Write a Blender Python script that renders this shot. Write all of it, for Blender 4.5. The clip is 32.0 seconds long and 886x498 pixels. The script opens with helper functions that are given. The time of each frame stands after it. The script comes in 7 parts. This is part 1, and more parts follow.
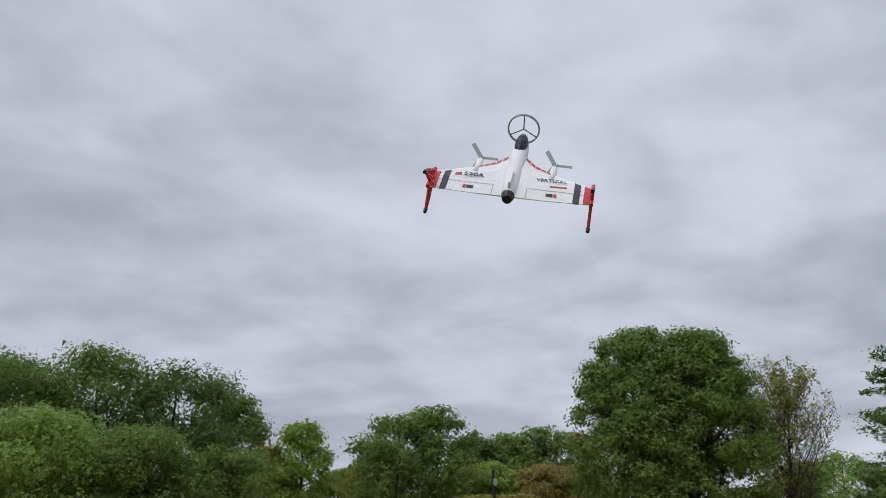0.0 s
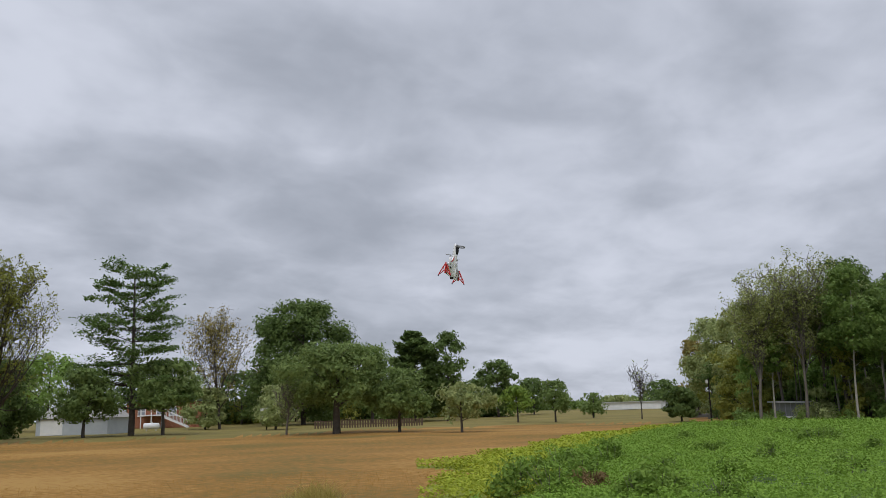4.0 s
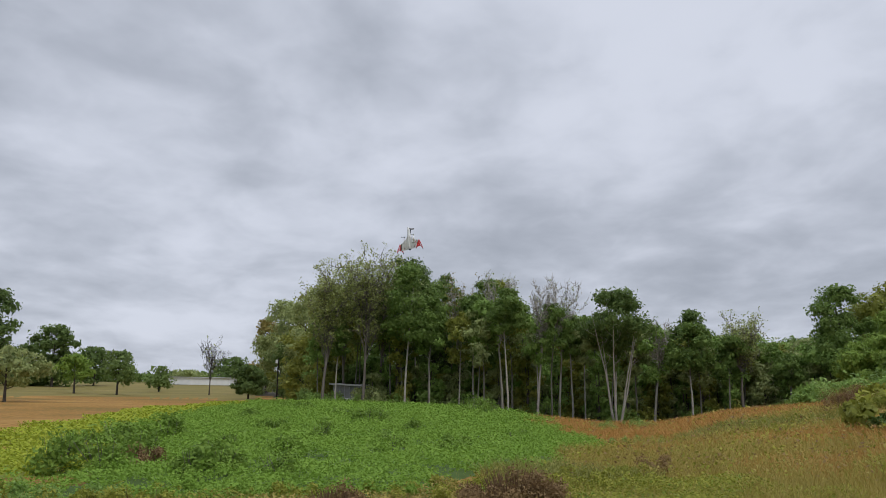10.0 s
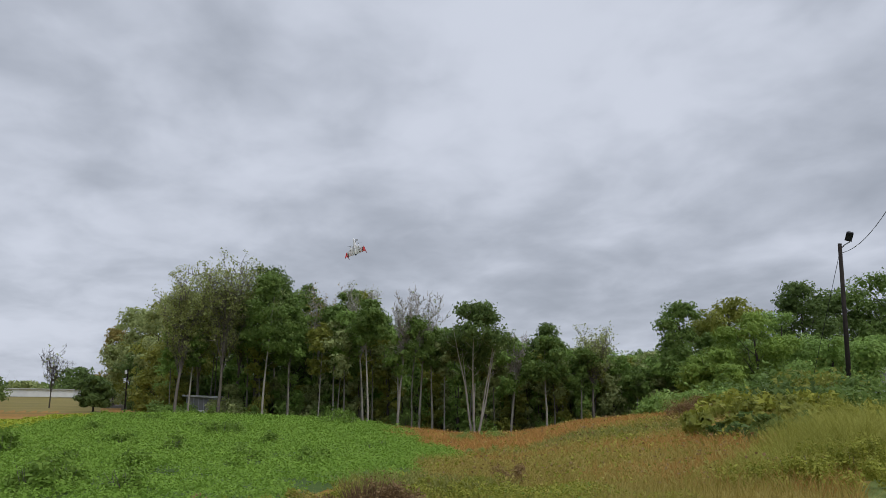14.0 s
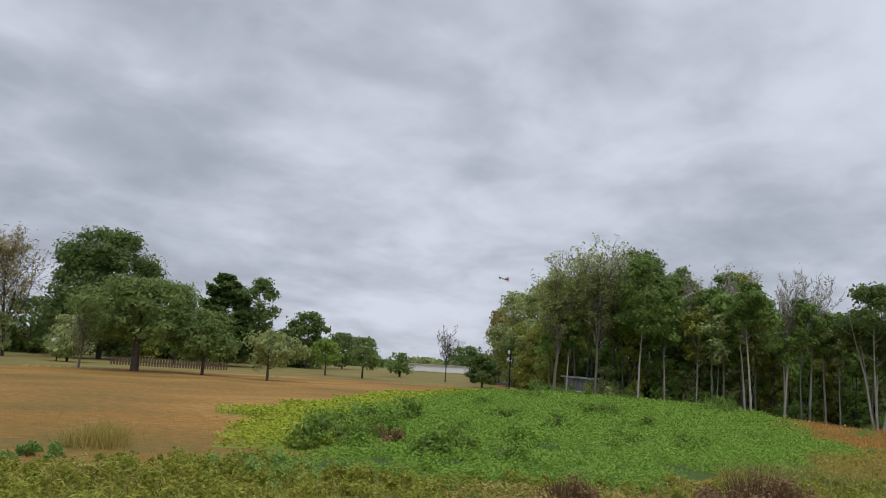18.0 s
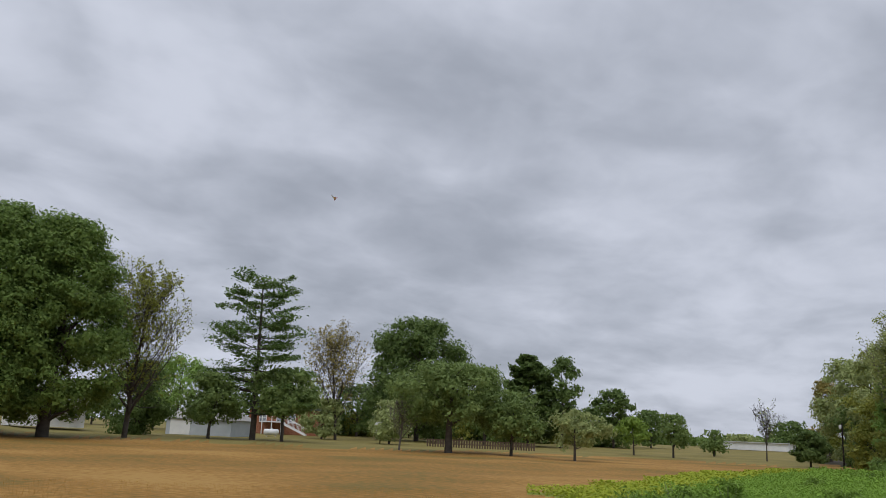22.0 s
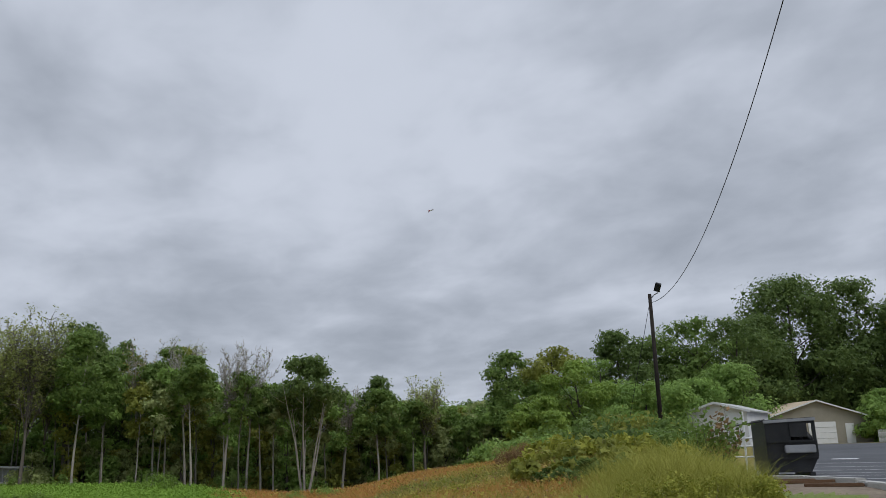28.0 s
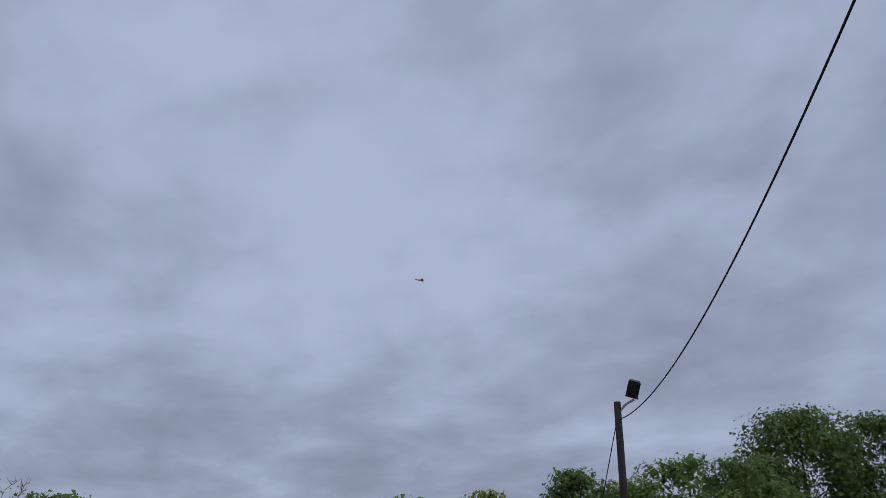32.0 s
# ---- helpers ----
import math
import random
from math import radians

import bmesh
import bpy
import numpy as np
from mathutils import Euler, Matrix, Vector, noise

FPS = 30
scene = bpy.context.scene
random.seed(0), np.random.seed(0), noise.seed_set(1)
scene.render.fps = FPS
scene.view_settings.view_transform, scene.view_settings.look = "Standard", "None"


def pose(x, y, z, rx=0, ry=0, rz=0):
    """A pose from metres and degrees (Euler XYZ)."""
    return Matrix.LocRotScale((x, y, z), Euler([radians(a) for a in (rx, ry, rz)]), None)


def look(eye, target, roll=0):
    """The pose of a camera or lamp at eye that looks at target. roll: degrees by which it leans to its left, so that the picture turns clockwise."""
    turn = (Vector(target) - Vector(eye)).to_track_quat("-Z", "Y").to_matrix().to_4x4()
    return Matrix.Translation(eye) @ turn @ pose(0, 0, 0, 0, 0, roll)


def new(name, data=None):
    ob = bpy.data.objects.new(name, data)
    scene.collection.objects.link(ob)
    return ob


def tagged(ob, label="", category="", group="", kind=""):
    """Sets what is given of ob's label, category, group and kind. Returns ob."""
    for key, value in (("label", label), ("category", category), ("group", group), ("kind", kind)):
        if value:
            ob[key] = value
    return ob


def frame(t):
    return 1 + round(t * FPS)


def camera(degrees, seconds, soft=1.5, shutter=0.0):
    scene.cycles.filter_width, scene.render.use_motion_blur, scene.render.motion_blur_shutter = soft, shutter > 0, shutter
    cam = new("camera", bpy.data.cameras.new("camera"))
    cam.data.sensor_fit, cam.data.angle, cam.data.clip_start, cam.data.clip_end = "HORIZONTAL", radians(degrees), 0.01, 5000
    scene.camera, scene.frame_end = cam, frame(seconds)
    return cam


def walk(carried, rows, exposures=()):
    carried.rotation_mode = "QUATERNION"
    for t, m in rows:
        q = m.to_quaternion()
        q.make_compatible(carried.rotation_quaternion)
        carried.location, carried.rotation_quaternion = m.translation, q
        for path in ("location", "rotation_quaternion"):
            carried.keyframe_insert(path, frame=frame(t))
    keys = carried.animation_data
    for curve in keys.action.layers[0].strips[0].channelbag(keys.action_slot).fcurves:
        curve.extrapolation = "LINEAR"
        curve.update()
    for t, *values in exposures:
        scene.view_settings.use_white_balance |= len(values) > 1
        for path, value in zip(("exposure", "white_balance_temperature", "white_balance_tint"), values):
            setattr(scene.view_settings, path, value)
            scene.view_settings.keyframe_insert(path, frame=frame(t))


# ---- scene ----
import itertools

DEG = math.pi / 180
EYE = 1.65                      # height of the lens over the meadow

# ---------------------------------------------------------------- camera
# seconds, heading to the right of +y, pitch, roll (degrees)
PATH = [
    (0.0, -77.82, 18.79, -0.88),
    (0.1, -75.29, 20.32, -1.20),
    (0.2, -72.06, 22.04, -1.18),
    (0.3, -68.84, 23.30, -1.44),
    (0.4, -63.69, 23.59, -3.01),
    (0.5, -59.02, 23.26, -3.61),
    (0.6, -54.41, 22.66, -3.93),
    (0.7, -50.57, 21.39, -4.60),
    (0.8, -48.76, 20.29, -4.54),
    (1.0, -47.44, 19.07, -4.71),
    (1.5, -47.50, 18.30, -3.74),
    (2.0, -47.62, 17.17, -2.95),
    (2.5, -46.85, 15.65, -2.36),
    (3.0, -37.12, 14.07, -2.77),
    (3.5, -30.55, 12.08, -2.06),
    (4.0, -27.83, 11.04, -1.64),
    (4.5, -24.14, 10.33, -0.78),
    (6.5, -11.84, 8.28, 2.40),
    (7.0, -9.93, 8.37, 2.21),
    (7.5, -7.41, 8.36, 1.89),
    (8.0, -6.22, 8.44, 1.71),
    (8.5, -3.67, 8.55, 1.43),
    (9.0, 0.00, 8.63, 0.99),
    (9.5, 0.35, 8.83, 1.02),
    (10.0, 0.36, 9.35, 1.05),
    (10.5, 0.52, 10.02, 1.07),
    (11.0, 4.51, 10.38, 0.61),
    (11.5, 10.76, 10.70, 0.00),
    (12.0, 13.89, 10.71, 0.17),
    (12.5, 14.47, 10.73, 0.32),
    (13.0, 14.48, 10.62, 0.44),
    (13.5, 13.20, 10.41, 0.58),
    (14.0, 9.83, 10.28, 0.93),
    (14.5, 8.21, 10.19, 0.91),
    (16.5, 6.36, 10.14, 0.83),
    (17.0, 5.66, 10.05, 0.85),
    (17.5, -5.23, 9.44, 2.44),
    (18.0, -15.62, 8.21, 3.33),
    (18.5, -17.87, 7.39, 3.23),
    (19.0, -18.06, 6.94, 2.95),
    (19.5, -18.56, 7.08, 2.87),
    (20.0, -20.44, 8.71, 2.89),
    (20.5, -25.58, 9.80, 3.44),
    (21.0, -32.85, 10.36, 3.90),
    (21.5, -35.72, 11.26, 3.44),
    (22.0, -36.24, 12.48, 2.49),
    (22.5, -36.98, 13.14, 1.62),
    (23.0, -37.17, 14.42, 1.17),
    (23.5, -34.92, 15.42, 0.62),
    (24.0, -28.45, 15.89, -0.76),
    (24.5, -21.40, 15.50, -0.67),
    (25.0, -15.25, 14.19, -0.89),
    (25.5, -8.84, 13.96, -0.47),
    (27.5, 15.62, 13.73, -1.10),
    (28.0, 21.70, 13.82, -1.69),
    (28.5, 29.04, 14.09, -2.13),
    (29.0, 34.37, 14.87, -2.00),
    (29.5, 37.49, 15.75, -2.09),
    (29.8, 39.93, 16.35, -2.93),
    (30.0, 41.47, 16.59, -3.17),
    (30.5, 42.02, 18.80, -3.59),
    (31.0, 41.44, 20.76, -3.17),
    (31.5, 38.33, 22.53, -1.53),
    (31.6, 38.21, 24.53, -1.14),
    (31.7, 34.58, 23.54, -0.75),
    (31.8, 30.98, 23.30, -0.37),
    (31.9, 27.82, 22.88, 0.02),
    (32.0, 23.03, 22.45, 0.41),
]


def ahead(az, el):
    """The unit vector for a heading (degrees to the right of +y) and an elevation."""
    a, e = az * DEG, el * DEG
    return Vector((math.sin(a) * math.cos(e), math.cos(a) * math.cos(e), math.sin(e)))


# the lens stands still but for the last two seconds, in which it moves up to the light pole: seconds, metres gone, heading, metres risen
ADVANCE = [(0, 0, 41, 0), (30, 0, 41, 0), (30.5, 6, 41, 1), (31, 12, 40, 2), (31.5, 16.5, 38.3, 2.6), (32, 21, 36.5, 3)]


def eye_at(t):
    d, a, up = (float(np.interp(t, [k[0] for k in ADVANCE], [k[i] for k in ADVANCE])) for i in (1, 2, 3))
    return d * ahead(a, 0) + Vector((0, 0, EYE + up))


cam = camera(56.1, 32.0, 0.75)
walk(cam, [(t, look(eye_at(t), eye_at(t) + ahead(a, p), r)) for t, a, p, r in PATH],
     [(0, 0.0, 6500, 10), (0.5, -0.15, 6450, 9), (2.4, -0.25, 6400, 9), (3.2, -0.08, 6450, 10), (4, 0.0, 6500, 10), (9, 0.14, 6500, 10), (11, -0.03, 6480, 9), (13, -0.02, 6450, 9),
      (17, 0.0, 6480, 9), (19, 0.1, 6500, 10), (21, -0.02, 6500, 10), (23, -0.1, 6450, 10), (24, -0.2, 6450, 10), (25, -0.28, 6450, 9), (27.5, -0.08, 6400, 8), (29, -0.1, 6400, 8), (31, -0.28, 6400, 9), (31.6, -0.28, 6400, 9), (31.75, -0.4, 5700, 13), (32, -0.5, 5680, 14)])

# ---------------------------------------------------------------- world and sun
world = bpy.data.worlds.new("overcast_sky")
scene.world = world
world.use_nodes = True
wn, wl = world.node_tree.nodes, world.node_tree.links
wn.clear()


def wnode(kind, **kw):
    n = wn.new(kind)
    for k, v in kw.items():
        n.inputs[k].default_value = v
    return n


def wmath(op, a, b=0.0, clamp=False):
    n = wn.new("ShaderNodeMath")
    n.operation, n.use_clamp = op, clamp
    for i, v in enumerate((a, b)):
        if isinstance(v, (int, float)):
            n.inputs[i].default_value = v
        else:
            wl.new(v, n.inputs[i])
    return n.outputs[0]


def cloudy_sky():
    tc = wn.new("ShaderNodeTexCoord")
    sep = wn.new("ShaderNodeSeparateXYZ")
    wl.new(tc.outputs["Generated"], sep.inputs[0])
    # the directions laid out on a flat cloud deck
    up = wmath("ADD", wmath("MAXIMUM", sep.outputs[2], 0.0), 0.23)
    flat = wn.new("ShaderNodeCombineXYZ")
    wl.new(wmath("DIVIDE", sep.outputs[0], up), flat.inputs[0])
    wl.new(wmath("DIVIDE", sep.outputs[1], up), flat.inputs[1])
    flat.inputs[2].default_value = 3.1
    turn = wn.new("ShaderNodeMapping")
    wl.new(flat.outputs[0], turn.inputs["Vector"])
    turn.inputs["Rotation"].default_value = (0, 0, radians(35))
    turn.inputs["Scale"].default_value = (1.0, 0.85, 1)

    def clouds(scale, detail, rough, warp):
        n = wnode("ShaderNodeTexNoise", Scale=scale, Detail=detail, Roughness=rough, Distortion=warp)
        wl.new(turn.outputs[0], n.inputs["Vector"])
        return n.outputs["Fac"]

    big, small, fine = clouds(1.0, 2, 0.45, 0.3), clouds(2.7, 4, 0.48, 0.35), clouds(6.4, 4, 0.52, 0.3)
    both = wmath("ADD", wmath("ADD", wmath("MULTIPLY", big, 0.38), wmath("MULTIPLY", small, 0.44)), wmath("MULTIPLY", fine, 0.18))
    ramp = wn.new("ShaderNodeValToRGB")
    wl.new(both, ramp.inputs[0])
    r = ramp.color_ramp
    r.interpolation = "B_SPLINE"
    r.elements[0].position, r.elements[0].color = 0.36, (0.335, 0.365, 0.430, 1)
    r.elements[1].position, r.elements[1].color = 0.62, (0.655, 0.690, 0.790, 1)
    e = r.elements.new(0.5)
    e.color = (0.495, 0.530, 0.615, 1)
    sky = wn.new("ShaderNodeTexSky")
    sky.sky_type, sky.sun_disc = "NISHITA", False
    sky.sun_elevation, sky.sun_rotation = radians(52), radians(150)
    mix = wn.new("ShaderNodeMix")
    mix.data_type = "RGBA"
    mix.inputs[0].default_value = 0.97
    dim = wn.new("ShaderNodeVectorMath")
    dim.operation = "SCALE"
    dim.inputs["Scale"].default_value = 0.08
    wl.new(sky.outputs[0], dim.inputs[0])
    wl.new(dim.outputs[0], mix.inputs["A"])
    wl.new(ramp.outputs[0], mix.inputs["B"])
    # an overcast sky is brightest overhead
    lift = wmath("ADD", 1.0, wmath("MULTIPLY", wmath("SUBTRACT", sep.outputs[2], 0.68, True), 6.0))
    bg = wn.new("ShaderNodeBackground")
    wl.new(mix.outputs["Result"], bg.inputs["Color"])
    wl.new(lift, bg.inputs["Strength"])
    out = wn.new("ShaderNodeOutputWorld")
    wl.new(bg.outputs[0], out.inputs["Surface"])


cloudy_sky()
sun = new("sun", bpy.data.lights.new("sun", "SUN"))
sun.data.energy, sun.data.angle, sun.data.color = 1.1, radians(30), (1.0, 0.97, 0.92)
sun.matrix_world = look(60 * ahead(150, 52), (0, 0, 0))


# ---------------------------------------------------------------- materials
def ramp_stops(node, stops):
    els = node.color_ramp.elements
    while len(els) < len(stops):
        els.new(0.5)
    for e, (p, c) in zip(els, stops):
        e.position, e.color = p, (*c, 1)


def material(name, stops, rough=0.8, scale=4.0, fine=40.0, bump=0.2, metal=0.0, vary="noise", coat=0.0):
    """A surface whose colour runs over the stops by noise at two scales, by its piece or by its object."""
    m = bpy.data.materials.new(name)
    m.use_nodes = True
    nt = m.node_tree
    n, l = nt.nodes, nt.links
    b = n["Principled BSDF"]
    b.inputs["Roughness"].default_value, b.inputs["Metallic"].default_value = rough, metal
    tc = n.new("ShaderNodeTexCoord")
    co = tc.outputs["Object"]
    n1, n2 = n.new("ShaderNodeTexNoise"), n.new("ShaderNodeTexNoise")
    for t, s, d in ((n1, scale, 3), (n2, fine, 4)):
        t.inputs["Scale"].default_value, t.inputs["Detail"].default_value = s, d
        l.new(co, t.inputs["Vector"])
    mx = n.new("ShaderNodeMix")
    mx.inputs[0].default_value = 0.4
    l.new(n1.outputs["Fac"], mx.inputs["A"])
    l.new(n2.outputs["Fac"], mx.inputs["B"])
    fac = mx.outputs["Result"]
    if vary != "noise":
        src = n.new("ShaderNodeNewGeometry").outputs["Random Per Island"] if vary == "island" else n.new("ShaderNodeObjectInfo").outputs["Random"]
        m2 = n.new("ShaderNodeMix")
        m2.inputs[0].default_value = 0.45 if vary == "object" else 0.62
        l.new(src, m2.inputs["A"])
        l.new(fac, m2.inputs["B"])
        fac = m2.outputs["Result"]
    r = n.new("ShaderNodeValToRGB")
    ramp_stops(r, stops)
    l.new(fac, r.inputs[0])
    l.new(r.outputs[0], b.inputs["Base Color"])
    if bump:
        bp = n.new("ShaderNodeBump")
        bp.inputs["Strength"].default_value, bp.inputs["Distance"].default_value = bump, 0.02
        l.new(n2.outputs["Fac"], bp.inputs["Height"])
        l.new(bp.outputs[0], b.inputs["Normal"])
    b.inputs["Specular IOR Level"].default_value = 0.3
    if coat:
        b.inputs["Coat Weight"].default_value = coat
    return m


def coursed(name, stops, rough, scale, fine, bump):
    """Brickwork: the colour of material() broken by pale mortar in courses 75 mm high."""
    m = material(name, stops, rough, scale, fine, bump)
    n, l = m.node_tree.nodes, m.node_tree.links
    b = n["Principled BSDF"]
    sep, add, com = n.new("ShaderNodeSeparateXYZ"), n.new("ShaderNodeMath"), n.new("ShaderNodeCombineXYZ")
    l.new(n["Texture Coordinate"].outputs["Object"], sep.inputs[0])
    l.new(sep.outputs[0], add.inputs[0])
    l.new(sep.outputs[1], add.inputs[1])
    l.new(add.outputs[0], com.inputs[0])
    l.new(sep.outputs[2], com.inputs[1])
    t = n.new("ShaderNodeTexBrick")
    l.new(com.outputs[0], t.inputs["Vector"])
    for k, v in (("Scale", 1.0), ("Mortar Size", 0.006), ("Brick Width", 0.215), ("Row Height", 0.075), ("Bias", 0.0)):
        t.inputs[k].default_value = v
    t.inputs["Color1"].default_value, t.inputs["Color2"].default_value, t.inputs["Mortar"].default_value = (0.78, 0.78, 0.78, 1), (1.15, 1.12, 1.1, 1), (1.5, 2.1, 2.6, 1)
    mul = n.new("ShaderNodeMix")
    mul.data_type, mul.blend_type = "RGBA", "MULTIPLY"
    mul.inputs[0].default_value = 1.0
    l.new(b.inputs["Base Color"].links[0].from_socket, mul.inputs["A"])
    l.new(t.outputs["Color"], mul.inputs["B"])
    l.new(mul.outputs["Result"], b.inputs["Base Color"])
    return m


def leafy(name, dark, mid, light, rough=0.65, thin=0.0):
    m = material(name, [(0.2, dark), (0.5, mid), (0.8, light)], rough, 0.35, 3.0, 0, vary="island")
    b = m.node_tree.nodes["Principled BSDF"]
    b.inputs["Specular IOR Level"].default_value = 0.1
    n, l = m.node_tree.nodes, m.node_tree.links
    tr = n.new("ShaderNodeBsdfTranslucent")
    col = b.inputs["Base Color"].links[0].from_socket
    if thin:
        # a thin tree leaf lets through nearly as much light as it throws back
        mix = n.new("ShaderNodeAddShader")
        sc = n.new("ShaderNodeVectorMath")
        sc.operation = "SCALE"
        sc.inputs["Scale"].default_value = thin
        l.new(col, sc.inputs[0])
        l.new(sc.outputs[0], tr.inputs["Color"])
        l.new(b.outputs[0], mix.inputs[0])
        l.new(tr.outputs[0], mix.inputs[1])
    else:
        mix = n.new("ShaderNodeMixShader")
        mix.inputs[0].default_value = 0.32
        l.new(col, tr.inputs["Color"])
        l.new(b.outputs[0], mix.inputs[1])
        l.new(tr.outputs[0], mix.inputs[2])
    l.new(mix.outputs[0], n["Material Output"].inputs["Surface"])
    return m


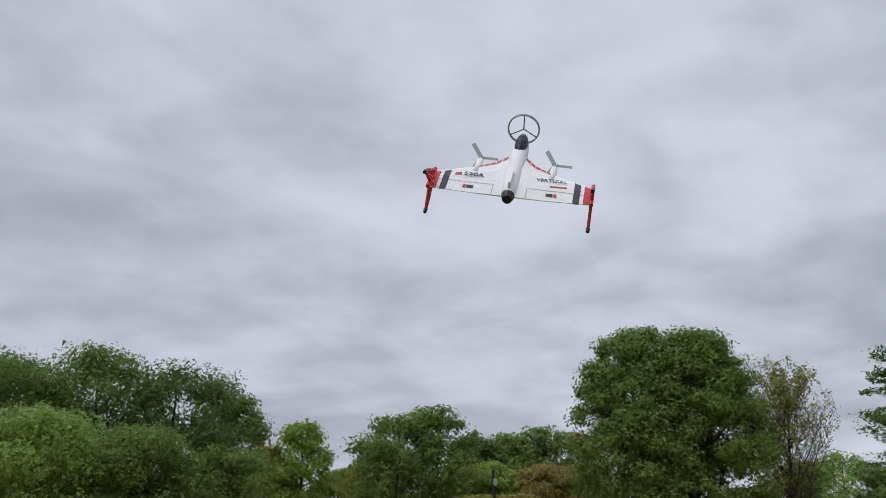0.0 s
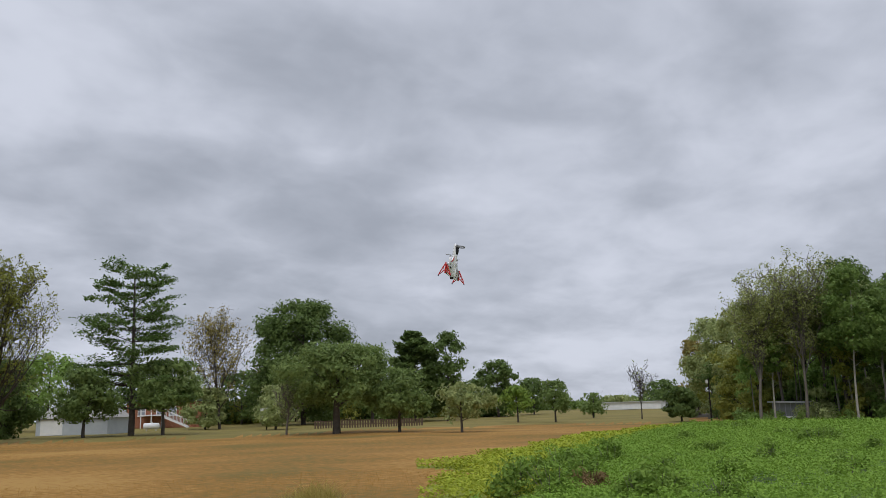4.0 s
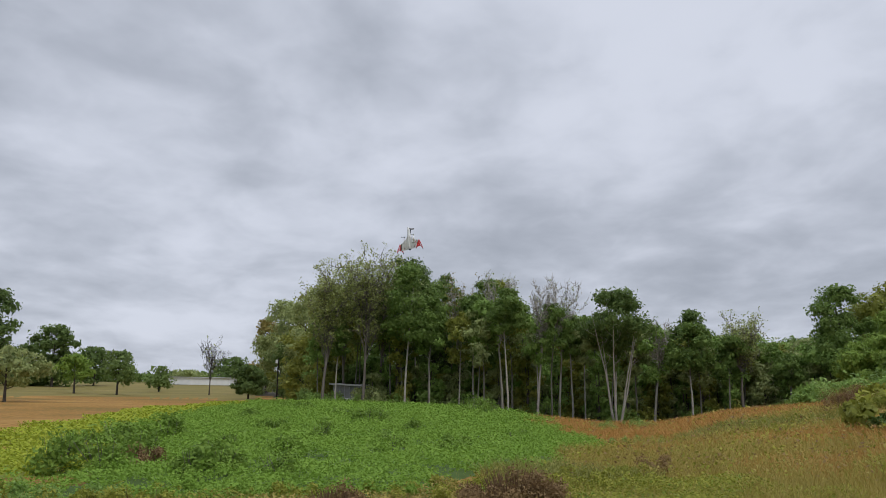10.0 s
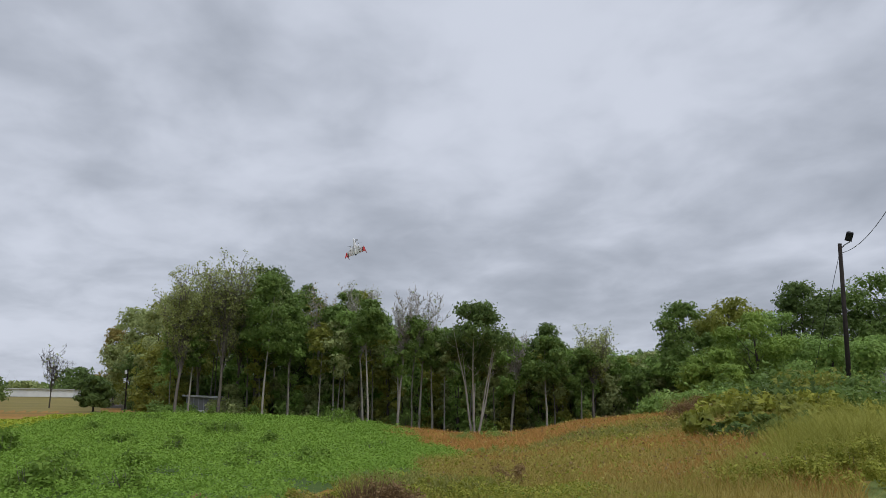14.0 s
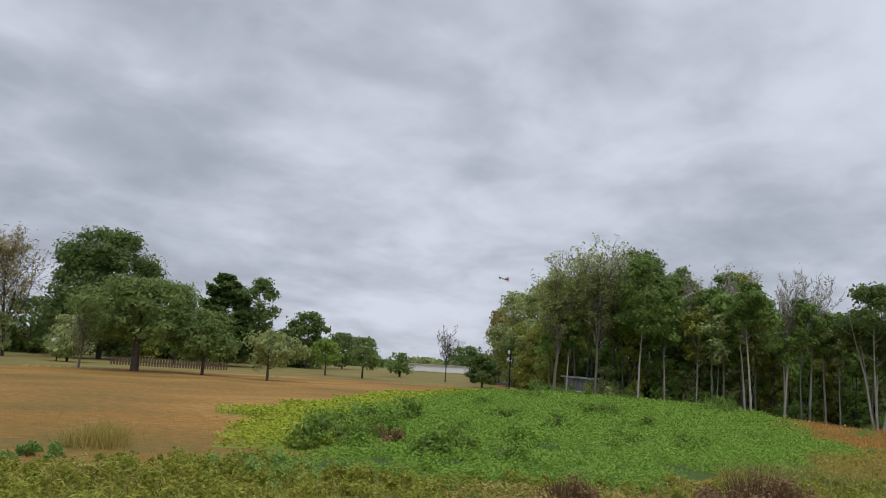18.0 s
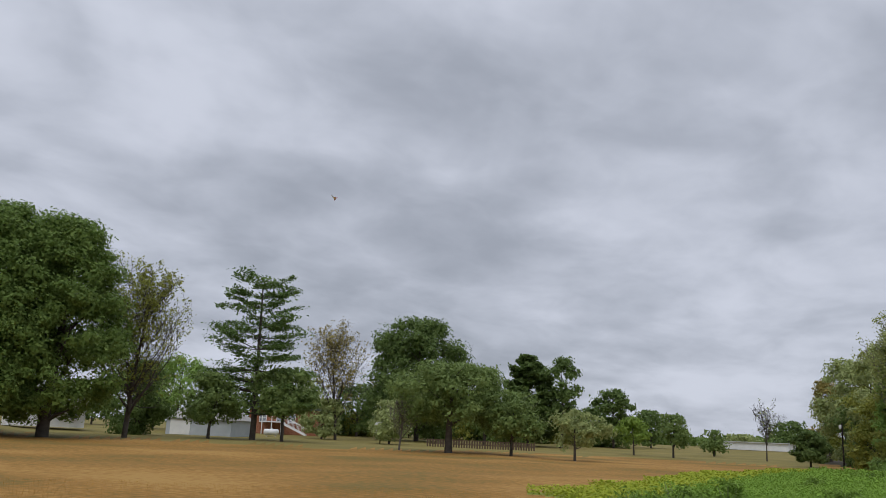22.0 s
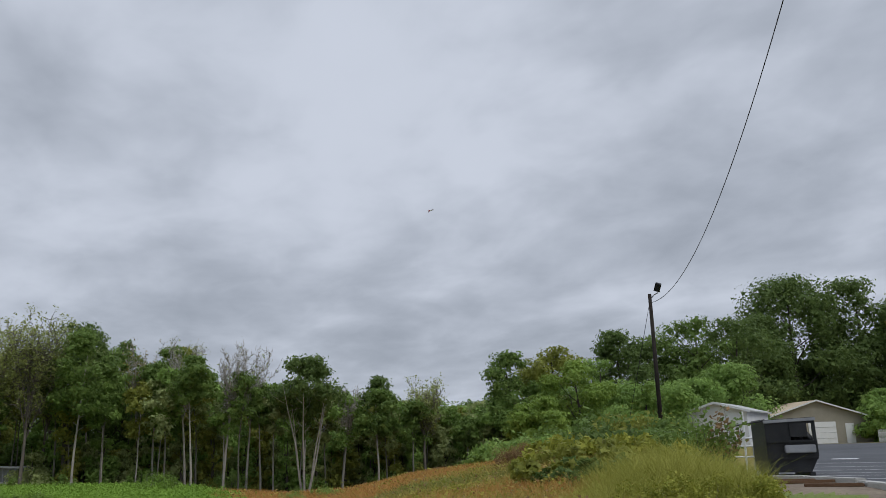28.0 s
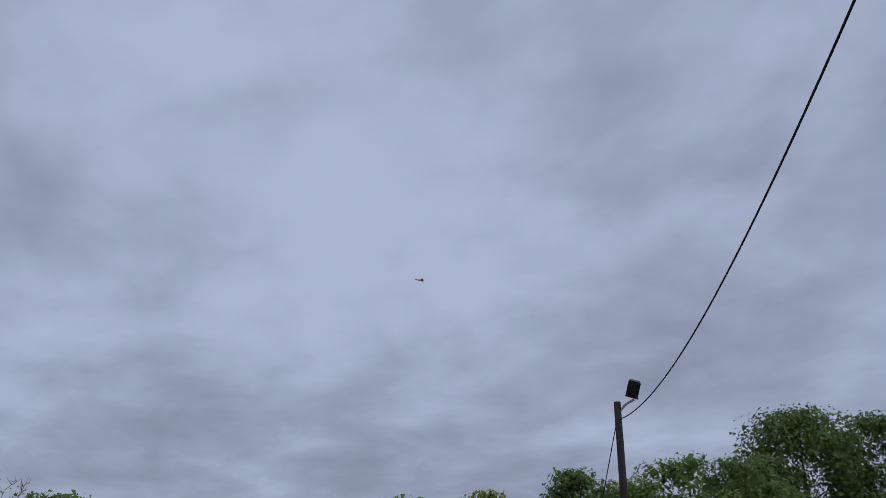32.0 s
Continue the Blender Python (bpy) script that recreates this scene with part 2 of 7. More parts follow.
M = {
    "oak_leaf": leafy("oak_leaf", (0.053, 0.084, 0.021), (0.088, 0.134, 0.032), (0.140, 0.194, 0.052), thin=0.8),
    "dark_leaf": leafy("dark_leaf", (0.044, 0.066, 0.020), (0.070, 0.105, 0.029), (0.110, 0.151, 0.045), thin=0.8),
    "orchard_leaf": leafy("orchard_leaf", (0.060, 0.090, 0.027), (0.100, 0.140, 0.041), (0.155, 0.203, 0.066), thin=0.8),
    "mid_leaf": leafy("mid_leaf", (0.079, 0.128, 0.031), (0.133, 0.201, 0.048), (0.201, 0.275, 0.078), thin=0.8),
    "lime_leaf": leafy("lime_leaf", (0.076, 0.122, 0.023), (0.129, 0.186, 0.034), (0.193, 0.251, 0.055), thin=0.8),
    "grey_leaf": leafy("grey_leaf", (0.114, 0.138, 0.054), (0.184, 0.213, 0.082), (0.273, 0.300, 0.127), thin=0.8),
    "autumn_leaf": leafy("autumn_leaf", (0.095, 0.088, 0.028), (0.175, 0.145, 0.044), (0.245, 0.198, 0.068), thin=0.8),
    "olive_leaf": leafy("olive_leaf", (0.089, 0.100, 0.020), (0.144, 0.155, 0.031), (0.213, 0.218, 0.050), thin=0.8),
    "pale_leaf": leafy("pale_leaf", (0.12, 0.14, 0.045), (0.185, 0.205, 0.07), (0.26, 0.28, 0.11), thin=0.8),
    "needle": leafy("needle", (0.039, 0.067, 0.018), (0.068, 0.109, 0.030), (0.112, 0.161, 0.047), thin=0.8),
    "crop_leaf": leafy("crop_leaf", (0.165, 0.28, 0.042), (0.225, 0.36, 0.056), (0.295, 0.43, 0.078)),
    "crop_edge": leafy("crop_edge", (0.23, 0.29, 0.03), (0.34, 0.39, 0.042), (0.45, 0.47, 0.065)),
    "gold_grass": leafy("gold_grass", (0.24, 0.132, 0.030), (0.32, 0.178, 0.042), (0.40, 0.24, 0.070)),
    "rust_grass": leafy("rust_grass", (0.30, 0.160, 0.048), (0.45, 0.255, 0.078), (0.60, 0.38, 0.14)),
    "straw_grass": leafy("straw_grass", (0.24, 0.19, 0.05), (0.37, 0.30, 0.08), (0.51, 0.42, 0.15)),
    "lawn_grass": leafy("lawn_grass", (0.17, 0.19, 0.05), (0.25, 0.26, 0.07), (0.34, 0.34, 0.11)),
    "turf": leafy("turf", (0.14, 0.19, 0.045), (0.20, 0.255, 0.06), (0.28, 0.33, 0.09)),
    "weed_leaf": leafy("weed_leaf", (0.105, 0.18, 0.032), (0.17, 0.265, 0.046), (0.25, 0.36, 0.07)),
    "verge_leaf": leafy("verge_leaf", (0.165, 0.19, 0.031), (0.285, 0.30, 0.046), (0.45, 0.43, 0.09)),
    "plume_grass": leafy("plume_grass", (0.22, 0.235, 0.045), (0.36, 0.36, 0.075), (0.54, 0.51, 0.14)),
    "dry_weed": leafy("dry_weed", (0.15, 0.09, 0.04), (0.25, 0.16, 0.075), (0.37, 0.26, 0.13)),
    "bark": material("bark", [(0.3, (0.050, 0.042, 0.036)), (0.7, (0.110, 0.095, 0.080))], 0.9, 3, 30, 0.6),
    "pale_bark": material("pale_bark", [(0.3, (0.22, 0.20, 0.17)), (0.7, (0.46, 0.43, 0.38))], 0.85, 2, 20, 0.4),
    "pole_bark": material("pole_bark", [(0.3, (0.10, 0.095, 0.075)), (0.7, (0.21, 0.20, 0.165))], 0.9, 2, 25, 0.4),
    "twig": material("twig", [(0.3, (0.110, 0.095, 0.082)), (0.7, (0.200, 0.175, 0.155))], 0.9, 3, 30, 0.0),
    "pole_wood": material("pole_wood", [(0.3, (0.016, 0.013, 0.011)), (0.7, (0.040, 0.032, 0.027))], 0.95, 3, 60, 0.4),
    "white_paint": material("white_paint", [(0.3, (0.70, 0.71, 0.72)), (0.7, (0.82, 0.82, 0.82))], 0.5, 1.5, 30, 0.05),
    "shed_metal": material("shed_metal", [(0.3, (0.40, 0.44, 0.49)), (0.7, (0.50, 0.54, 0.58))], 0.45, 1.0, 20, 0.05),
    "roof_metal": material("roof_metal", [(0.3, (0.42, 0.44, 0.44)), (0.7, (0.58, 0.58, 0.56))], 0.45, 1.0, 20, 0.05),
    "tan_siding": material("tan_siding", [(0.3, (0.27, 0.25, 0.20)), (0.7, (0.35, 0.32, 0.26))], 0.7, 1.0, 20, 0.05),
    "tan_roof": material("tan_roof", [(0.3, (0.46, 0.36, 0.25)), (0.7, (0.56, 0.46, 0.33))], 0.6, 1.0, 20, 0.05),
    "brick": coursed("brick", [(0.25, (0.205, 0.075, 0.040)), (0.75, (0.325, 0.130, 0.070))], 0.85, 3, 30, 0.3),
    "old_roof": material("old_roof", [(0.3, (0.27, 0.26, 0.24)), (0.7, (0.38, 0.36, 0.33))], 0.6, 0.8, 20, 0.1),
    "old_shingle": material("old_shingle", [(0.3, (0.045, 0.045, 0.043)), (0.7, (0.105, 0.103, 0.098))], 0.9, 0.5, 60, 0.4),
    "shingle": material("shingle", [(0.3, (0.070, 0.088, 0.074)), (0.7, (0.135, 0.155, 0.130))], 0.9, 1.2, 60, 0.4),
    "asphalt": material("asphalt", [(0.3, (0.050, 0.052, 0.058)), (0.7, (0.105, 0.108, 0.116))], 0.75, 0.4, 30, 0.3),
    "line_paint": material("line_paint", [(0.3, (0.45, 0.45, 0.45)), (0.7, (0.70, 0.70, 0.70))], 0.7, 4, 40, 0.1),
    "black_steel": material("black_steel", [(0.3, (0.010, 0.011, 0.013)), (0.7, (0.030, 0.031, 0.034))], 0.45, 3, 40, 0.1),
    "grey_metal": material("grey_metal", [(0.3, (0.22, 0.23, 0.25)), (0.7, (0.36, 0.37, 0.39))], 0.5, 3, 40, 0.05),
    "glass": material("glass", [(0.3, (0.012, 0.014, 0.017)), (0.7, (0.030, 0.034, 0.040))], 0.08, 1, 3, 0),
    # window pane: pale curtain and bluish sky reflection painted into its colour
    "curtain_and_sky": material("curtain_and_sky", [(0.35, (0.13, 0.15, 0.18)), (0.65, (0.34, 0.36, 0.40))], 0.1, 2.5, 9, 0),
    "shrub_leaf": leafy("shrub_leaf", (0.014, 0.024, 0.009), (0.026, 0.042, 0.014), (0.045, 0.065, 0.022)),
    "cable": material("cable", [(0.3, (0.010, 0.010, 0.010)), (0.7, (0.02, 0.02, 0.02))], 0.6, 5, 40, 0),
    "foam_white": material("foam_white", [(0.3, (0.70, 0.70, 0.72)), (0.7, (0.82, 0.82, 0.83))], 0.45, 8, 120, 0.03),
    "foam_red": material("foam_red", [(0.3, (0.48, 0.022, 0.022)), (0.7, (0.62, 0.045, 0.040))], 0.45, 8, 120, 0.03),
    "foam_black": material("foam_black", [(0.3, (0.012, 0.012, 0.016)), (0.7, (0.022, 0.022, 0.028))], 0.35, 8, 120, 0.03),
    "plastic_grey": material("plastic_grey", [(0.3, (0.22, 0.22, 0.24)), (0.7, (0.32, 0.32, 0.34))], 0.45, 8, 120, 0.03),
    "canopy": material("canopy", [(0.3, (0.006, 0.006, 0.008)), (0.7, (0.014, 0.014, 0.018))], 0.4, 8, 60, 0),
    "concrete": material("concrete", [(0.3, (0.34, 0.33, 0.31)), (0.7, (0.48, 0.47, 0.44))], 0.85, 2, 40, 0.2),
    "copper": material("copper", [(0.3, (0.50, 0.24, 0.10)), (0.7, (0.62, 0.33, 0.15))], 0.5, 2, 40, 0.1),
    "earth": material("earth", [(0.3, (0.10, 0.055, 0.030)), (0.7, (0.20, 0.12, 0.07))], 0.95, 2, 30, 0.4),
}


def smoke_plastic():
    """Clear smoke-tinted plastic that lets most light through."""
    m = material("smoke_plastic", [(0.3, (0.30, 0.30, 0.32)), (0.7, (0.42, 0.42, 0.44))], 0.3, 8, 120, 0)
    n, l = m.node_tree.nodes, m.node_tree.links
    clear, mix = n.new("ShaderNodeBsdfTransparent"), n.new("ShaderNodeMixShader")
    mix.inputs[0].default_value = 0.55
    l.new(n["Principled BSDF"].outputs[0], mix.inputs[1])
    l.new(clear.outputs[0], mix.inputs[2])
    l.new(mix.outputs[0], n["Material Output"].inputs["Surface"])
    return m


M["smoke_plastic"] = smoke_plastic()


# ---------------------------------------------------------------- terrain
# heading, distance and height of the first rise, height of the land behind it
LAND = [(-180, 60, 0.2, 0.5), (-125, 60, 0.0, 3.0), (-90, 60, 0.0, 3.0), (-72, 60, 0.0, 2.0), (-62, 60, 0.0, 0.3), (-26, 60, 0.0, 0.0), (-14, 60, 0.0, 0.0),
        (-8, 50, 0.28, 0.12), (-3, 48, 0.26, 0.0), (3, 46, 0.15, -0.4), (7.3, 44, -0.15, -0.6), (11.4, 44, -0.42, -0.7),
        (15, 42, -0.20, -0.6), (19.2, 40, 0.55, -0.2), (24, 38, 0.92, 0.5), (28, 35, 1.35, 1.2), (31, 32, 1.35, 1.5),
        (36, 28, 1.05, 1.5), (42, 25, 0.80, 1.5), (80, 25, 0.80, 1.5), (110, 30, 0.6, 1.0), (180, 60, 0.2, 0.5)]
LAND_A = np.array(LAND, float)


def land(x, y):
    """The height of the ground; x and y are numbers or arrays."""
    x, y = np.asarray(x, float), np.asarray(y, float)
    az, r = np.degrees(np.arctan2(x, y)), np.hypot(x, y)
    rc, zc, zf = (np.interp(az, LAND_A[:, 0], LAND_A[:, i]) for i in (1, 2, 3))
    s = np.clip((r - 3) / (rc - 3), 0, 1)
    near = zc * s * s * (3 - 2 * s)
    q = np.clip((r - rc) / 28, 0, 1)
    z = near + (zf - zc) * q * q * (3 - 2 * q) * (r > rc)
    far = np.clip((r - 100) / 90, 0, 1)
    z = z + 1.1 * far * far * (3 - 2 * far)
    rough = 0.05 * np.sin(x * 0.21 + 1.3) * np.sin(y * 0.17) + 0.03 * np.sin(x * 0.53) * np.sin(y * 0.47 + 2)
    flat = np.clip((az - 37) / 4, 0, 1) * np.clip((90 - az) / 5, 0, 1) * np.clip((r - 18) / 4, 0, 1)
    return z + rough * np.clip((r - 4) / 8, 0, 1) * (1 - flat)


def zland(x, y):
    return float(land(x, y))


def at(az, r, dz=0.0):
    a = az * DEG
    x, y = r * math.sin(a), r * math.cos(a)
    return Vector((x, y, zland(x, y) + dz))


# ---------------------------------------------------------------- mesh helpers
def as_mesh(name, v, f, mats, smooth=False, index=None):
    """A mesh from arrays of places and of quads or triangles."""
    me = bpy.data.meshes.new(name)
    v, f = np.asarray(v, np.float32), np.asarray(f, np.int32)
    k = f.shape[1]
    me.vertices.add(len(v))
    me.vertices.foreach_set("co", v.ravel())
    me.loops.add(f.size)
    me.loops.foreach_set("vertex_index", f.ravel())
    me.polygons.add(len(f))
    me.polygons.foreach_set("loop_start", np.arange(0, f.size, k, dtype=np.int32))
    if index is not None:
        me.polygons.foreach_set("material_index", np.asarray(index, np.int32))
    if smooth:
        me.polygons.foreach_set("use_smooth", np.ones(len(f), bool))
    for m in (mats if isinstance(mats, (list, tuple)) else [mats]):
        me.materials.append(m)
    me.update()
    me.validate()
    return me


def put(name, me, parent=None, m=None, label=""):
    ob = new(name, me)
    if parent is not None:
        ob.parent = parent
    if m is not None:
        ob.matrix_basis = m
    return tagged(ob, label)


def part(name, bm, mat_, parent, label="", smooth=False):
    me = bpy.data.meshes.new(name)
    bm.normal_update()
    bm.to_mesh(me)
    bm.free()
    for p in me.polygons:
        p.use_smooth = smooth
    for m in (mat_ if isinstance(mat_, (list, tuple)) else [mat_]):
        me.materials.append(m)
    return put(name, me, parent, None, label)


def thing(name, m, label, category, group="", kind=""):
    ob = new(name)
    ob.matrix_basis = m
    return tagged(ob, label, category, group, kind)


def box(sx, sy, sz, x=0, y=0, z=0, bevel=0.0, rot=None, bm=None):
    """A block centred on x, y with its foot at z."""
    bm = bm or bmesh.new()
    m = Matrix.Translation((x, y, z + sz / 2))
    if rot:
        m = m @ Euler([radians(a) for a in rot]).to_matrix().to_4x4()
    got = bmesh.ops.create_cube(bm, size=1, matrix=m @ Matrix.Diagonal((sx, sy, sz, 1)))
    if bevel:
        bmesh.ops.bevel(bm, geom=list({e for v in got["verts"] for e in v.link_edges}), offset=bevel, segments=2, affect="EDGES")
    return bm


def rod(p, q, r0, r1=None, seg=10, bm=None):
    """A tapered round bar from p to q."""
    bm = bm or bmesh.new()
    p, q = Vector(p), Vector(q)
    d = q - p
    m = Matrix.Translation((p + q) / 2) @ d.to_track_quat("Z", "Y").to_matrix().to_4x4()
    bmesh.ops.create_cone(bm, cap_ends=True, segments=seg, radius1=r0, radius2=r0 if r1 is None else r1, depth=d.length, matrix=m)
    return bm


def prism(outline, y0, y1, bm=None):
    """An outline in x and z, run from y0 to y1."""
    bm = bm or bmesh.new()
    a = [bm.verts.new((x, y0, z)) for x, z in outline]
    b = [bm.verts.new((x, y1, z)) for x, z in outline]
    bm.faces.new(a)
    bm.faces.new(b[::-1])
    n = len(outline)
    for i in range(n):
        bm.faces.new((a[i], b[i], b[(i + 1) % n], a[(i + 1) % n]))
    bmesh.ops.recalc_face_normals(bm, faces=bm.faces)
    return bm


# ---------------------------------------------------------------- plants
def tubes(paths, sides=5):
    """Places and quads of round branches; each path is a list of (x, y, z, radius)."""
    vs, fs, o = [], [], 0
    ang = np.arange(sides) * 2 * math.pi / sides
    for p in paths:
        p = np.asarray(p, float)
        d = np.gradient(p[:, :3], axis=0)
        d /= np.linalg.norm(d, axis=1, keepdims=True) + 1e-9
        ref = np.where(np.abs(d[:, 2:3]) > 0.9, [[1.0, 0, 0]], [[0, 0, 1.0]])
        u = np.cross(d, ref)
        u /= np.linalg.norm(u, axis=1, keepdims=True) + 1e-9
        w = np.cross(d, u)
        ring = p[:, None, :3] + p[:, None, 3:4] * (np.cos(ang)[None, :, None] * u[:, None] + np.sin(ang)[None, :, None] * w[:, None])
        n = len(p)
        vs.append(ring.reshape(-1, 3))
        i, j = np.meshgrid(np.arange(n - 1), np.arange(sides), indexing="ij")
        a, b = i * sides + j, i * sides + (j + 1) % sides
        fs.append(np.stack([a, b, b + sides, a + sides], -1).reshape(-1, 4) + o)
        o += n * sides
    return np.concatenate(vs), np.concatenate(fs)


def leaves(c, size, rng, flat=0.4, long=1.5, out=None, tri=False, loose=0.5):
    """Small pointed leaf sheets at the places c, turned every way: folded, or of one plain face where they stay far off."""
    n = len(c)
    nrm = rng.normal(size=(n, 3))
    if out is None:
        nrm[:, 2] = np.abs(nrm[:, 2]) + flat
    else:
        nrm = nrm * loose + out
        nrm[:, 2] += flat * 0.8
    nrm /= np.linalg.norm(nrm, axis=1, keepdims=True)
    a = rng.normal(size=(n, 3))
    a -= (a * nrm).sum(1, keepdims=True) * nrm
    a /= np.linalg.norm(a, axis=1, keepdims=True)
    b = np.cross(nrm, a)
    s = size * rng.uniform(0.6, 1.35, (n, 1))
    if tri:
        v = np.stack([c - a * s * long / 2, c + a * s * long / 2 + b * s / 2, c + a * s * long / 2 - b * s / 2], 1).reshape(-1, 3)
        return v, np.arange(3 * n).reshape(n, 3)
    sag = nrm * s * 0.18
    v = np.stack([c - a * s * long / 2, c + b * s / 2 - sag, c + a * s * long / 2, c - b * s / 2 - sag], 1).reshape(-1, 3)
    return v, np.arange(4 * n).reshape(n, 4)


def bough(p, d, length, r0, rng, bend=0.25, rise=0.25, n=5):
    """A bent, tapering branch."""
    d = np.asarray(d, float) / np.linalg.norm(d)
    out, p = [], np.asarray(p, float)
    for i in range(n + 1):
        out.append([*p, r0 * (1 - 0.82 * i / n)])
        p = p + d * length / n
        d = d + rng.normal(size=3) * bend * 0.35 + np.array([0, 0, rise / n])
        d /= np.linalg.norm(d)
    return out


def broadleaf(az, r, top, width, leaf="oak_leaf", label="", crown_from=0.18, n_leaf=3600, size=0.34, seed=0, bark="bark", trunk_r=None,
              lobes=46, shape=1.0, name="tree", multi=1, category="tree", lean=0.0, bare=0.0, spread=0.35, dense=1.18, lump=1.0, fill=1.0):
    """A leafy tree: trunk, limbs and a ragged crown of leaf clumps. top is the elevation of its tip seen from the lens."""
    rng = np.random.default_rng(seed + int(abs(az) * 100) + int(r))
    base = at(az, r, -0.05)
    h = r * math.tan(top * DEG) + EYE - base.z
    ob = thing(name, Matrix.Translation(base), label, category)
    tr = trunk_r or 0.018 * h + 0.05
    # the leaf area of the call, in leaves of the finest size that the distance lets one see
    area = n_leaf * 1.75 * (size * 0.69) ** 2 * fill
    size = max(0.085, 0.0022 * r)
    n_leaf = int(area / size ** 2)
    limb_paths, trunk_paths = [], []
    zb = crown_from * h
    for k in range(multi):
        a0 = rng.uniform(0, 6.28)
        off = 0.0 if multi == 1 else spread
        a0 = a0 if multi == 1 else 6.28 * (k + rng.uniform(0, 0.5)) / multi
        d = np.array([math.cos(a0) * off * 0.5 + lean, math.sin(a0) * off * 0.5, 1.0])
        trunk_paths.append(bough((math.cos(a0) * off * 0.6, math.sin(a0) * off * 0.6, 0), d, h * 0.86, tr / math.sqrt(multi), rng, 0.10, 0.3, 7))
        tp = np.array(trunk_paths[-1])
        nl = max(5, int(13 / multi)) if h > 6 else 5
        for i in range(nl):
            f = crown_from * 0.9 + (0.82 - crown_from * 0.9) * (i + rng.uniform(0, 0.6)) / nl
            q = np.array([np.interp(f * (len(tp) - 1), np.arange(len(tp)), tp[:, j]) for j in range(4)])
            aa = i * 2.4 + rng.uniform(-0.4, 0.4)
            u = (q[2] - zb) / (h - zb + 1e-6)
            env = width / 2 * max(0.25, (1 - abs(2 * min(max(u, 0), 1) - 0.8) ** 2.2)) * rng.uniform(0.75, 1.0)
            limb_paths.append(bough(q[:3], (math.cos(aa), math.sin(aa), rng.uniform(0.35, 0.9)), env, q[3] * 0.55, rng, 0.5, 0.5))
            lp = np.array(limb_paths[-1])
            for _ in range(1):
                j = rng.integers(2, len(lp))
                dd = rng.normal(size=3) * 0.7 + (lp[j, :3] - lp[j - 1, :3]) * 1.5
                dd[2] = abs(dd[2])
                limb_paths.append(bough(lp[j, :3], dd, env * rng.uniform(0.3, 0.6), max(lp[j, 3] * 0.6, 0.012), rng, 0.6, 0.3, 2))
    v, f = tubes(trunk_paths, 8)
    put("trunk", as_mesh("trunk", v, f, M[bark], True), ob)
    v, f = tubes(limb_paths, 3)
    tagged(put("branchwork", as_mesh("branchwork", v, f, M[bark], True), ob), kind="stuff")
    # leaf clumps fill an uneven envelope, with gaps between them and ragged sprays at its skin
    ph = rng.uniform(0, 6.28, 6)
    u0 = 0.42 * shape

    def skin(u, th):
        prof = np.sqrt(np.where(u > u0, 1 - (np.maximum(u - u0, 0) / (1 - u0)) ** 2.0, 1 - 0.55 * ((u0 - u) / u0) ** 2).clip(0.03, 1))
        return width / 2 * prof * (1 + lump * (0.16 * np.sin(2 * th + ph[0] + 3 * u) + 0.13 * np.sin(3 * th + ph[1] - 6 * u) + 0.10 * np.sin(5 * th + ph[2] + 11 * u)))

    tall = (h - zb) / width
    kc = int(lobes * 0.85 * max(1.0, tall ** 0.8))
    cu, ct = rng.uniform(0.02, 0.97, kc), rng.uniform(0, 6.28, kc)
    rf = np.where(rng.uniform(size=kc) < 0.72, rng.uniform(0.74, 1.0, kc), rng.uniform(0.1, 0.74, kc))
    cr = dense * width * rng.uniform(0.08, 0.19, kc) * (90 / max(60, lobes * 1.5)) ** 0.33
    rad = np.maximum(skin(cu, ct) * rf - cr * 0.35, 0)
    cc = np.stack([np.cos(ct) * rad, np.sin(ct) * rad, zb + (h - zb) * cu], 1)
    cc[:, 0] += lean * cc[:, 2] * 0.5
    wt = cr ** 2 * np.where(rng.uniform(size=kc) < bare, 0.15, 1.0) * (0.45 + 0.55 * rf)
    pick = rng.choice(kc, n_leaf, p=wt / wt.sum())
    g = rng.normal(size=(n_leaf, 3))
    g /= np.linalg.norm(g, axis=1, keepdims=True)
    # most leaves clothe a clump; larger sheets inside it stand for many that overlap
    inner = rng.uniform(size=n_leaf) < 0.2
    deep = np.where(inner, rng.uniform(0, 0.88, n_leaf), rng.uniform(0, 1, n_leaf) ** 0.35)
    # each clump is knobbly in turn
    knob = 1 + 0.17 * np.sin(5.5 * g[:, 0] + pick) * np.sin(5.5 * g[:, 1] + 2 * pick) + 0.12 * np.sin(9 * g[:, 2] + 3 * pick)
    pts = cc[pick] + g * (cr[pick] * deep * knob)[:, None] * [1.15, 1.15, 0.78]
    big = size * np.where(inner, 1.75, 1.0)[:, None]
    # single leaves that stray from the clumps
    m_ = n_leaf // 40
    pts[:m_] += rng.normal(size=(m_, 3)) * 0.03 * width
    ok = (pts[:, 2] > zb * 0.7) & (pts[:, 2] < h * 1.01)
    pts, g, pick, big = pts[ok], g[ok], pick[ok], big[ok]
    out = cc[pick] - np.array([lean * h * 0.3, 0, zb + (h - zb) * 0.4])
    out /= np.linalg.norm(out, axis=1, keepdims=True) + 1e-6
    v, f = leaves(pts, big, rng, 0.35, 1.5, out * 0.2 + g * 0.8, True, 0.45)
    put("crown", as_mesh("crown", v, f, M[leaf]), ob)
    return ob


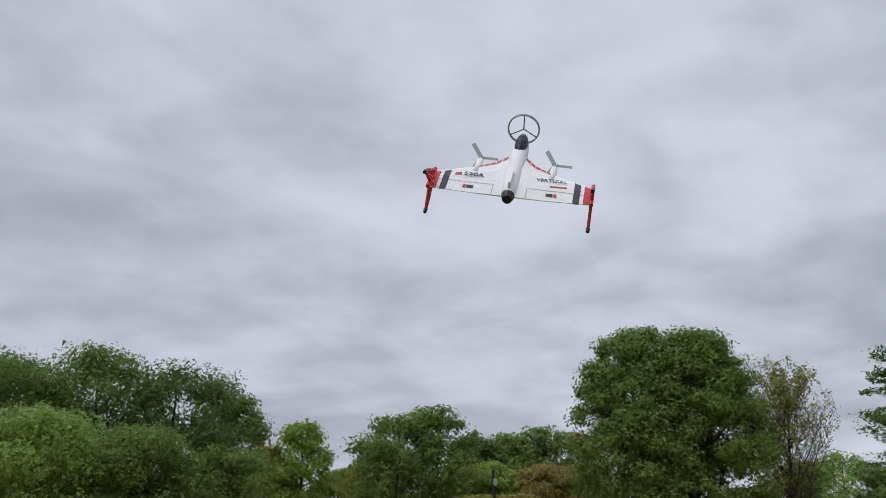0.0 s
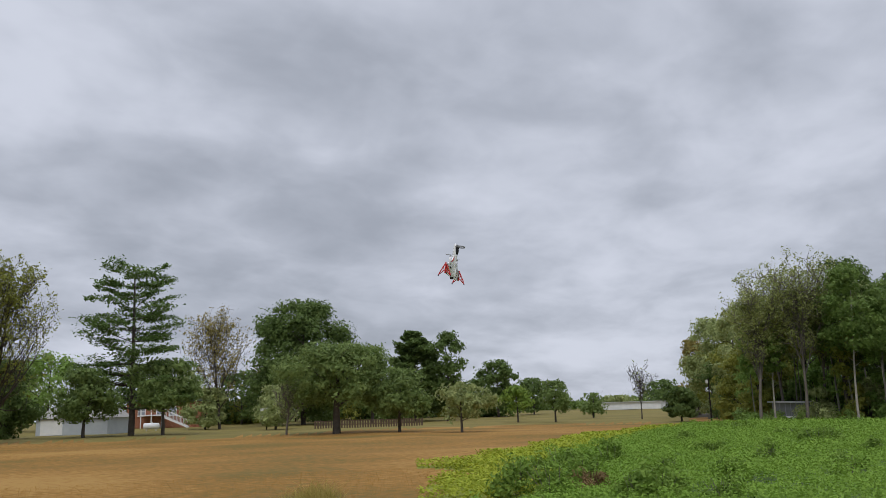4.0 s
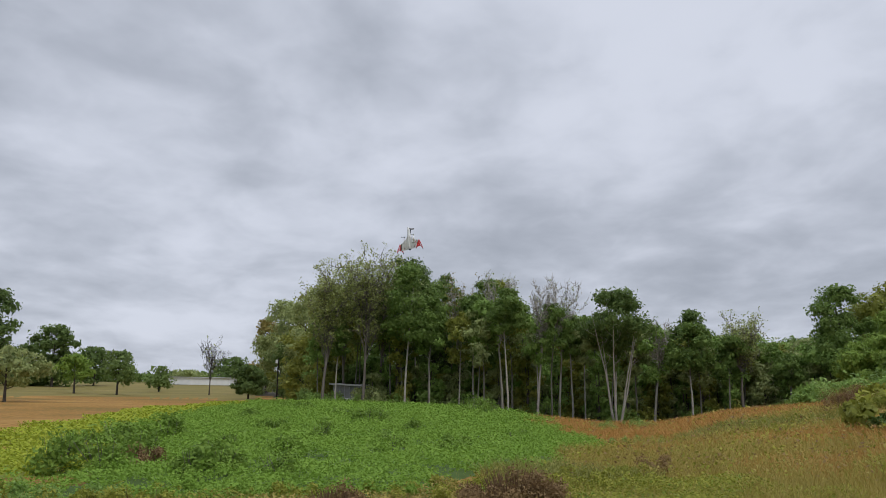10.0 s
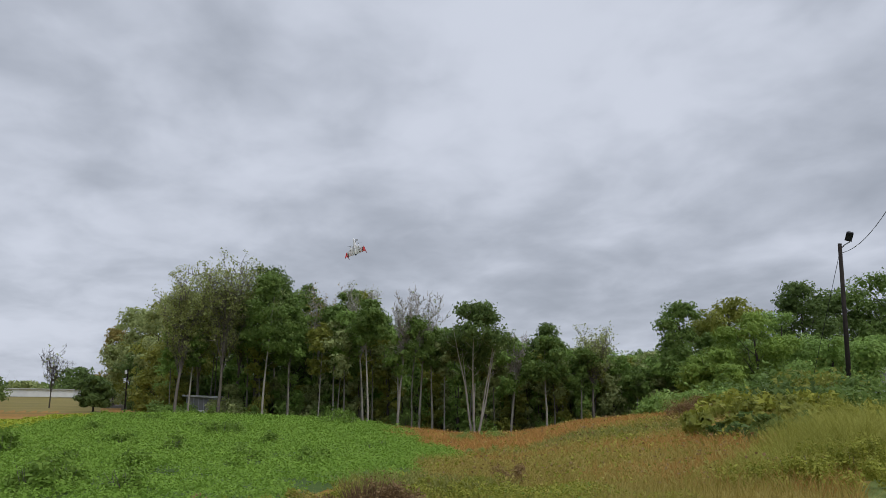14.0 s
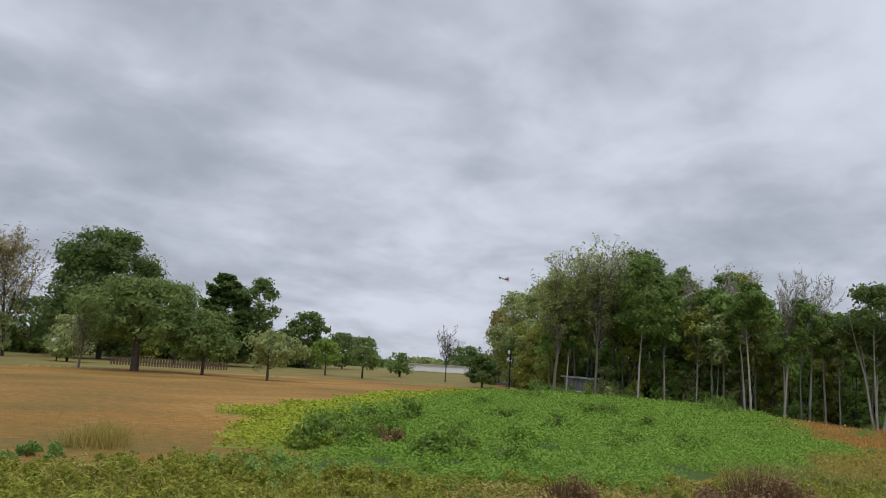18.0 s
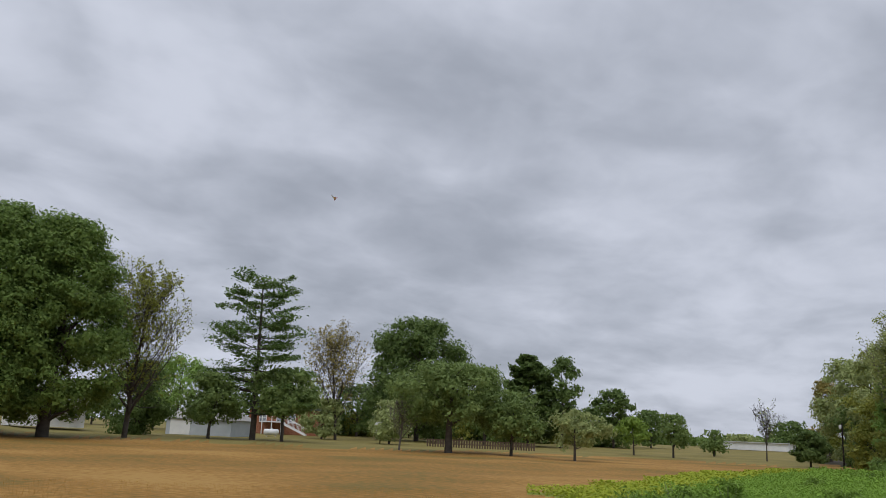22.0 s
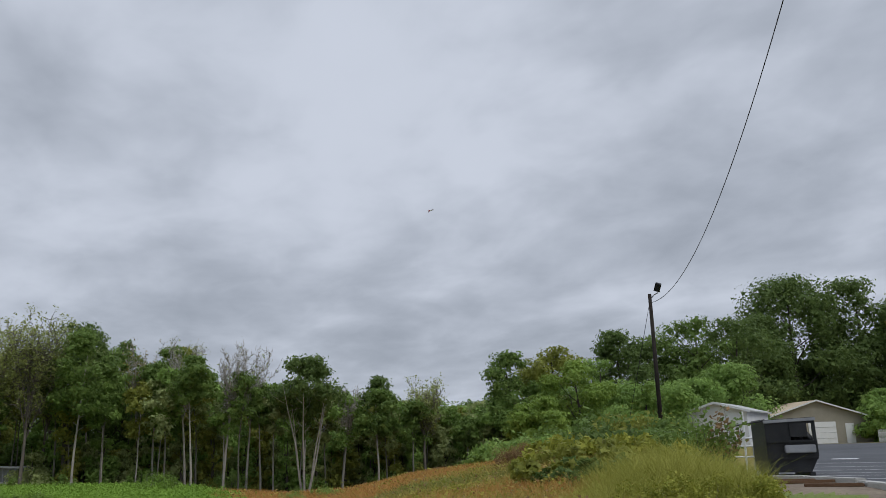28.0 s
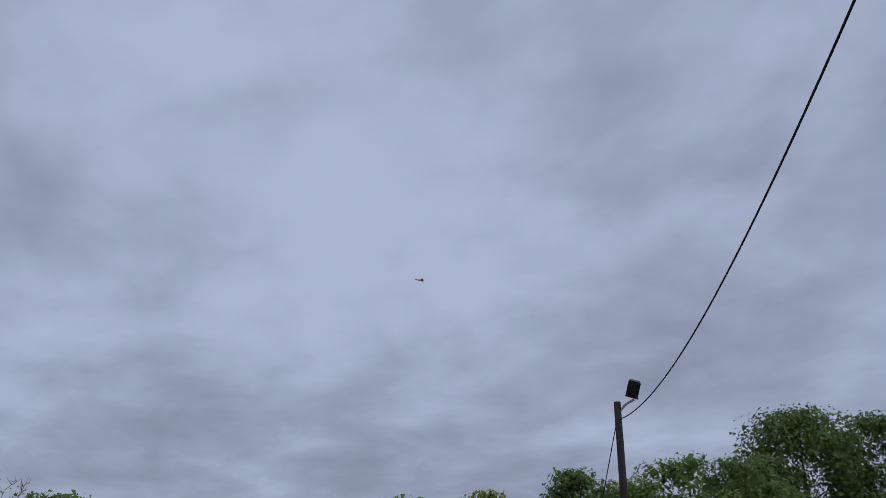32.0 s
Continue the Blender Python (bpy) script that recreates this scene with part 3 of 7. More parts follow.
def bare_tree(az, r, top, width, label, seed=0, bark="twig", n_leaf=300, leaf="grey_leaf", size=0.22, trunk_r=None, boughs=16, category="tree", start=0.3, name="tree", fan=0.0):
    """A thin tree that has lost most leaves: trunk, boughs and fine twigs."""
    rng = np.random.default_rng(seed + int(abs(az) * 100) + int(r))
    base = at(az, r, -0.05)
    h = r * math.tan(top * DEG) + EYE - base.z
    ob = thing(name, Matrix.Translation(base), label, category)
    tr = trunk_r or 0.008 * h + 0.02
    trunk = bough((0, 0, 0), (rng.normal() * 0.05, rng.normal() * 0.05, 1), h * (0.80 if fan else 0.97), tr, rng, 0.10, 0.2, 9)
    tp = np.array(trunk)
    paths, ends = [], []
    for i in range(boughs):
        f = start + (0.95 - start) * i / boughs
        q = np.array([np.interp(f * (len(tp) - 1), np.arange(len(tp)), tp[:, j]) for j in range(4)])
        aa = i * 2.4 + rng.uniform(-0.5, 0.5)
        length = width / 2 * (1.15 - 0.75 * (f - start) / (1 - start)) * rng.uniform(0.7, 1.1)
        flare, climb = 0.8, 0.9
        if fan:
            # limbs that climb steeply and open like a vase
            f = start + (0.72 - start) * i / boughs
            q = np.array([np.interp(f * (len(tp) - 1), np.arange(len(tp)), tp[:, j]) for j in range(4)])
            length = (h - q[2]) * rng.uniform(0.5, 0.84)
            flare, climb = fan * width / 2 / (h - q[2]) * rng.uniform(0.4, 1.05), 1.0
        b = bough(q[:3], (math.cos(aa) * flare, math.sin(aa) * flare, climb), length, max(q[3] * 0.5, 0.03), rng, 0.2 if fan else 0.3, 0.1 if fan else 0.9, 6)
        length = min(length, width * 0.55)
        paths.append(b)
        bp = np.array(b)
        for _ in range(9):
            j = rng.integers(1, len(bp))
            d = rng.normal(size=3) * 0.55 + np.array([math.cos(aa) * 0.5, math.sin(aa) * 0.5, 0.9])
            t = bough(bp[j, :3], d, length * rng.uniform(0.25, 0.55), max(bp[j, 3] * 0.55, 0.020), rng, 0.3, 0.6, 4)
            paths.append(t)
            t_ = np.array(t)
            for _ in range(4):
                j2 = rng.integers(1, len(t_))
                d = rng.normal(size=3) * 0.6 + np.array([0, 0, 0.8])
                t2 = bough(t_[j2, :3], d, length * rng.uniform(0.12, 0.28), 0.024, rng, 0.3, 0.5, 3)
                paths.append(t2)
                ends.append(t2[-1][:3])
    v, f = tubes([trunk], 7)
    put("trunk", as_mesh("trunk", v, f, M[bark], True), ob)
    v, f = tubes(paths, 3)
    tagged(put("branchwork", as_mesh("branchwork", v, f, M[bark], True), ob), kind="stuff")
    if n_leaf:
        e = np.array(ends)
        pts = e[rng.integers(0, len(e), n_leaf)] + rng.normal(size=(n_leaf, 3)) * 0.16
        v, f = leaves(pts, size, rng, tri=True)
        tagged(put("leafage", as_mesh("leafage", v, f, M[leaf]), ob), kind="stuff")
    return ob


def conifer(az, r, top, width, label, seed=0, tiers=22, leaf="needle", open_=0.0, start=0.12, n_each=7, size=0.30, crown=0.85, name="pine_tree", blunt=0.18):
    """A pine or spruce: whorls of level boughs that carry flat plates of needles."""
    rng = np.random.default_rng(seed + int(abs(az) * 100))
    base = at(az, r, -0.05)
    h = r * math.tan(top * DEG) + EYE - base.z
    ob = thing(name, Matrix.Translation(base), label, "tree")
    trunk = bough((0, 0, 0), (0.01, 0.0, 1), h * 0.98, 0.017 * h + 0.04, rng, 0.04, 0.1, 9)
    tp = np.array(trunk)
    paths, pts = [], []
    for i in range(tiers):
        f = start + (0.985 - start) * i / (tiers - 1)
        q = np.array([np.interp(f * (len(tp) - 1), np.arange(len(tp)), tp[:, j]) for j in range(4)])
        taper = (1 - (f - start) / (1 - start)) ** crown
        for k in range(n_each):
            if rng.uniform() < open_:
                continue
            aa = rng.uniform(0, 6.28)
            length = max(0.35, width / 2 * (blunt + (1 - blunt) * taper) * rng.uniform(0.55, 1.08))
            b = bough(q[:3], (math.cos(aa), math.sin(aa), rng.uniform(-0.05, 0.35)), length, max(0.02, q[3] * 0.3), rng, 0.18, 0.15, 5)
            paths.append(b)
            bp = np.array(b)
            n = int(250 * max(0.4, length / (width / 2)) + 30)
            s = rng.uniform(0.35, 1.0, n) ** 0.8 * (len(bp) - 1)
            p = np.stack([np.interp(s, np.arange(len(bp)), bp[:, j]) for j in range(3)], 1)
            side = np.array([-math.sin(aa), math.cos(aa), 0])
            p = p + side * (rng.normal(size=(n, 1)) * 0.16 * length) + rng.normal(size=(n, 3)) * [0.10, 0.10, 0.12]
            pts.append(p)
    v, f = tubes([trunk], 8)
    put("trunk", as_mesh("trunk", v, f, M["bark"], True), ob)
    v, f = tubes(paths, 3)
    tagged(put("branchwork", as_mesh("branchwork", v, f, M["bark"], True), ob), kind="stuff")
    v, f = leaves(np.concatenate(pts), size, rng, 0.9, 1.9, None, True)
    put("crown", as_mesh("crown", v, f, M[leaf]), ob)
    return ob


def bush(x, y, w, h, leaf, label, seed=0, n=700, size=0.12, dz=0.0, category="bush", name="bush", stems=9, stem="twig"):
    """A bush: stems from the ground and a loose dome of leaf clumps."""
    rng = np.random.default_rng(seed + int(abs(x * 31 + y * 17) * 10))
    ob = thing(name, Matrix.Translation((x, y, zland(x, y) - 0.04 + dz)), label, category)
    paths = []
    for i in range(stems):
        a = rng.uniform(0, 6.28)
        rr = rng.uniform(0, 0.3) * w
        paths.append(bough((math.cos(a) * rr * 0.5, math.sin(a) * rr * 0.5, 0), (math.cos(a) * 0.5, math.sin(a) * 0.5, 1.2), h * rng.uniform(0.7, 0.95), 0.012, rng, 0.3, 0.2, 4))
    v, f = tubes(paths, 3)
    put("stemwork", as_mesh("stemwork", v, f, M[stem]), ob)
    k = max(10, int(w * 8))
    th, rr, zz = rng.uniform(0, 6.28, k), np.sqrt(rng.uniform(0, 1, k)) * w / 2, rng.uniform(0.2, 0.85, k)
    zz = zz * h * np.sqrt(np.clip(1 - (rr / (w / 2)) ** 2 * 0.75, 0.1, 1))
    c = np.stack([np.cos(th) * rr, np.sin(th) * rr, zz], 1)
    pick = rng.integers(0, k, n)
    cr = min(w, h) * rng.uniform(0.22, 0.48, k)
    g = rng.normal(size=(n, 3))
    g /= np.linalg.norm(g, axis=1, keepdims=True)
    p = c[pick] + g * cr[pick][:, None] * rng.uniform(0.3, 1, (n, 1))
    p[:, 2] = np.abs(p[:, 2])
    v, f = leaves(p, size, rng, 0.5, 1.5, g * 0.6, math.hypot(x, y) > 9)
    put("foliage", as_mesh("foliage", v, f, M[leaf]), ob)
    return ob


def polar_scatter(n, az0, az1, r0, r1, rng, power=1.0):
    az = rng.uniform(az0, az1, n) * DEG
    r = r0 + (r1 - r0) * rng.uniform(0, 1, n) ** power
    return np.sin(az) * r, np.cos(az) * r, r


def blades(name, x, y, h, w, mat_, label, rng, lean=0.35, dz=0.0):
    """Grass: bent blades standing on the ground."""
    n = len(x)
    z = land(x, y) + dz - 0.02
    h = h * rng.uniform(0.5, 1.25, n)
    a = rng.uniform(0, 6.28, n)
    t = rng.normal(size=(n, 2)) * lean
    c = np.stack([x, y, z], 1)
    s = np.stack([np.cos(a), np.sin(a), 0 * a], 1) * (w / 2)[:, None]
    mid = c + np.stack([t[:, 0] * h * 0.35, t[:, 1] * h * 0.35, h * 0.6], 1)
    tip = c + np.stack([t[:, 0] * h, t[:, 1] * h, h], 1)
    v = np.stack([c - s, c + s, mid + s * 0.7, tip + s * 0.12, tip - s * 0.12, mid - s * 0.7], 1).reshape(-1, 3)
    o = np.arange(n)[:, None] * 6
    f = np.concatenate([o + [0, 1, 2, 5], o + [5, 2, 3, 4]])
    ob = put(name, as_mesh(name, v, f, mat_))
    return tagged(ob, label, "grass", "", "stuff")


# ---------------------------------------------------------------- ground
def wobble(x, y):
    return 0.6 * np.sin(x * 0.9 + y * 0.35) + 0.5 * np.sin(y * 1.1 - x * 0.5 + 1.7) + 0.35 * np.sin(x * 2.3 + 0.4) * np.sin(y * 2.1)


def in_crop(x, y):
    az, r = np.degrees(np.arctan2(x, y)), np.hypot(x, y)
    w = wobble(x, y)
    rc = np.interp(az, LAND_A[:, 0], LAND_A[:, 1])
    right = np.interp(r, [0, 14, 20, 30, 45], [-8, 2, 9, 11, 6])
    return (x > np.interp(y, [8, 17.6, 23, 51], [-4.4, -6.6, -9.5, -13.0]) + 0.5 * w) & (az < right + 1.5 * w) & (r > np.interp(az, [-28, -18, -6, 2], [13.5, 11.2, 10.6, 13.0]) + 0.8 * w) & (r < rc + 8)


def lot_near(az):
    """How far off the car park begins."""
    return np.interp(az, [38, 41, 43, 46, 50, 84], [24.5, 24.2, 23.6, 22.2, 18.6, 15.5]) + 0.12 * np.sin(az * 0.7)


def zone(x, y):
    """0 golden meadow, 1 lawn, 2 crop, 3 rusty bank grass, 4 wood floor, 5 weedy verge, 6 edge of the crop, 7 straw grass, 8 bare dirt, 9 mown lawn near by"""
    az, r = np.degrees(np.arctan2(x, y)), np.hypot(x, y)
    w = wobble(x, y)
    z = np.zeros(np.shape(x), int)
    z[(r > np.interp(az, [-80, -52, -44, -38, -34, -30, -22, -12], [76, 74, 72, 76, 82, 86, 90, 82]) + 3 * w) & (az < -12)] = 1
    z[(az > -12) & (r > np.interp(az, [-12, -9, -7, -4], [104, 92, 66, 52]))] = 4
    z[(az > 4 + w) & (r <= 54) & (az < 40)] = 7
    z[(az > 5 + w) & (r > 30 + 2 * w) & (r <= 54) & (az < 27 + w)] = 3
    z[(az > 38) | (az < -115)] = 1
    z[(r < np.interp(az, [-40, -25], [12.2, 14.0]) + 1.2 * w) & (az < 20)] = 5
    z[(r < 15 + 1.0 * w) & (az > 20)] = 7
    z[(r < 9) | ((az > 37 + 0.5 * w))] = 1
    z[((r < 9) & (az > -60)) | ((az > 36.5 + 0.5 * w) & (az < 70) & (r < 26))] = 9
    dirt = lot_near(az)
    z[(az > 39.5) & (az < 90) & (r < dirt + 1) & (r > dirt * np.interp(az, [40, 48, 60], [0.80, 0.88, 0.94]) + 0.3 * w)] = 8
    edge = in_crop(x + 3.0 + 0.7 * w, y - 0.5) | in_crop(x + 1.2, y - 0.3) | in_crop(x, y - 2.5)
    z[edge & (x < -2) & (r > 16) & (az > -30)] = 6
    z[in_crop(x, y)] = 2
    return z


def make_ground():
    az = np.concatenate([np.arange(-120, 90, 0.6), np.arange(90, 240, 5)])
    az = np.where(az > 180, az - 360, az) * DEG
    r = np.concatenate([np.linspace(1.5, 70, 100), 70 * (4000 / 70) ** (np.arange(1, 31) / 30)])
    A, R = np.meshgrid(az, r)
    x, y = np.sin(A) * R, np.cos(A) * R
    v = np.stack([x, y, land(x, y)], -1).reshape(-1, 3)
    n = len(az)
    i, j = np.meshgrid(np.arange(len(r) - 1), np.arange(n), indexing="ij")
    q = np.stack([i * n + j, (i + 1) * n + j, (i + 1) * n + (j + 1) % n, i * n + (j + 1) % n], -1).reshape(-1, 4)
    # triangles, with a fan that closes the middle
    k = np.arange(n)
    fan = np.stack([np.full(n, len(v)), k, (k + 1) % n], -1)
    v = np.concatenate([v, [[0.0, 0.0, zland(0, 0)]]])
    f = np.concatenate([q[:, [0, 1, 2]], q[:, [0, 2, 3]], fan])
    c = v[f].mean(1)
    mats = [
        material("meadow_soil", [(0.40, (0.150, 0.108, 0.020)), (0.47, (0.225, 0.122, 0.022)), (0.53, (0.285, 0.145, 0.028)), (0.60, (0.35, 0.200, 0.050))], 0.95, 0.11, 3.5, 0.15),
        material("lawn_soil", [(0.25, (0.120, 0.108, 0.026)), (0.5, (0.185, 0.150, 0.038)), (0.75, (0.26, 0.195, 0.06))], 0.95, 0.15, 7, 0.5),
        # ground under the crop, coloured dark so gaps between leaves look shaded
        material("crop_gap_shade", [(0.25, (0.05, 0.085, 0.018)), (0.5, (0.08, 0.13, 0.026)), (0.75, (0.11, 0.17, 0.036))], 0.9, 0.4, 5, 0.8),
        material("bank_soil", [(0.25, (0.24, 0.120, 0.040)), (0.5, (0.35, 0.185, 0.060)), (0.75, (0.40, 0.25, 0.085))], 0.95, 0.3, 6, 0.6),
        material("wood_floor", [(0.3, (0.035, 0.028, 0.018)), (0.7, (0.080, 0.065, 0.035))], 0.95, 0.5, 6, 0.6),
        material("verge_soil", [(0.25, (0.14, 0.15, 0.030)), (0.5, (0.21, 0.215, 0.045)), (0.75, (0.29, 0.26, 0.075))], 0.95, 0.5, 6, 0.6),
        material("edge_soil", [(0.25, (0.17, 0.21, 0.032)), (0.5, (0.25, 0.28, 0.045)), (0.75, (0.32, 0.30, 0.07))], 0.95, 0.4, 6, 0.6),
        material("straw_soil", [(0.25, (0.24, 0.18, 0.05)), (0.5, (0.34, 0.27, 0.075)), (0.75, (0.41, 0.33, 0.10))], 0.95, 0.35, 6, 0.6),
        material("dirt_soil", [(0.25, (0.11, 0.085, 0.06)), (0.5, (0.19, 0.15, 0.11)), (0.75, (0.28, 0.23, 0.17))], 0.95, 0.8, 9, 0.8),
        material("turf_soil", [(0.25, (0.10, 0.14, 0.035)), (0.5, (0.15, 0.19, 0.048)), (0.75, (0.21, 0.24, 0.07))], 0.95, 0.5, 12, 0.6),
    ]
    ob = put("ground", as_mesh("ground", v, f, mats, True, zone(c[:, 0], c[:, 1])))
    tagged(ob, "rolling farmland with a golden meadow and a leafy green crop", "ground", "", "structure")


make_ground()


def make_lot():
    """The asphalt car park, draped over the land."""
    az, r = np.linspace(41.2, 84, 120) * DEG, np.linspace(0, 1, 60)
    A, S = np.meshgrid(az, r)
    near = lot_near(A / DEG)
    R = near + (66 - near) * S
    x, y = np.sin(A) * R, np.cos(A) * R
    v = np.stack([x, y, land(x, y) + 0.03], -1).reshape(-1, 3)
    n = len(az)
    i, j = np.meshgrid(np.arange(len(r) - 1), np.arange(n - 1), indexing="ij")
    f = np.stack([i * n + j, (i + 1) * n + j, (i + 1) * n + j + 1, i * n + j + 1], -1).reshape(-1, 4)
    tagged(put("road", as_mesh("road", v, f, M["asphalt"], True)), "worn grey asphalt car park with faded bay lines", "car park", "", "structure")


make_lot()


def make_kerb():
    """A low broken concrete edge round the near side of the car park, in slabs."""
    ob = thing("kerb", Matrix.Identity(4), "broken pale concrete edge of the car park", "kerb", "", "structure")
    rng = np.random.default_rng(8)
    az = 42.2
    while az < 62:
        step = rng.uniform(1.6, 3.0)
        a, b = (at(q, float(lot_near(q)) - 0.1, 0.0) for q in (az, az + step * 0.96))
        L = (b - a).to_2d().length
        part("slab", box(L, 0.28, 0.16, L / 2, 0, -0.08, 0.02), M["concrete"], ob).matrix_basis = frame_at(a, b - a)
        az += step


def frame_at(p, along):
    """A pose at p whose x axis runs along the given flat direction and whose y axis points away behind it."""
    d = Vector((along[0], along[1], 0)).normalized()
    m = Matrix.Identity(4)
    m.col[0][:3], m.col[1][:3], m.col[2][:3] = d, Vector((-d.y, d.x, 0)), (0, 0, 1)
    m.translation = p
    return m


make_kerb()

# ---------------------------------------------------------------- trees about the meadow
broadleaf(-64.9, 70, 12.7, 11.5, "oak_leaf", "huge dark green oak with a full dome beside the meadow", 0.06, 22000, 0.32, 3, trunk_r=0.5, dense=1.2, lobes=260, lump=0.25, shape=0.8)
broadleaf(-60.9, 71, 12.3, 11.0, "oak_leaf", "great dark green oak leaning against its twin beside the meadow", 0.08, 20000, 0.32, 4, trunk_r=0.5, dense=1.2, lobes=260, lump=0.25, shape=0.8)
bare_tree(-56.2, 76, 8.6, 13.0, "half-bare tree with a few last yellow-green leaves", 5, bark="bark", n_leaf=9000, leaf="olive_leaf", boughs=34, start=0.14, size=0.15, trunk_r=0.24)
broadleaf(-55.4, 92, 3.7, 6.4, "dark_leaf", "low dark evergreen behind the half-bare tree", 0.0, 4200, 0.35, 7)
conifer(-48.3, 88, 9.5, 13.0, "tall open pine with level layered boughs", 2, tiers=13, open_=0.2, start=0.16, n_each=9, crown=0.6, size=0.18, blunt=0.52)
broadleaf(-51.1, 84, 3.2, 5.8, "orchard_leaf", "young green maple in front of a white shed", 0.28, 2600, 0.32, 9)
broadleaf(-46.4, 86, 3.9, 6.4, "orchard_leaf", "bushy green tree beside the pine", 0.38, 2600, 0.32, 11)
bare_tree(-42.9, 112, 5.9, 12.5, "thin brownish tree losing its leaves behind the meadow", 13, bark="bark", n_leaf=5200, leaf="autumn_leaf", boughs=30, start=0.2, size=0.17, trunk_r=0.2)
broadleaf(-37.5, 125, 7.55, 15.8, "dark_leaf", "great round dark green tree behind the meadow", 0.08, 15000, 0.42, 15, lobes=190, dense=1.35, lump=0.4, shape=0.9)
bare_tree(-38.6, 74, 2.0, 4.6, "small grey half-bare tree with fine spreading branches", 17, bark="twig", n_leaf=1100, leaf="grey_leaf", boughs=18, start=0.22, size=0.10, trunk_r=0.10)
broadleaf(-35.3, 72, 4.6, 10.0, "orchard_leaf", "spreading green tree on a stout dark trunk", 0.38, 14000, 0.22, 19, lobes=120, dense=1.1, trunk_r=0.36, fill=0.8)
broadleaf(-31.1, 72, 2.9, 5.4, "orchard_leaf", "round green tree on a short leaning trunk", 0.30, 4200, 0.22, 21)
conifer(-30.0, 128, 5.35, 12.0, "dark broad spruce behind the meadow", 4, tiers=15, leaf="dark_leaf", start=0.08, n_each=9, crown=0.6, size=0.36, name="spruce_tree")
broadleaf(-27.8, 126, 5.3, 7.4, "dark_leaf", "slim dark tree with an airy crown", 0.2, 3400, 0.36, 25, lobes=70, dense=1.0)
broadleaf(-32.9, 118, 4.5, 6.5, "orchard_leaf", "leafy tree behind the spreading tree", 0.2, 1600, 0.36, 27)
broadleaf(-24.4, 140, 3.3, 7.2, "dark_leaf", "slim dark tree far across the meadow", 0.2, 2700, 0.36, 29, lobes=60)
broadleaf(-26.9, 68, 1.9, 4.6, "grey_leaf", "small grey-green orchard tree in the meadow", 0.25, 1500, 0.22, 31, bare=0.35, dense=0.95)
broadleaf(-23.1, 105, 1.6, 4.0, "lime_leaf", "small yellow-green tree at the edge of the meadow", 0.3, 1000, 0.26, 33)
broadleaf(-20.6, 100, 1.8, 4.4, "orchard_leaf", "small round green tree at the edge of the meadow", 0.28, 1200, 0.26, 35)
broadleaf(-18.1, 120, 0.9, 3.6, "orchard_leaf", "small bushy tree far across the meadow", 0.2, 700, 0.28, 37)
bare_tree(-14.95, 108, 2.9, 3.8, "small leafless tree standing in the meadow", 39, n_leaf=60, boughs=14, start=0.3, fan=1.15, bark="bark", trunk_r=0.09)
broadleaf(-12.45, 86, 1.05, 3.3, "dark_leaf", "small round dark green tree in the meadow", 0.2, 7000, 0.2, 41, lobes=70, dense=1.3, lump=0.1)
for az, r, top, w, leaf in [(-22.0, 150, 2.0, 7, "dark_leaf"), (-25.8, 150, 2.0, 7, "dark_leaf"), (-28.8, 150, 3.0, 8, "dark_leaf"), (-33.4, 150, 2.2, 9, "dark_leaf"),
                            (-13.6, 175, 1.6, 9, "dark_leaf"), (-16.3, 200, 0.7, 8, "grey_leaf"), (-44.9, 140, 3.2, 9, "grey_leaf"), (-53.2, 120, 4.3, 8, "mid_leaf"),
                            (-54.6, 130, 3.0, 8, "grey_leaf"), (-58.2, 140, 2.0, 8, "dark_leaf"), (-47.5, 142, 3.5, 10, "dark_leaf"), (-41.5, 138, 3.0, 9, "dark_leaf"), (-39.3, 100, 2.0, 5, "grey_leaf"),
                            (-43.8, 112, 1.9, 5, "grey_leaf")]:
    broadleaf(az, r, top, w, leaf, "leafy tree far across the meadow", 0.12, 1300, 0.42, 43)

# hedge and far tree line that close the yards
for k, az in enumerate(np.arange(-46.5, -23.5, 1.7)):
    broadleaf(float(az), 146 + 6 * math.sin(k * 1.9), 0.95 + 0.5 * math.sin(k * 2.3) ** 2, 7.0, ("dark_leaf", "oak_leaf", "dark_leaf", "olive_leaf")[k % 4], "low dark hedge tree behind the yards", 0.0, 900, 0.5, 47, lobes=30, dense=1.4)
for k, az in enumerate(np.arange(-23.5, -11.5, 1.6)):
    broadleaf(float(az), 230 + 10 * math.sin(k), 0.42 + 0.2 * math.sin(k * 2.1) ** 2, 9.0, ("dark_leaf", "oak_leaf")[k % 2], "low tree in the far tree line", 0.0, 500, 0.7, 49, lobes=26, dense=1.4)

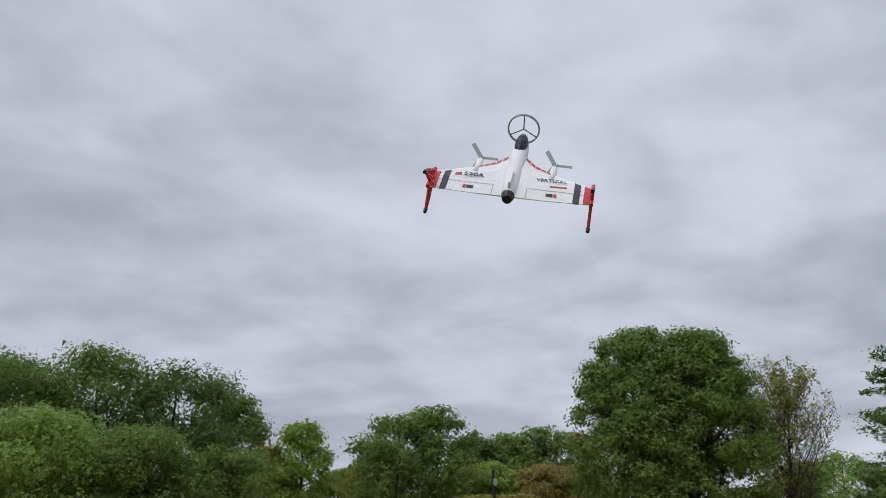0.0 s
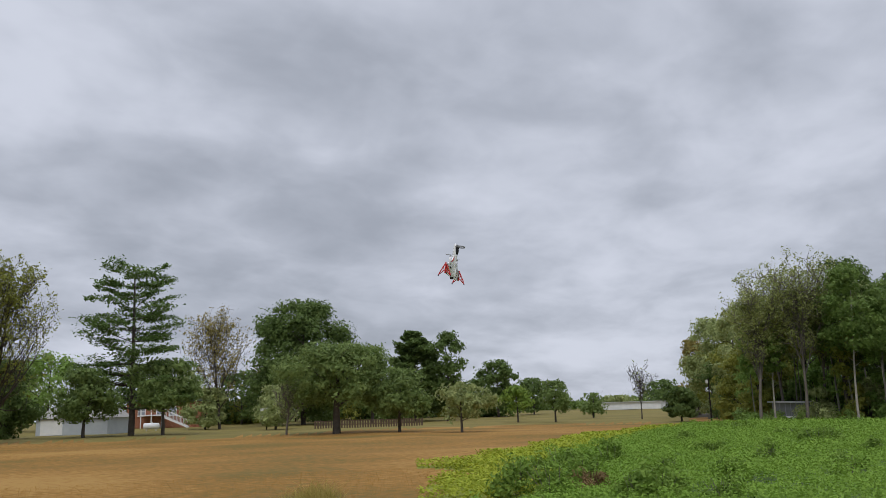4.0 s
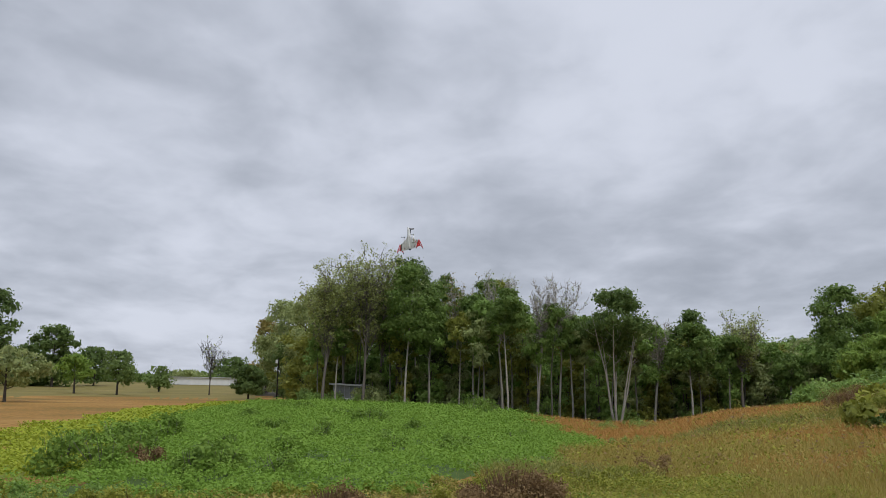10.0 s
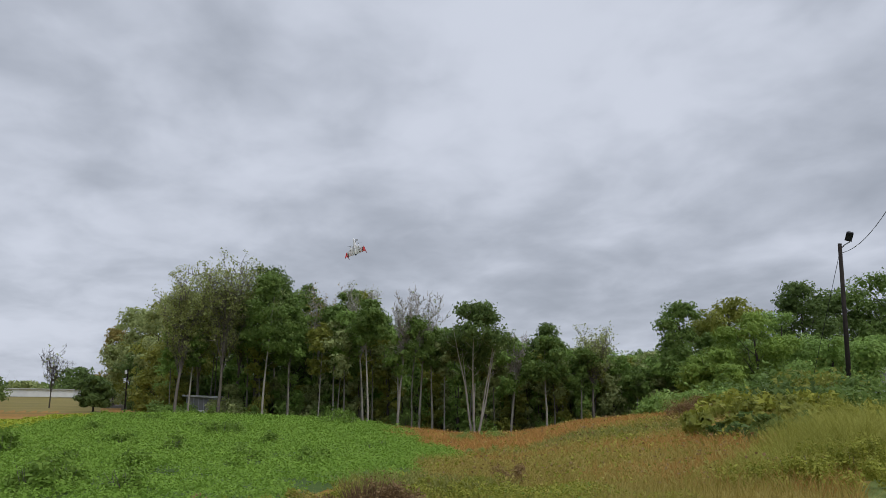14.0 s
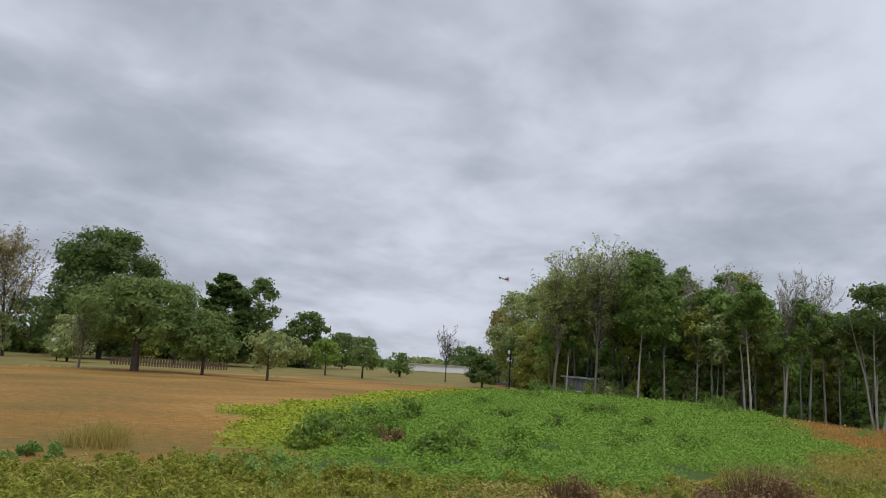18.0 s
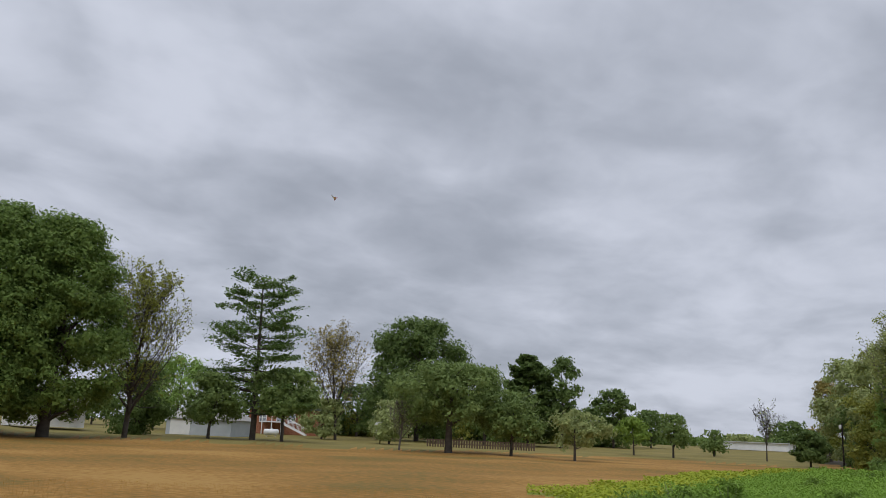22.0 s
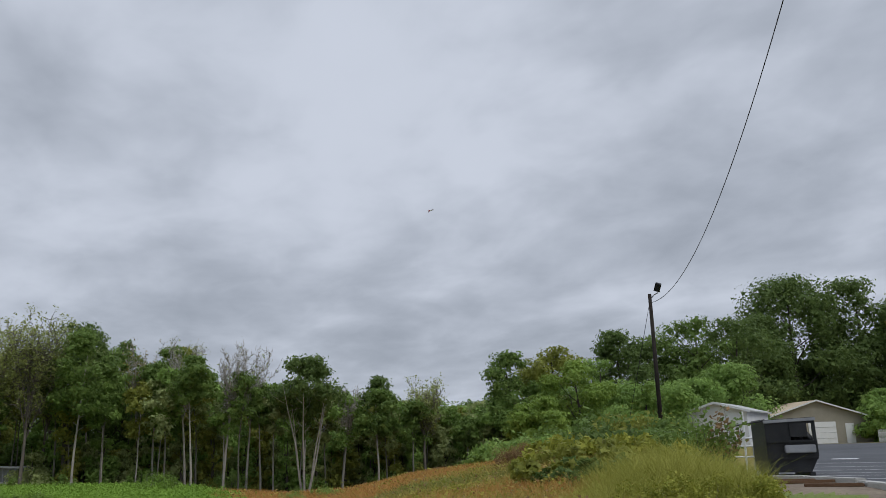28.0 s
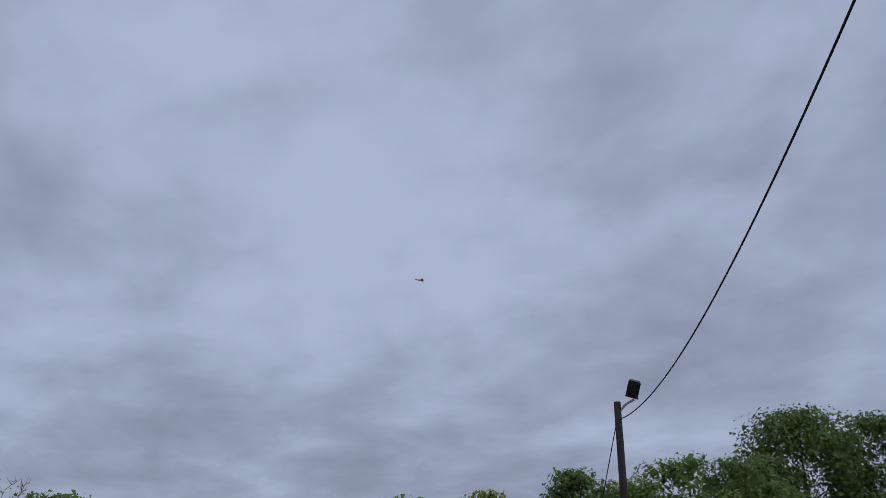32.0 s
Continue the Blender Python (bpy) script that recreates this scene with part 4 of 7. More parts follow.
# ---------------------------------------------------------------- wooded hill beside the oak
for az, r, top, w, leaf in [(-106, 62, 10.6, 12, "oak_leaf"), (-100.4, 60, 11.3, 11, "oak_leaf"), (-95.6, 62, 10.5, 11, "dark_leaf"), (-110, 66, 10.5, 12, "dark_leaf"), (-92.3, 66, 8.8, 7, "oak_leaf"),
                            (-103.5, 52, 7.5, 9, "mid_leaf"), (-97.5, 54, 6.5, 8, "oak_leaf"), (-92.5, 58, 5.5, 7, "oak_leaf"), (-114, 60, 9, 12, "oak_leaf"), (-118, 66, 9, 12, "oak_leaf"),
                            (-87.4, 80, 7.0, 6, "lime_leaf"), (-89.6, 82, 5.6, 6, "olive_leaf"), (-84.8, 84, 4.0, 6, "mid_leaf"),
                            (-81.2, 70, 7.4, 8, "oak_leaf"), (-78.6, 72, 8.0, 8, "oak_leaf"), (-82.6, 76, 5.0, 6, "olive_leaf"),
                            (-75.9, 95, 6.0, 8, "dark_leaf"), (-73.6, 98, 6.1, 9, "oak_leaf"), (-71.2, 96, 6.6, 9, "oak_leaf"), (-69.2, 98, 6.2, 8, "olive_leaf"),
                            (-74.4, 82, 4.3, 7, "lime_leaf"), (-71.2, 80, 4.1, 7, "autumn_leaf"), (-68.8, 82, 4.0, 7, "autumn_leaf"), (-76.8, 78, 4.2, 6, "olive_leaf"),
                            (-73.0, 70, 2.2, 6, "autumn_leaf"), (-75.5, 66, 2.2, 6, "olive_leaf")]:
    broadleaf(az, r, top, w, leaf, "full leafy tree on the wooded rise", 0.08, int(620 * w), 0.31, 51, lobes=110, dense=1.25, lump=0.6)

# ---------------------------------------------------------------- the wood beyond the crop
def wood_tree(az, r, top, w, leaf, cf, n=2600, label="tall leafy tree in the dense wood", **kw):
    kw.setdefault("shape", 1.1)
    return broadleaf(az, r, top, w, leaf, label, cf, n, 0.25, 61, lobes=kw.pop("lobes", 44), **kw)


# heading, distance, elevation of the tip, width, foliage, start of the crown
WOOD = [(-11.3, 118, 4.3, 4.6, "autumn_leaf", 0.2), (-10.4, 112, 3.4, 5.5, "olive_leaf", 0.03), (-10.2, 102, 5.6, 6.0, "grey_leaf", 0.05), (-9.4, 100, 5.9, 6.5, "grey_leaf", 0.05), (-9.5, 96, 3.2, 5.5, "dark_leaf", 0.0), (-8.9, 92, 6.2, 5.5, "olive_leaf", 0.05),
        (-8.2, 82, 6.4, 5.0, "grey_leaf", 0.05), (-8.6, 74, 3.4, 4.4, "olive_leaf", 0.0), (-9.0, 84, 2.2, 5.0, "dark_leaf", 0.0), (-7.5, 76, 6.8, 5.0, "grey_leaf", 0.05), (-7.6, 66, 4.0, 4.2, "olive_leaf", 0.03), (-6.6, 70, 5.8, 4.6, "mid_leaf", 0.06),
        (-5.7, 70, 5.2, 4.6, "olive_leaf", 0.05), (-4.7, 72, 6.4, 4.8, "mid_leaf", 0.05), (-3.4, 74, 7.2, 4.8, "mid_leaf", 0.05), (-2.5, 62, 8.75, 4.2, "dark_leaf", 0.30), (-1.4, 66, 8.1, 3.6, "dark_leaf", 0.2), (-0.2, 66, 7.5, 3.6, "oak_leaf", 0.15), (0.7, 68, 7.6, 3.0, "dark_leaf", 0.25),
        (-1.2, 74, 6.6, 4.8, "mid_leaf", 0.05), (0.9, 72, 5.6, 4.8, "oak_leaf", 0.05), (2.2, 70, 6.2, 4.4, "mid_leaf", 0.05), (3.3, 65, 7.2, 3.9, "oak_leaf", 0.30), (4.3, 67, 7.2, 3.6, "olive_leaf", 0.25), (3.4, 76, 5.4, 5.0, "mid_leaf", 0.03), (5.4, 72, 5.6, 4.6, "oak_leaf", 0.03), (6.2, 68, 4.9, 4.2, "mid_leaf", 0.03),
        (7.4, 74, 5.3, 5.0, "mid_leaf", 0.03), (8.9, 70, 4.9, 4.6, "mid_leaf", 0.03), (10.4, 74, 4.8, 5.0, "oak_leaf", 0.03), (11.8, 76, 4.6, 5.4, "mid_leaf", 0.02), (13.4, 74, 4.4, 5.0, "mid_leaf", 0.02), (14.6, 70, 4.2, 4.6, "grey_leaf", 0.02), (16.6, 64, 5.3, 3.6, "dark_leaf", 0.32), (15.9, 72, 3.9, 4.6, "mid_leaf", 0.03),
        (17.6, 70, 3.7, 4.8, "mid_leaf", 0.03), (18.9, 68, 3.4, 4.4, "mid_leaf", 0.03), (20.3, 66, 3.6, 4.6, "mid_leaf", 0.04), (21.7, 72, 3.0, 5.5, "olive_leaf", 0.03), (23.0, 74, 3.0, 5.5, "mid_leaf", 0.03), (24.2, 70, 3.3, 5.2, "grey_leaf", 0.03), (25.2, 62, 3.6, 4.4, "mid_leaf", 0.05),
        (26.2, 62, 6.55, 4.5, "oak_leaf", 0.25), (27.6, 68, 5.4, 5.0, "mid_leaf", 0.1), (29.0, 68, 6.8, 5.6, "olive_leaf", 0.1), (30.6, 60, 5.8, 5.0, "lime_leaf", 0.15), (27.9, 52, 3.4, 4.0, "lime_leaf", 0.05), (31.9, 66, 5.8, 5.6, "mid_leaf", 0.08),
        (33.4, 74, 7.7, 5.4, "dark_leaf", 0.2), (35.2, 80, 7.2, 6.4, "dark_leaf", 0.1), (36.8, 80, 8.0, 7.0, "oak_leaf", 0.1), (38.4, 78, 8.3, 7.0, "oak_leaf", 0.1), (40.6, 82, 7.9, 7.4, "dark_leaf", 0.1), (34.8, 56, 4.6, 4.6, "mid_leaf", 0.05), (37.4, 62, 4.2, 5.6, "mid_leaf", 0.05), (40.2, 66, 5.0, 5.6, "mid_leaf", 0.05)]
for az, r, top, w, leaf, cf in WOOD:
    tall = top > 6.1 and az < 20
    wood_tree(az, r, top, w, leaf, cf, 4200 if az > 26 else int(480 * w + 900), dense=0.98 if tall else 1.12, lobes=34 if tall else 30, fill=0.72 if tall else 0.95)
# airy trees with fans of fine branches, thinly leaved, at the wood's edge
for az, r, top, w, nl, leaf, st in [(-7.6, 60, 8.2, 5.0, 9000, "pale_leaf", 0.3), (-4.9, 60, 9.05, 5.6, 7500, "pale_leaf", 0.34), (-6.2, 64, 7.9, 4.6, 6500, "pale_leaf", 0.3), (-3.7, 63, 8.2, 3.6, 4200, "pale_leaf", 0.4), (1.75, 63, 7.75, 2.6, 900, "autumn_leaf", 0.5), (4.6, 60, 8.0, 3.6, 700, "grey_leaf", 0.55),
                                    (6.95, 59, 7.6, 3.0, 60, "grey_leaf", 0.52), (8.4, 60, 7.6, 3.4, 200, "grey_leaf", 0.5), (14.6, 60, 4.9, 2.6, 40, "grey_leaf", 0.5), (20.1, 61, 4.75, 4.4, 4500, "pale_leaf", 0.45)]:
    bare_tree(az, r, top, w, "slender half-bare tree at the edge of the wood", 63, n_leaf=nl, leaf=leaf, boughs=17, start=st, size=0.10, fan=1.0, bark="pale_bark" if nl < 1000 else "twig", trunk_r=0.10 if nl < 1000 else 0.12)
# pale trunks that stand before the wood
for az, r, top, w, cf in [(-2.05, 59, 8.3, 3.4, 0.45), (4.95, 57, 6.6, 2.6, 0.66), (17.0, 59, 4.4, 2.6, 0.5), (9.3, 60, 4.8, 2.2, 0.6), (2.6, 61, 6.2, 2.6, 0.5), (-0.4, 60, 6.6, 2.4, 0.5)]:
    broadleaf(az, r, top, w, "oak_leaf", "tall tree with a pale bare trunk before the wood", cf, 1300, 0.26, 67, bark="pale_bark", trunk_r=0.085)
broadleaf(12.2, 57, 6.5, 5.3, "dark_leaf", "forked tree of six slim pale trunks with a dark crown", 0.56, 2300, 0.27, 67, bark="pale_bark", trunk_r=0.17, multi=6, spread=0.42, lobes=44, dense=0.9)
# slim straight trunks, pale or mossy, that rise through the wood's edge to thin crowns
rng = np.random.default_rng(29)
for k in range(34):
    az = -7.6 + 30.5 * (k + rng.uniform(-0.4, 0.4)) / 33
    lid = float(np.interp(az, [-8, -5, -2, 2, 5, 9, 13, 17, 23], [5.8, 6.8, 7.4, 6.8, 6.4, 5.4, 4.9, 4.2, 3.0]))
    broadleaf(az, rng.uniform(58.5, 64.5), lid * rng.uniform(0.72, 1.0), rng.uniform(1.8, 2.8), ("mid_leaf", "oak_leaf", "olive_leaf", "grey_leaf")[k % 4], "slim straight tree with a thin crown at the wood's edge", rng.uniform(0.4, 0.62), 620, 0.25, 90 + k,
              bark=("pole_bark", "pale_bark", "pole_bark")[k % 3], trunk_r=rng.uniform(0.05, 0.085), lobes=22)
# undergrowth at the wood's edge
for k, az in enumerate(np.arange(-7.9, 33, 1.2)):
    r_ = 66.5 + 1.8 * math.sin(k * 2.1)
    wood_tree(float(az), r_, 1.0 + 1.1 * math.sin(k * 1.7) ** 2 + (0.6 if az > 20 else 0), 2.9, ("mid_leaf", "grey_leaf", "oak_leaf", "mid_leaf", "olive_leaf")[k % 5], 0.0, 1500, "leafy undergrowth at the edge of the wood", lobes=26)
for k, az in enumerate(np.arange(-8.0, 33, 1.7)):
    if -7.2 < az < -4.6:
        continue
    p = at(float(az), 61.5 + 1.2 * math.sin(k * 1.9))
    bush(p.x, p.y, 2.4, 0.9 + 0.6 * math.sin(k * 2.3) ** 2, ("mid_leaf", "olive_leaf", "grey_leaf")[k % 3], "low brush along the wood's edge", 71 + k, 700, 0.13)
for k, az in enumerate(np.arange(-4.2, 32, 0.95)):
    wood_tree(float(az), 62.5 + 1.2 * math.sin(k * 2.7), 0.7 + 1.3 * math.sin(k * 1.3) ** 2, 2.2, ("grey_leaf", "mid_leaf", "olive_leaf")[k % 3], 0.0, 620, "slender leafy sapling before the wood", lobes=22)
# the deep wood
for k, az in enumerate(np.arange(-7.4, 33, 2.2)):
    wood_tree(float(az), 84 + 4 * math.sin(k * 1.3), 3.6 - 0.8 * math.exp(-((az - 19) / 5) ** 2) + 0.5 * math.sin(k * 2.9), 5.6, ("mid_leaf", "grey_leaf", "oak_leaf")[k % 3], 0.0, 1900, "dense leafy tree deep in the wood", lobes=50)

# ---------------------------------------------------------------- trees behind the brick building
for az, r, top, w, leaf, cf in [(44.2, 112, 10.2, 15, "dark_leaf", 0.08), (47.9, 115, 9.8, 12, "dark_leaf", 0.08), (42.2, 105, 8.0, 9, "dark_leaf", 0.08), (52.8, 112, 10.5, 10, "olive_leaf", 0.1), (51.0, 118, 8.4, 10, "oak_leaf", 0.05), (57.2, 112, 10.4, 8.5, "dark_leaf", 0.1),
                            (54.6, 122, 7.6, 12, "dark_leaf", 0.05), (60.4, 120, 6.8, 12, "dark_leaf", 0.05), (63.6, 112, 7.3, 12, "dark_leaf", 0.05), (67.0, 110, 7.2, 12, "oak_leaf", 0.05), (71, 105, 8.2, 12, "oak_leaf", 0.05), (75, 105, 8.2, 12, "oak_leaf", 0.05), (80, 105, 8.0, 12, "oak_leaf", 0.05), (86, 105, 8.0, 14, "oak_leaf", 0.05),
                            (49.4, 100, 3.0, 7, "mid_leaf", 0.0), (46, 118, 5.0, 14, "dark_leaf", 0.0), (43, 118, 5.0, 12, "dark_leaf", 0.0)]:
    broadleaf(az, r, top, w, leaf, "tall full-leaved tree behind the buildings", cf, 6400, 0.47, 81, lobes=110, dense=1.3)


# ---------------------------------------------------------------- buildings
def gabled_shed(name, m, w, d, eave, peak, wall_mat, roof_mat, label, door=None, man_door=None, over=0.25):
    """A small building with its gable to the front (y = 0), from x = 0 to w."""
    ob = thing(name, m, label, "shed")
    wall = part("wall", prism([(0, 0), (w, 0), (w, eave), (w / 2, peak), (0, eave)], 0, d), wall_mat, ob)
    s = (peak - eave) / (w / 2)
    for sx in (0, 1):
        x0 = -over if sx == 0 else w + over
        part("roof", prism([(w / 2, peak + 0.01), (w / 2, peak + 0.10), (x0, eave - s * over + 0.10), (x0, eave - s * over + 0.01)], -over, d + over), roof_mat, ob)
        rake = prism([(w / 2, peak - 0.02), (w / 2, peak + 0.12), (x0, eave - s * over + 0.12), (x0, eave - s * over - 0.04)], -over - 0.05, -over - 0.005)
        part("trim", rake, M["white_paint"], ob)
    if door:
        x, dw, dh = door
        part("garage_door", box(dw, 0.06, dh, x, -0.025, 0.02, 0.01), M["white_paint"], ob)
        for k in range(1, 4):
            part("door_joint", box(dw, 0.02, 0.02, x, -0.06, dh * k / 4), M["grey_metal"], ob)
    if man_door:
        x, dw, dh = man_door
        part("door", box(dw, 0.06, dh, x, -0.025, 0.02, 0.01), M["white_paint"], ob)
    return ob


a, b = at(37.35, 58), at(41.1, 57)
gabled_shed("white_shed", frame_at(at(37.35, 58, 0.05), b - a), (b - a).to_2d().length, 6, 2.15, 2.7, M["white_paint"], M["roof_metal"],
            "small white shed with a wide roll-up door", ((b - a).to_2d().length / 2, 2.9, 1.75))
a, b = at(41.9, 93), at(48.15, 99)
L_ = (b - a).to_2d().length
gabled_shed("tan_garage", frame_at(at(41.9, 93, 0.0), b - a), L_, 14, 2.55, 4.35, M["tan_siding"], M["tan_roof"],
            "tan metal garage with a white roll-up door", (L_ * 0.54, 3.0, 2.2), (L_ * 0.79, 0.95, 2.0), 0.35)


def sash_window(parent, x, z, w, h, y=-0.03):
    win = part("window", box(w + 0.16, 0.10, h + 0.16, x, y, z - 0.08, 0.01), M["white_paint"], parent, "white sash window")
    part("pane", box(w, 0.05, h / 2 - 0.03, x, y - 0.035, z + h / 2 + 0.02), M["curtain_and_sky"], win, "pane coloured for a pale curtain and reflected sky")
    part("pane", box(w, 0.05, h / 2 - 0.03, x, y - 0.035, z), M["curtain_and_sky"], win)
    part("sill", box(w + 0.24, 0.14, 0.06, x, y - 0.03, z - 0.15), M["white_paint"], win)
    return win


def brick_building():
    pl, pj = at(50.45, 68), at(57.1, 58)
    d = (pj - pl).to_2d().normalized()
    ob = thing("brick_building", frame_at(Vector((pl.x, pl.y, 1.46)), d), "long red brick building with green and grey shingle roofs", "building")
    w1, gw, gx, gy = 15.2, 8.8, 15.3, -2.56
    part("wall", box(w1, 9, 2.35, w1 / 2, 4.5, 0), M["brick"], ob, "red brick wing wall")
    e, rz, o = 2.3, 4.5, 0.45
    bm = bmesh.new()
    pts = [(-o, -o, e), (w1 + 4, -o, e), (w1 + 4, 4.5, rz), (4.2, 4.5, rz), (-o, 9 + o, e), (w1 + 4, 9 + o, e)]
    v = [bm.verts.new(p) for p in pts]
    for f in ((0, 1, 2, 3), (0, 3, 4), (4, 3, 2, 5), (0, 4, 5, 1)):
        bm.faces.new([v[i] for i in f])
    bmesh.ops.recalc_face_normals(bm, faces=bm.faces)
    part("roof", bm, M["shingle"], ob, "dull green shingle roof")
    part("ridge_cap", box(w1 - 0.6, 0.22, 0.06, 4.2 + (w1 - 0.4) / 2, 4.5, rz - 0.01), M["shingle"], ob)
    part("fascia", box(w1 + 0.4, 0.06, 0.16, w1 / 2 - 0.2, -o - 0.02, e - 0.13), M["white_paint"], ob)
    part("gutter", box(w1 + 0.4, 0.11, 0.10, w1 / 2 - 0.2, -o - 0.10, e - 0.05, 0.02), M["white_paint"], ob)
    part("sill_course", box(w1, 0.10, 0.10, w1 / 2, -0.03, 0.0), M["concrete"], ob)
    for x in (4.62, 7.11):
        dr = part("door", box(0.98, 0.09, 2.08, x, -0.02, 0.03, 0.01), M["white_paint"], ob, "white door with a tall light")
        part("pane", box(0.32, 0.03, 0.95, x, -0.075, 0.95), M["glass"], dr)
        part("knob", rod((x - 0.38, -0.06, 1.0), (x - 0.38, -0.13, 1.0), 0.035), M["grey_metal"], dr)
    sash_window(ob, 1.84, 0.85, 0.65, 1.15)
    sash_window(ob, 9.98, 0.85, 0.78, 1.15)
    part("wall_lamp", box(0.14, 0.12, 0.2, 8.95, -0.08, 1.85, 0.02), M["white_paint"], ob)
    part("downpipe", rod((0.15, -0.08, 0.05), (0.15, -0.08, 2.2), 0.05), M["white_paint"], ob)
    ch = part("chimney", box(0.9, 0.6, 0.85, 4.9, 4.9, 4.0, 0.02), M["earth"], ob, "dark brown chimney")
    part("chimney_cap", box(1.2, 0.9, 0.08, 4.9, 4.9, 4.95, 0.02), M["grey_metal"], ch)
    # tall gabled wing that runs back
    ge, gp, deep = 2.42, 4.76, 22.0
    xm, s = gx + gw / 2, (4.76 - 2.42) / (gw / 2)
    part("wall", prism([(gx, 0), (gx + gw, 0), (gx + gw, ge), (xm, gp - 0.12), (gx, ge)], gy, deep), M["brick"], ob, "red brick gable wall")
    part("gable_siding", prism([(xm - 1.7, gp - 1.7 * s - 0.12), (xm + 1.7, gp - 1.7 * s - 0.12), (xm, gp - 0.12)], gy - 0.04, gy - 0.005), M["white_paint"], ob)
    for k in range(5):
        q = 1.45 - 0.3 * k
        part("siding_board", box(2 * q, 0.02, 0.02, xm, gy - 0.05, gp - 0.12 - (q + 0.12) * s), M["grey_metal"], ob)
    for sg in (-1, 1):
        xe = xm + sg * (gw / 2 + 0.6)
        ze = gp - s * (gw / 2 + 0.6)
        part("roof", prism([(xm, gp), (xm, gp + 0.12), (xe, ze + 0.12), (xe, ze)], gy - 0.6, deep + 0.4), M["old_shingle"], ob, "dark weathered grey shingle roof")
        part("rake_board", prism([(xm, gp - 0.20), (xm, gp + 0.10), (xe, ze + 0.10), (xe, ze - 0.20)], gy - 0.66, gy - 0.605), M["white_paint"], ob)
        part("soffit", prism([(xm, gp - 0.05), (xm, gp - 0.01), (xe, ze - 0.01), (xe, ze - 0.05)], gy - 0.6, gy - 0.01), M["white_paint"], ob)
        part("eave_return", box(0.62, 0.55, 0.16, xe - sg * 0.30, gy - 0.33, ze - 0.19), M["white_paint"], ob)
    part("gutter", box(0.12, deep + 2, 0.12, gx + gw + 0.62, (deep + gy) / 2, ge - 0.34, 0.02), M["white_paint"], ob)
    sash_window(ob, 17.45, 0.75, 0.85, 1.65, gy - 0.03)
    sash_window(ob, 21.62, 0.75, 0.85, 1.65, gy - 0.03)
    part("conduit", rod((19.1, gy - 0.06, 0.05), (19.1, gy - 0.06, 3.1), 0.05), M["copper"], ob, "pale copper-coloured pipe")
    part("downpipe", rod((gx + gw - 0.12, gy - 0.10, 0.05), (gx + gw - 0.12, gy - 0.10, 1.95), 0.055), M["white_paint"], ob)
    part("downpipe", rod((gx + gw - 0.12, gy - 0.10, 1.93), (gx + gw + 0.5, gy - 0.3, 2.2), 0.055), M["white_paint"], ob)
    for y in (-0.1, 3.4, 7.2, 11.0):
        win = part("window", box(0.10, 1.0, 1.75, gx + gw + 0.03, y, 0.70, 0.01), M["white_paint"], ob, "white sash window")
        for z in (0.78, 1.62):
            part("pane", box(0.05, 0.84, 0.76, gx + gw + 0.07, y, z), M["curtain_and_sky"], win)
    vent = part("roof_vent", box(1.0, 1.7, 0.42, xm, 2.6, gp + 0.08, 0.04), M["white_paint"], ob, "white roof vent box")
    part("vent_hood", box(1.25, 2.1, 0.08, xm, 2.6, gp + 0.50, 0.02), M["white_paint"], vent)
    return ob


brick_building()


def dumpster():
    p = at(43.05, 24.7, 0.03)
    ob = thing("dumpster", frame_at(p, ahead(42.9 + 78, 0)), "black steel dumpster with a folded lid on the asphalt", "dumpster")
    body = part("body", prism([(-0.62, 0.1), (0.42, 0.1), (0.64, 0.5), (0.64, 0.9), (-0.62, 0.9)], -0.9, 0.9), M["black_steel"], ob)
    for z in (0.42, 0.84):
        part("rib", box(1.24, 0.06, 0.06, 0.0, -0.93, z, 0.01), M["black_steel"], body)
    # open window in each upper side, closed panel beside it
    for y in (-0.885, 0.885):
        part("side_panel", box(0.62, 0.03, 0.52, -0.31, y, 0.9), M["black_steel"], body)
        part("upright", box(0.09, 0.05, 0.46, 0.585, y, 0.9, 0.01), M["black_steel"], body)
        part("header", box(0.66, 0.05, 0.07, 0.29, y, 1.32, 0.01), M["black_steel"], body)
    part("back_panel", box(0.03, 1.74, 0.55, -0.605, 0, 0.9), M["black_steel"], body)
    part("sleeve", box(0.75, 0.14, 0.20, 0.18, -0.98, 0.58, 0.02), M["grey_metal"], ob, "worn grey lifting sleeve")
    lid = part("lid", box(1.27, 1.85, 0.05, 0.0, 0, 1.40, 0.01, (0, -2, 0)), M["black_steel"], ob)
    part("lid_edge", box(1.29, 0.05, 0.08, 0.0, -0.93, 1.36, 0.01, (0, -2, 0)), M["grey_metal"], lid)
    part("sign_plate", box(0.42, 0.02, 0.34, 0.2, -0.93, 0.98), M["black_steel"], ob)
    part("arm", rod((-0.6, -0.85, 1.42), (-1.5, -0.95, 1.28), 0.022, 0.018, 8), M["black_steel"], ob, "thin black lifting arm")
    for x, z, q in ((-0.2, 0.98, 0.22), (0.2, 0.97, 0.19), (0.44, 0.95, 0.15)):
        bm = bmesh.new()
        bmesh.ops.create_icosphere(bm, subdivisions=3, radius=q, matrix=Matrix.Translation((x, -0.6, z)))
        for vv in bm.verts:
            vv.co += vv.normal * 0.03 * math.sin(vv.co.x * 31 + vv.co.z * 23) * math.sin(vv.co.y * 27)
        part("bag", bm, M["canopy"], ob, "shiny black rubbish bag", True)
    for x in (-0.45, 0.45):
        part("foot", box(0.12, 1.7, 0.10, x, 0, 0.0), M["black_steel"], ob)
    return ob


dumpster()


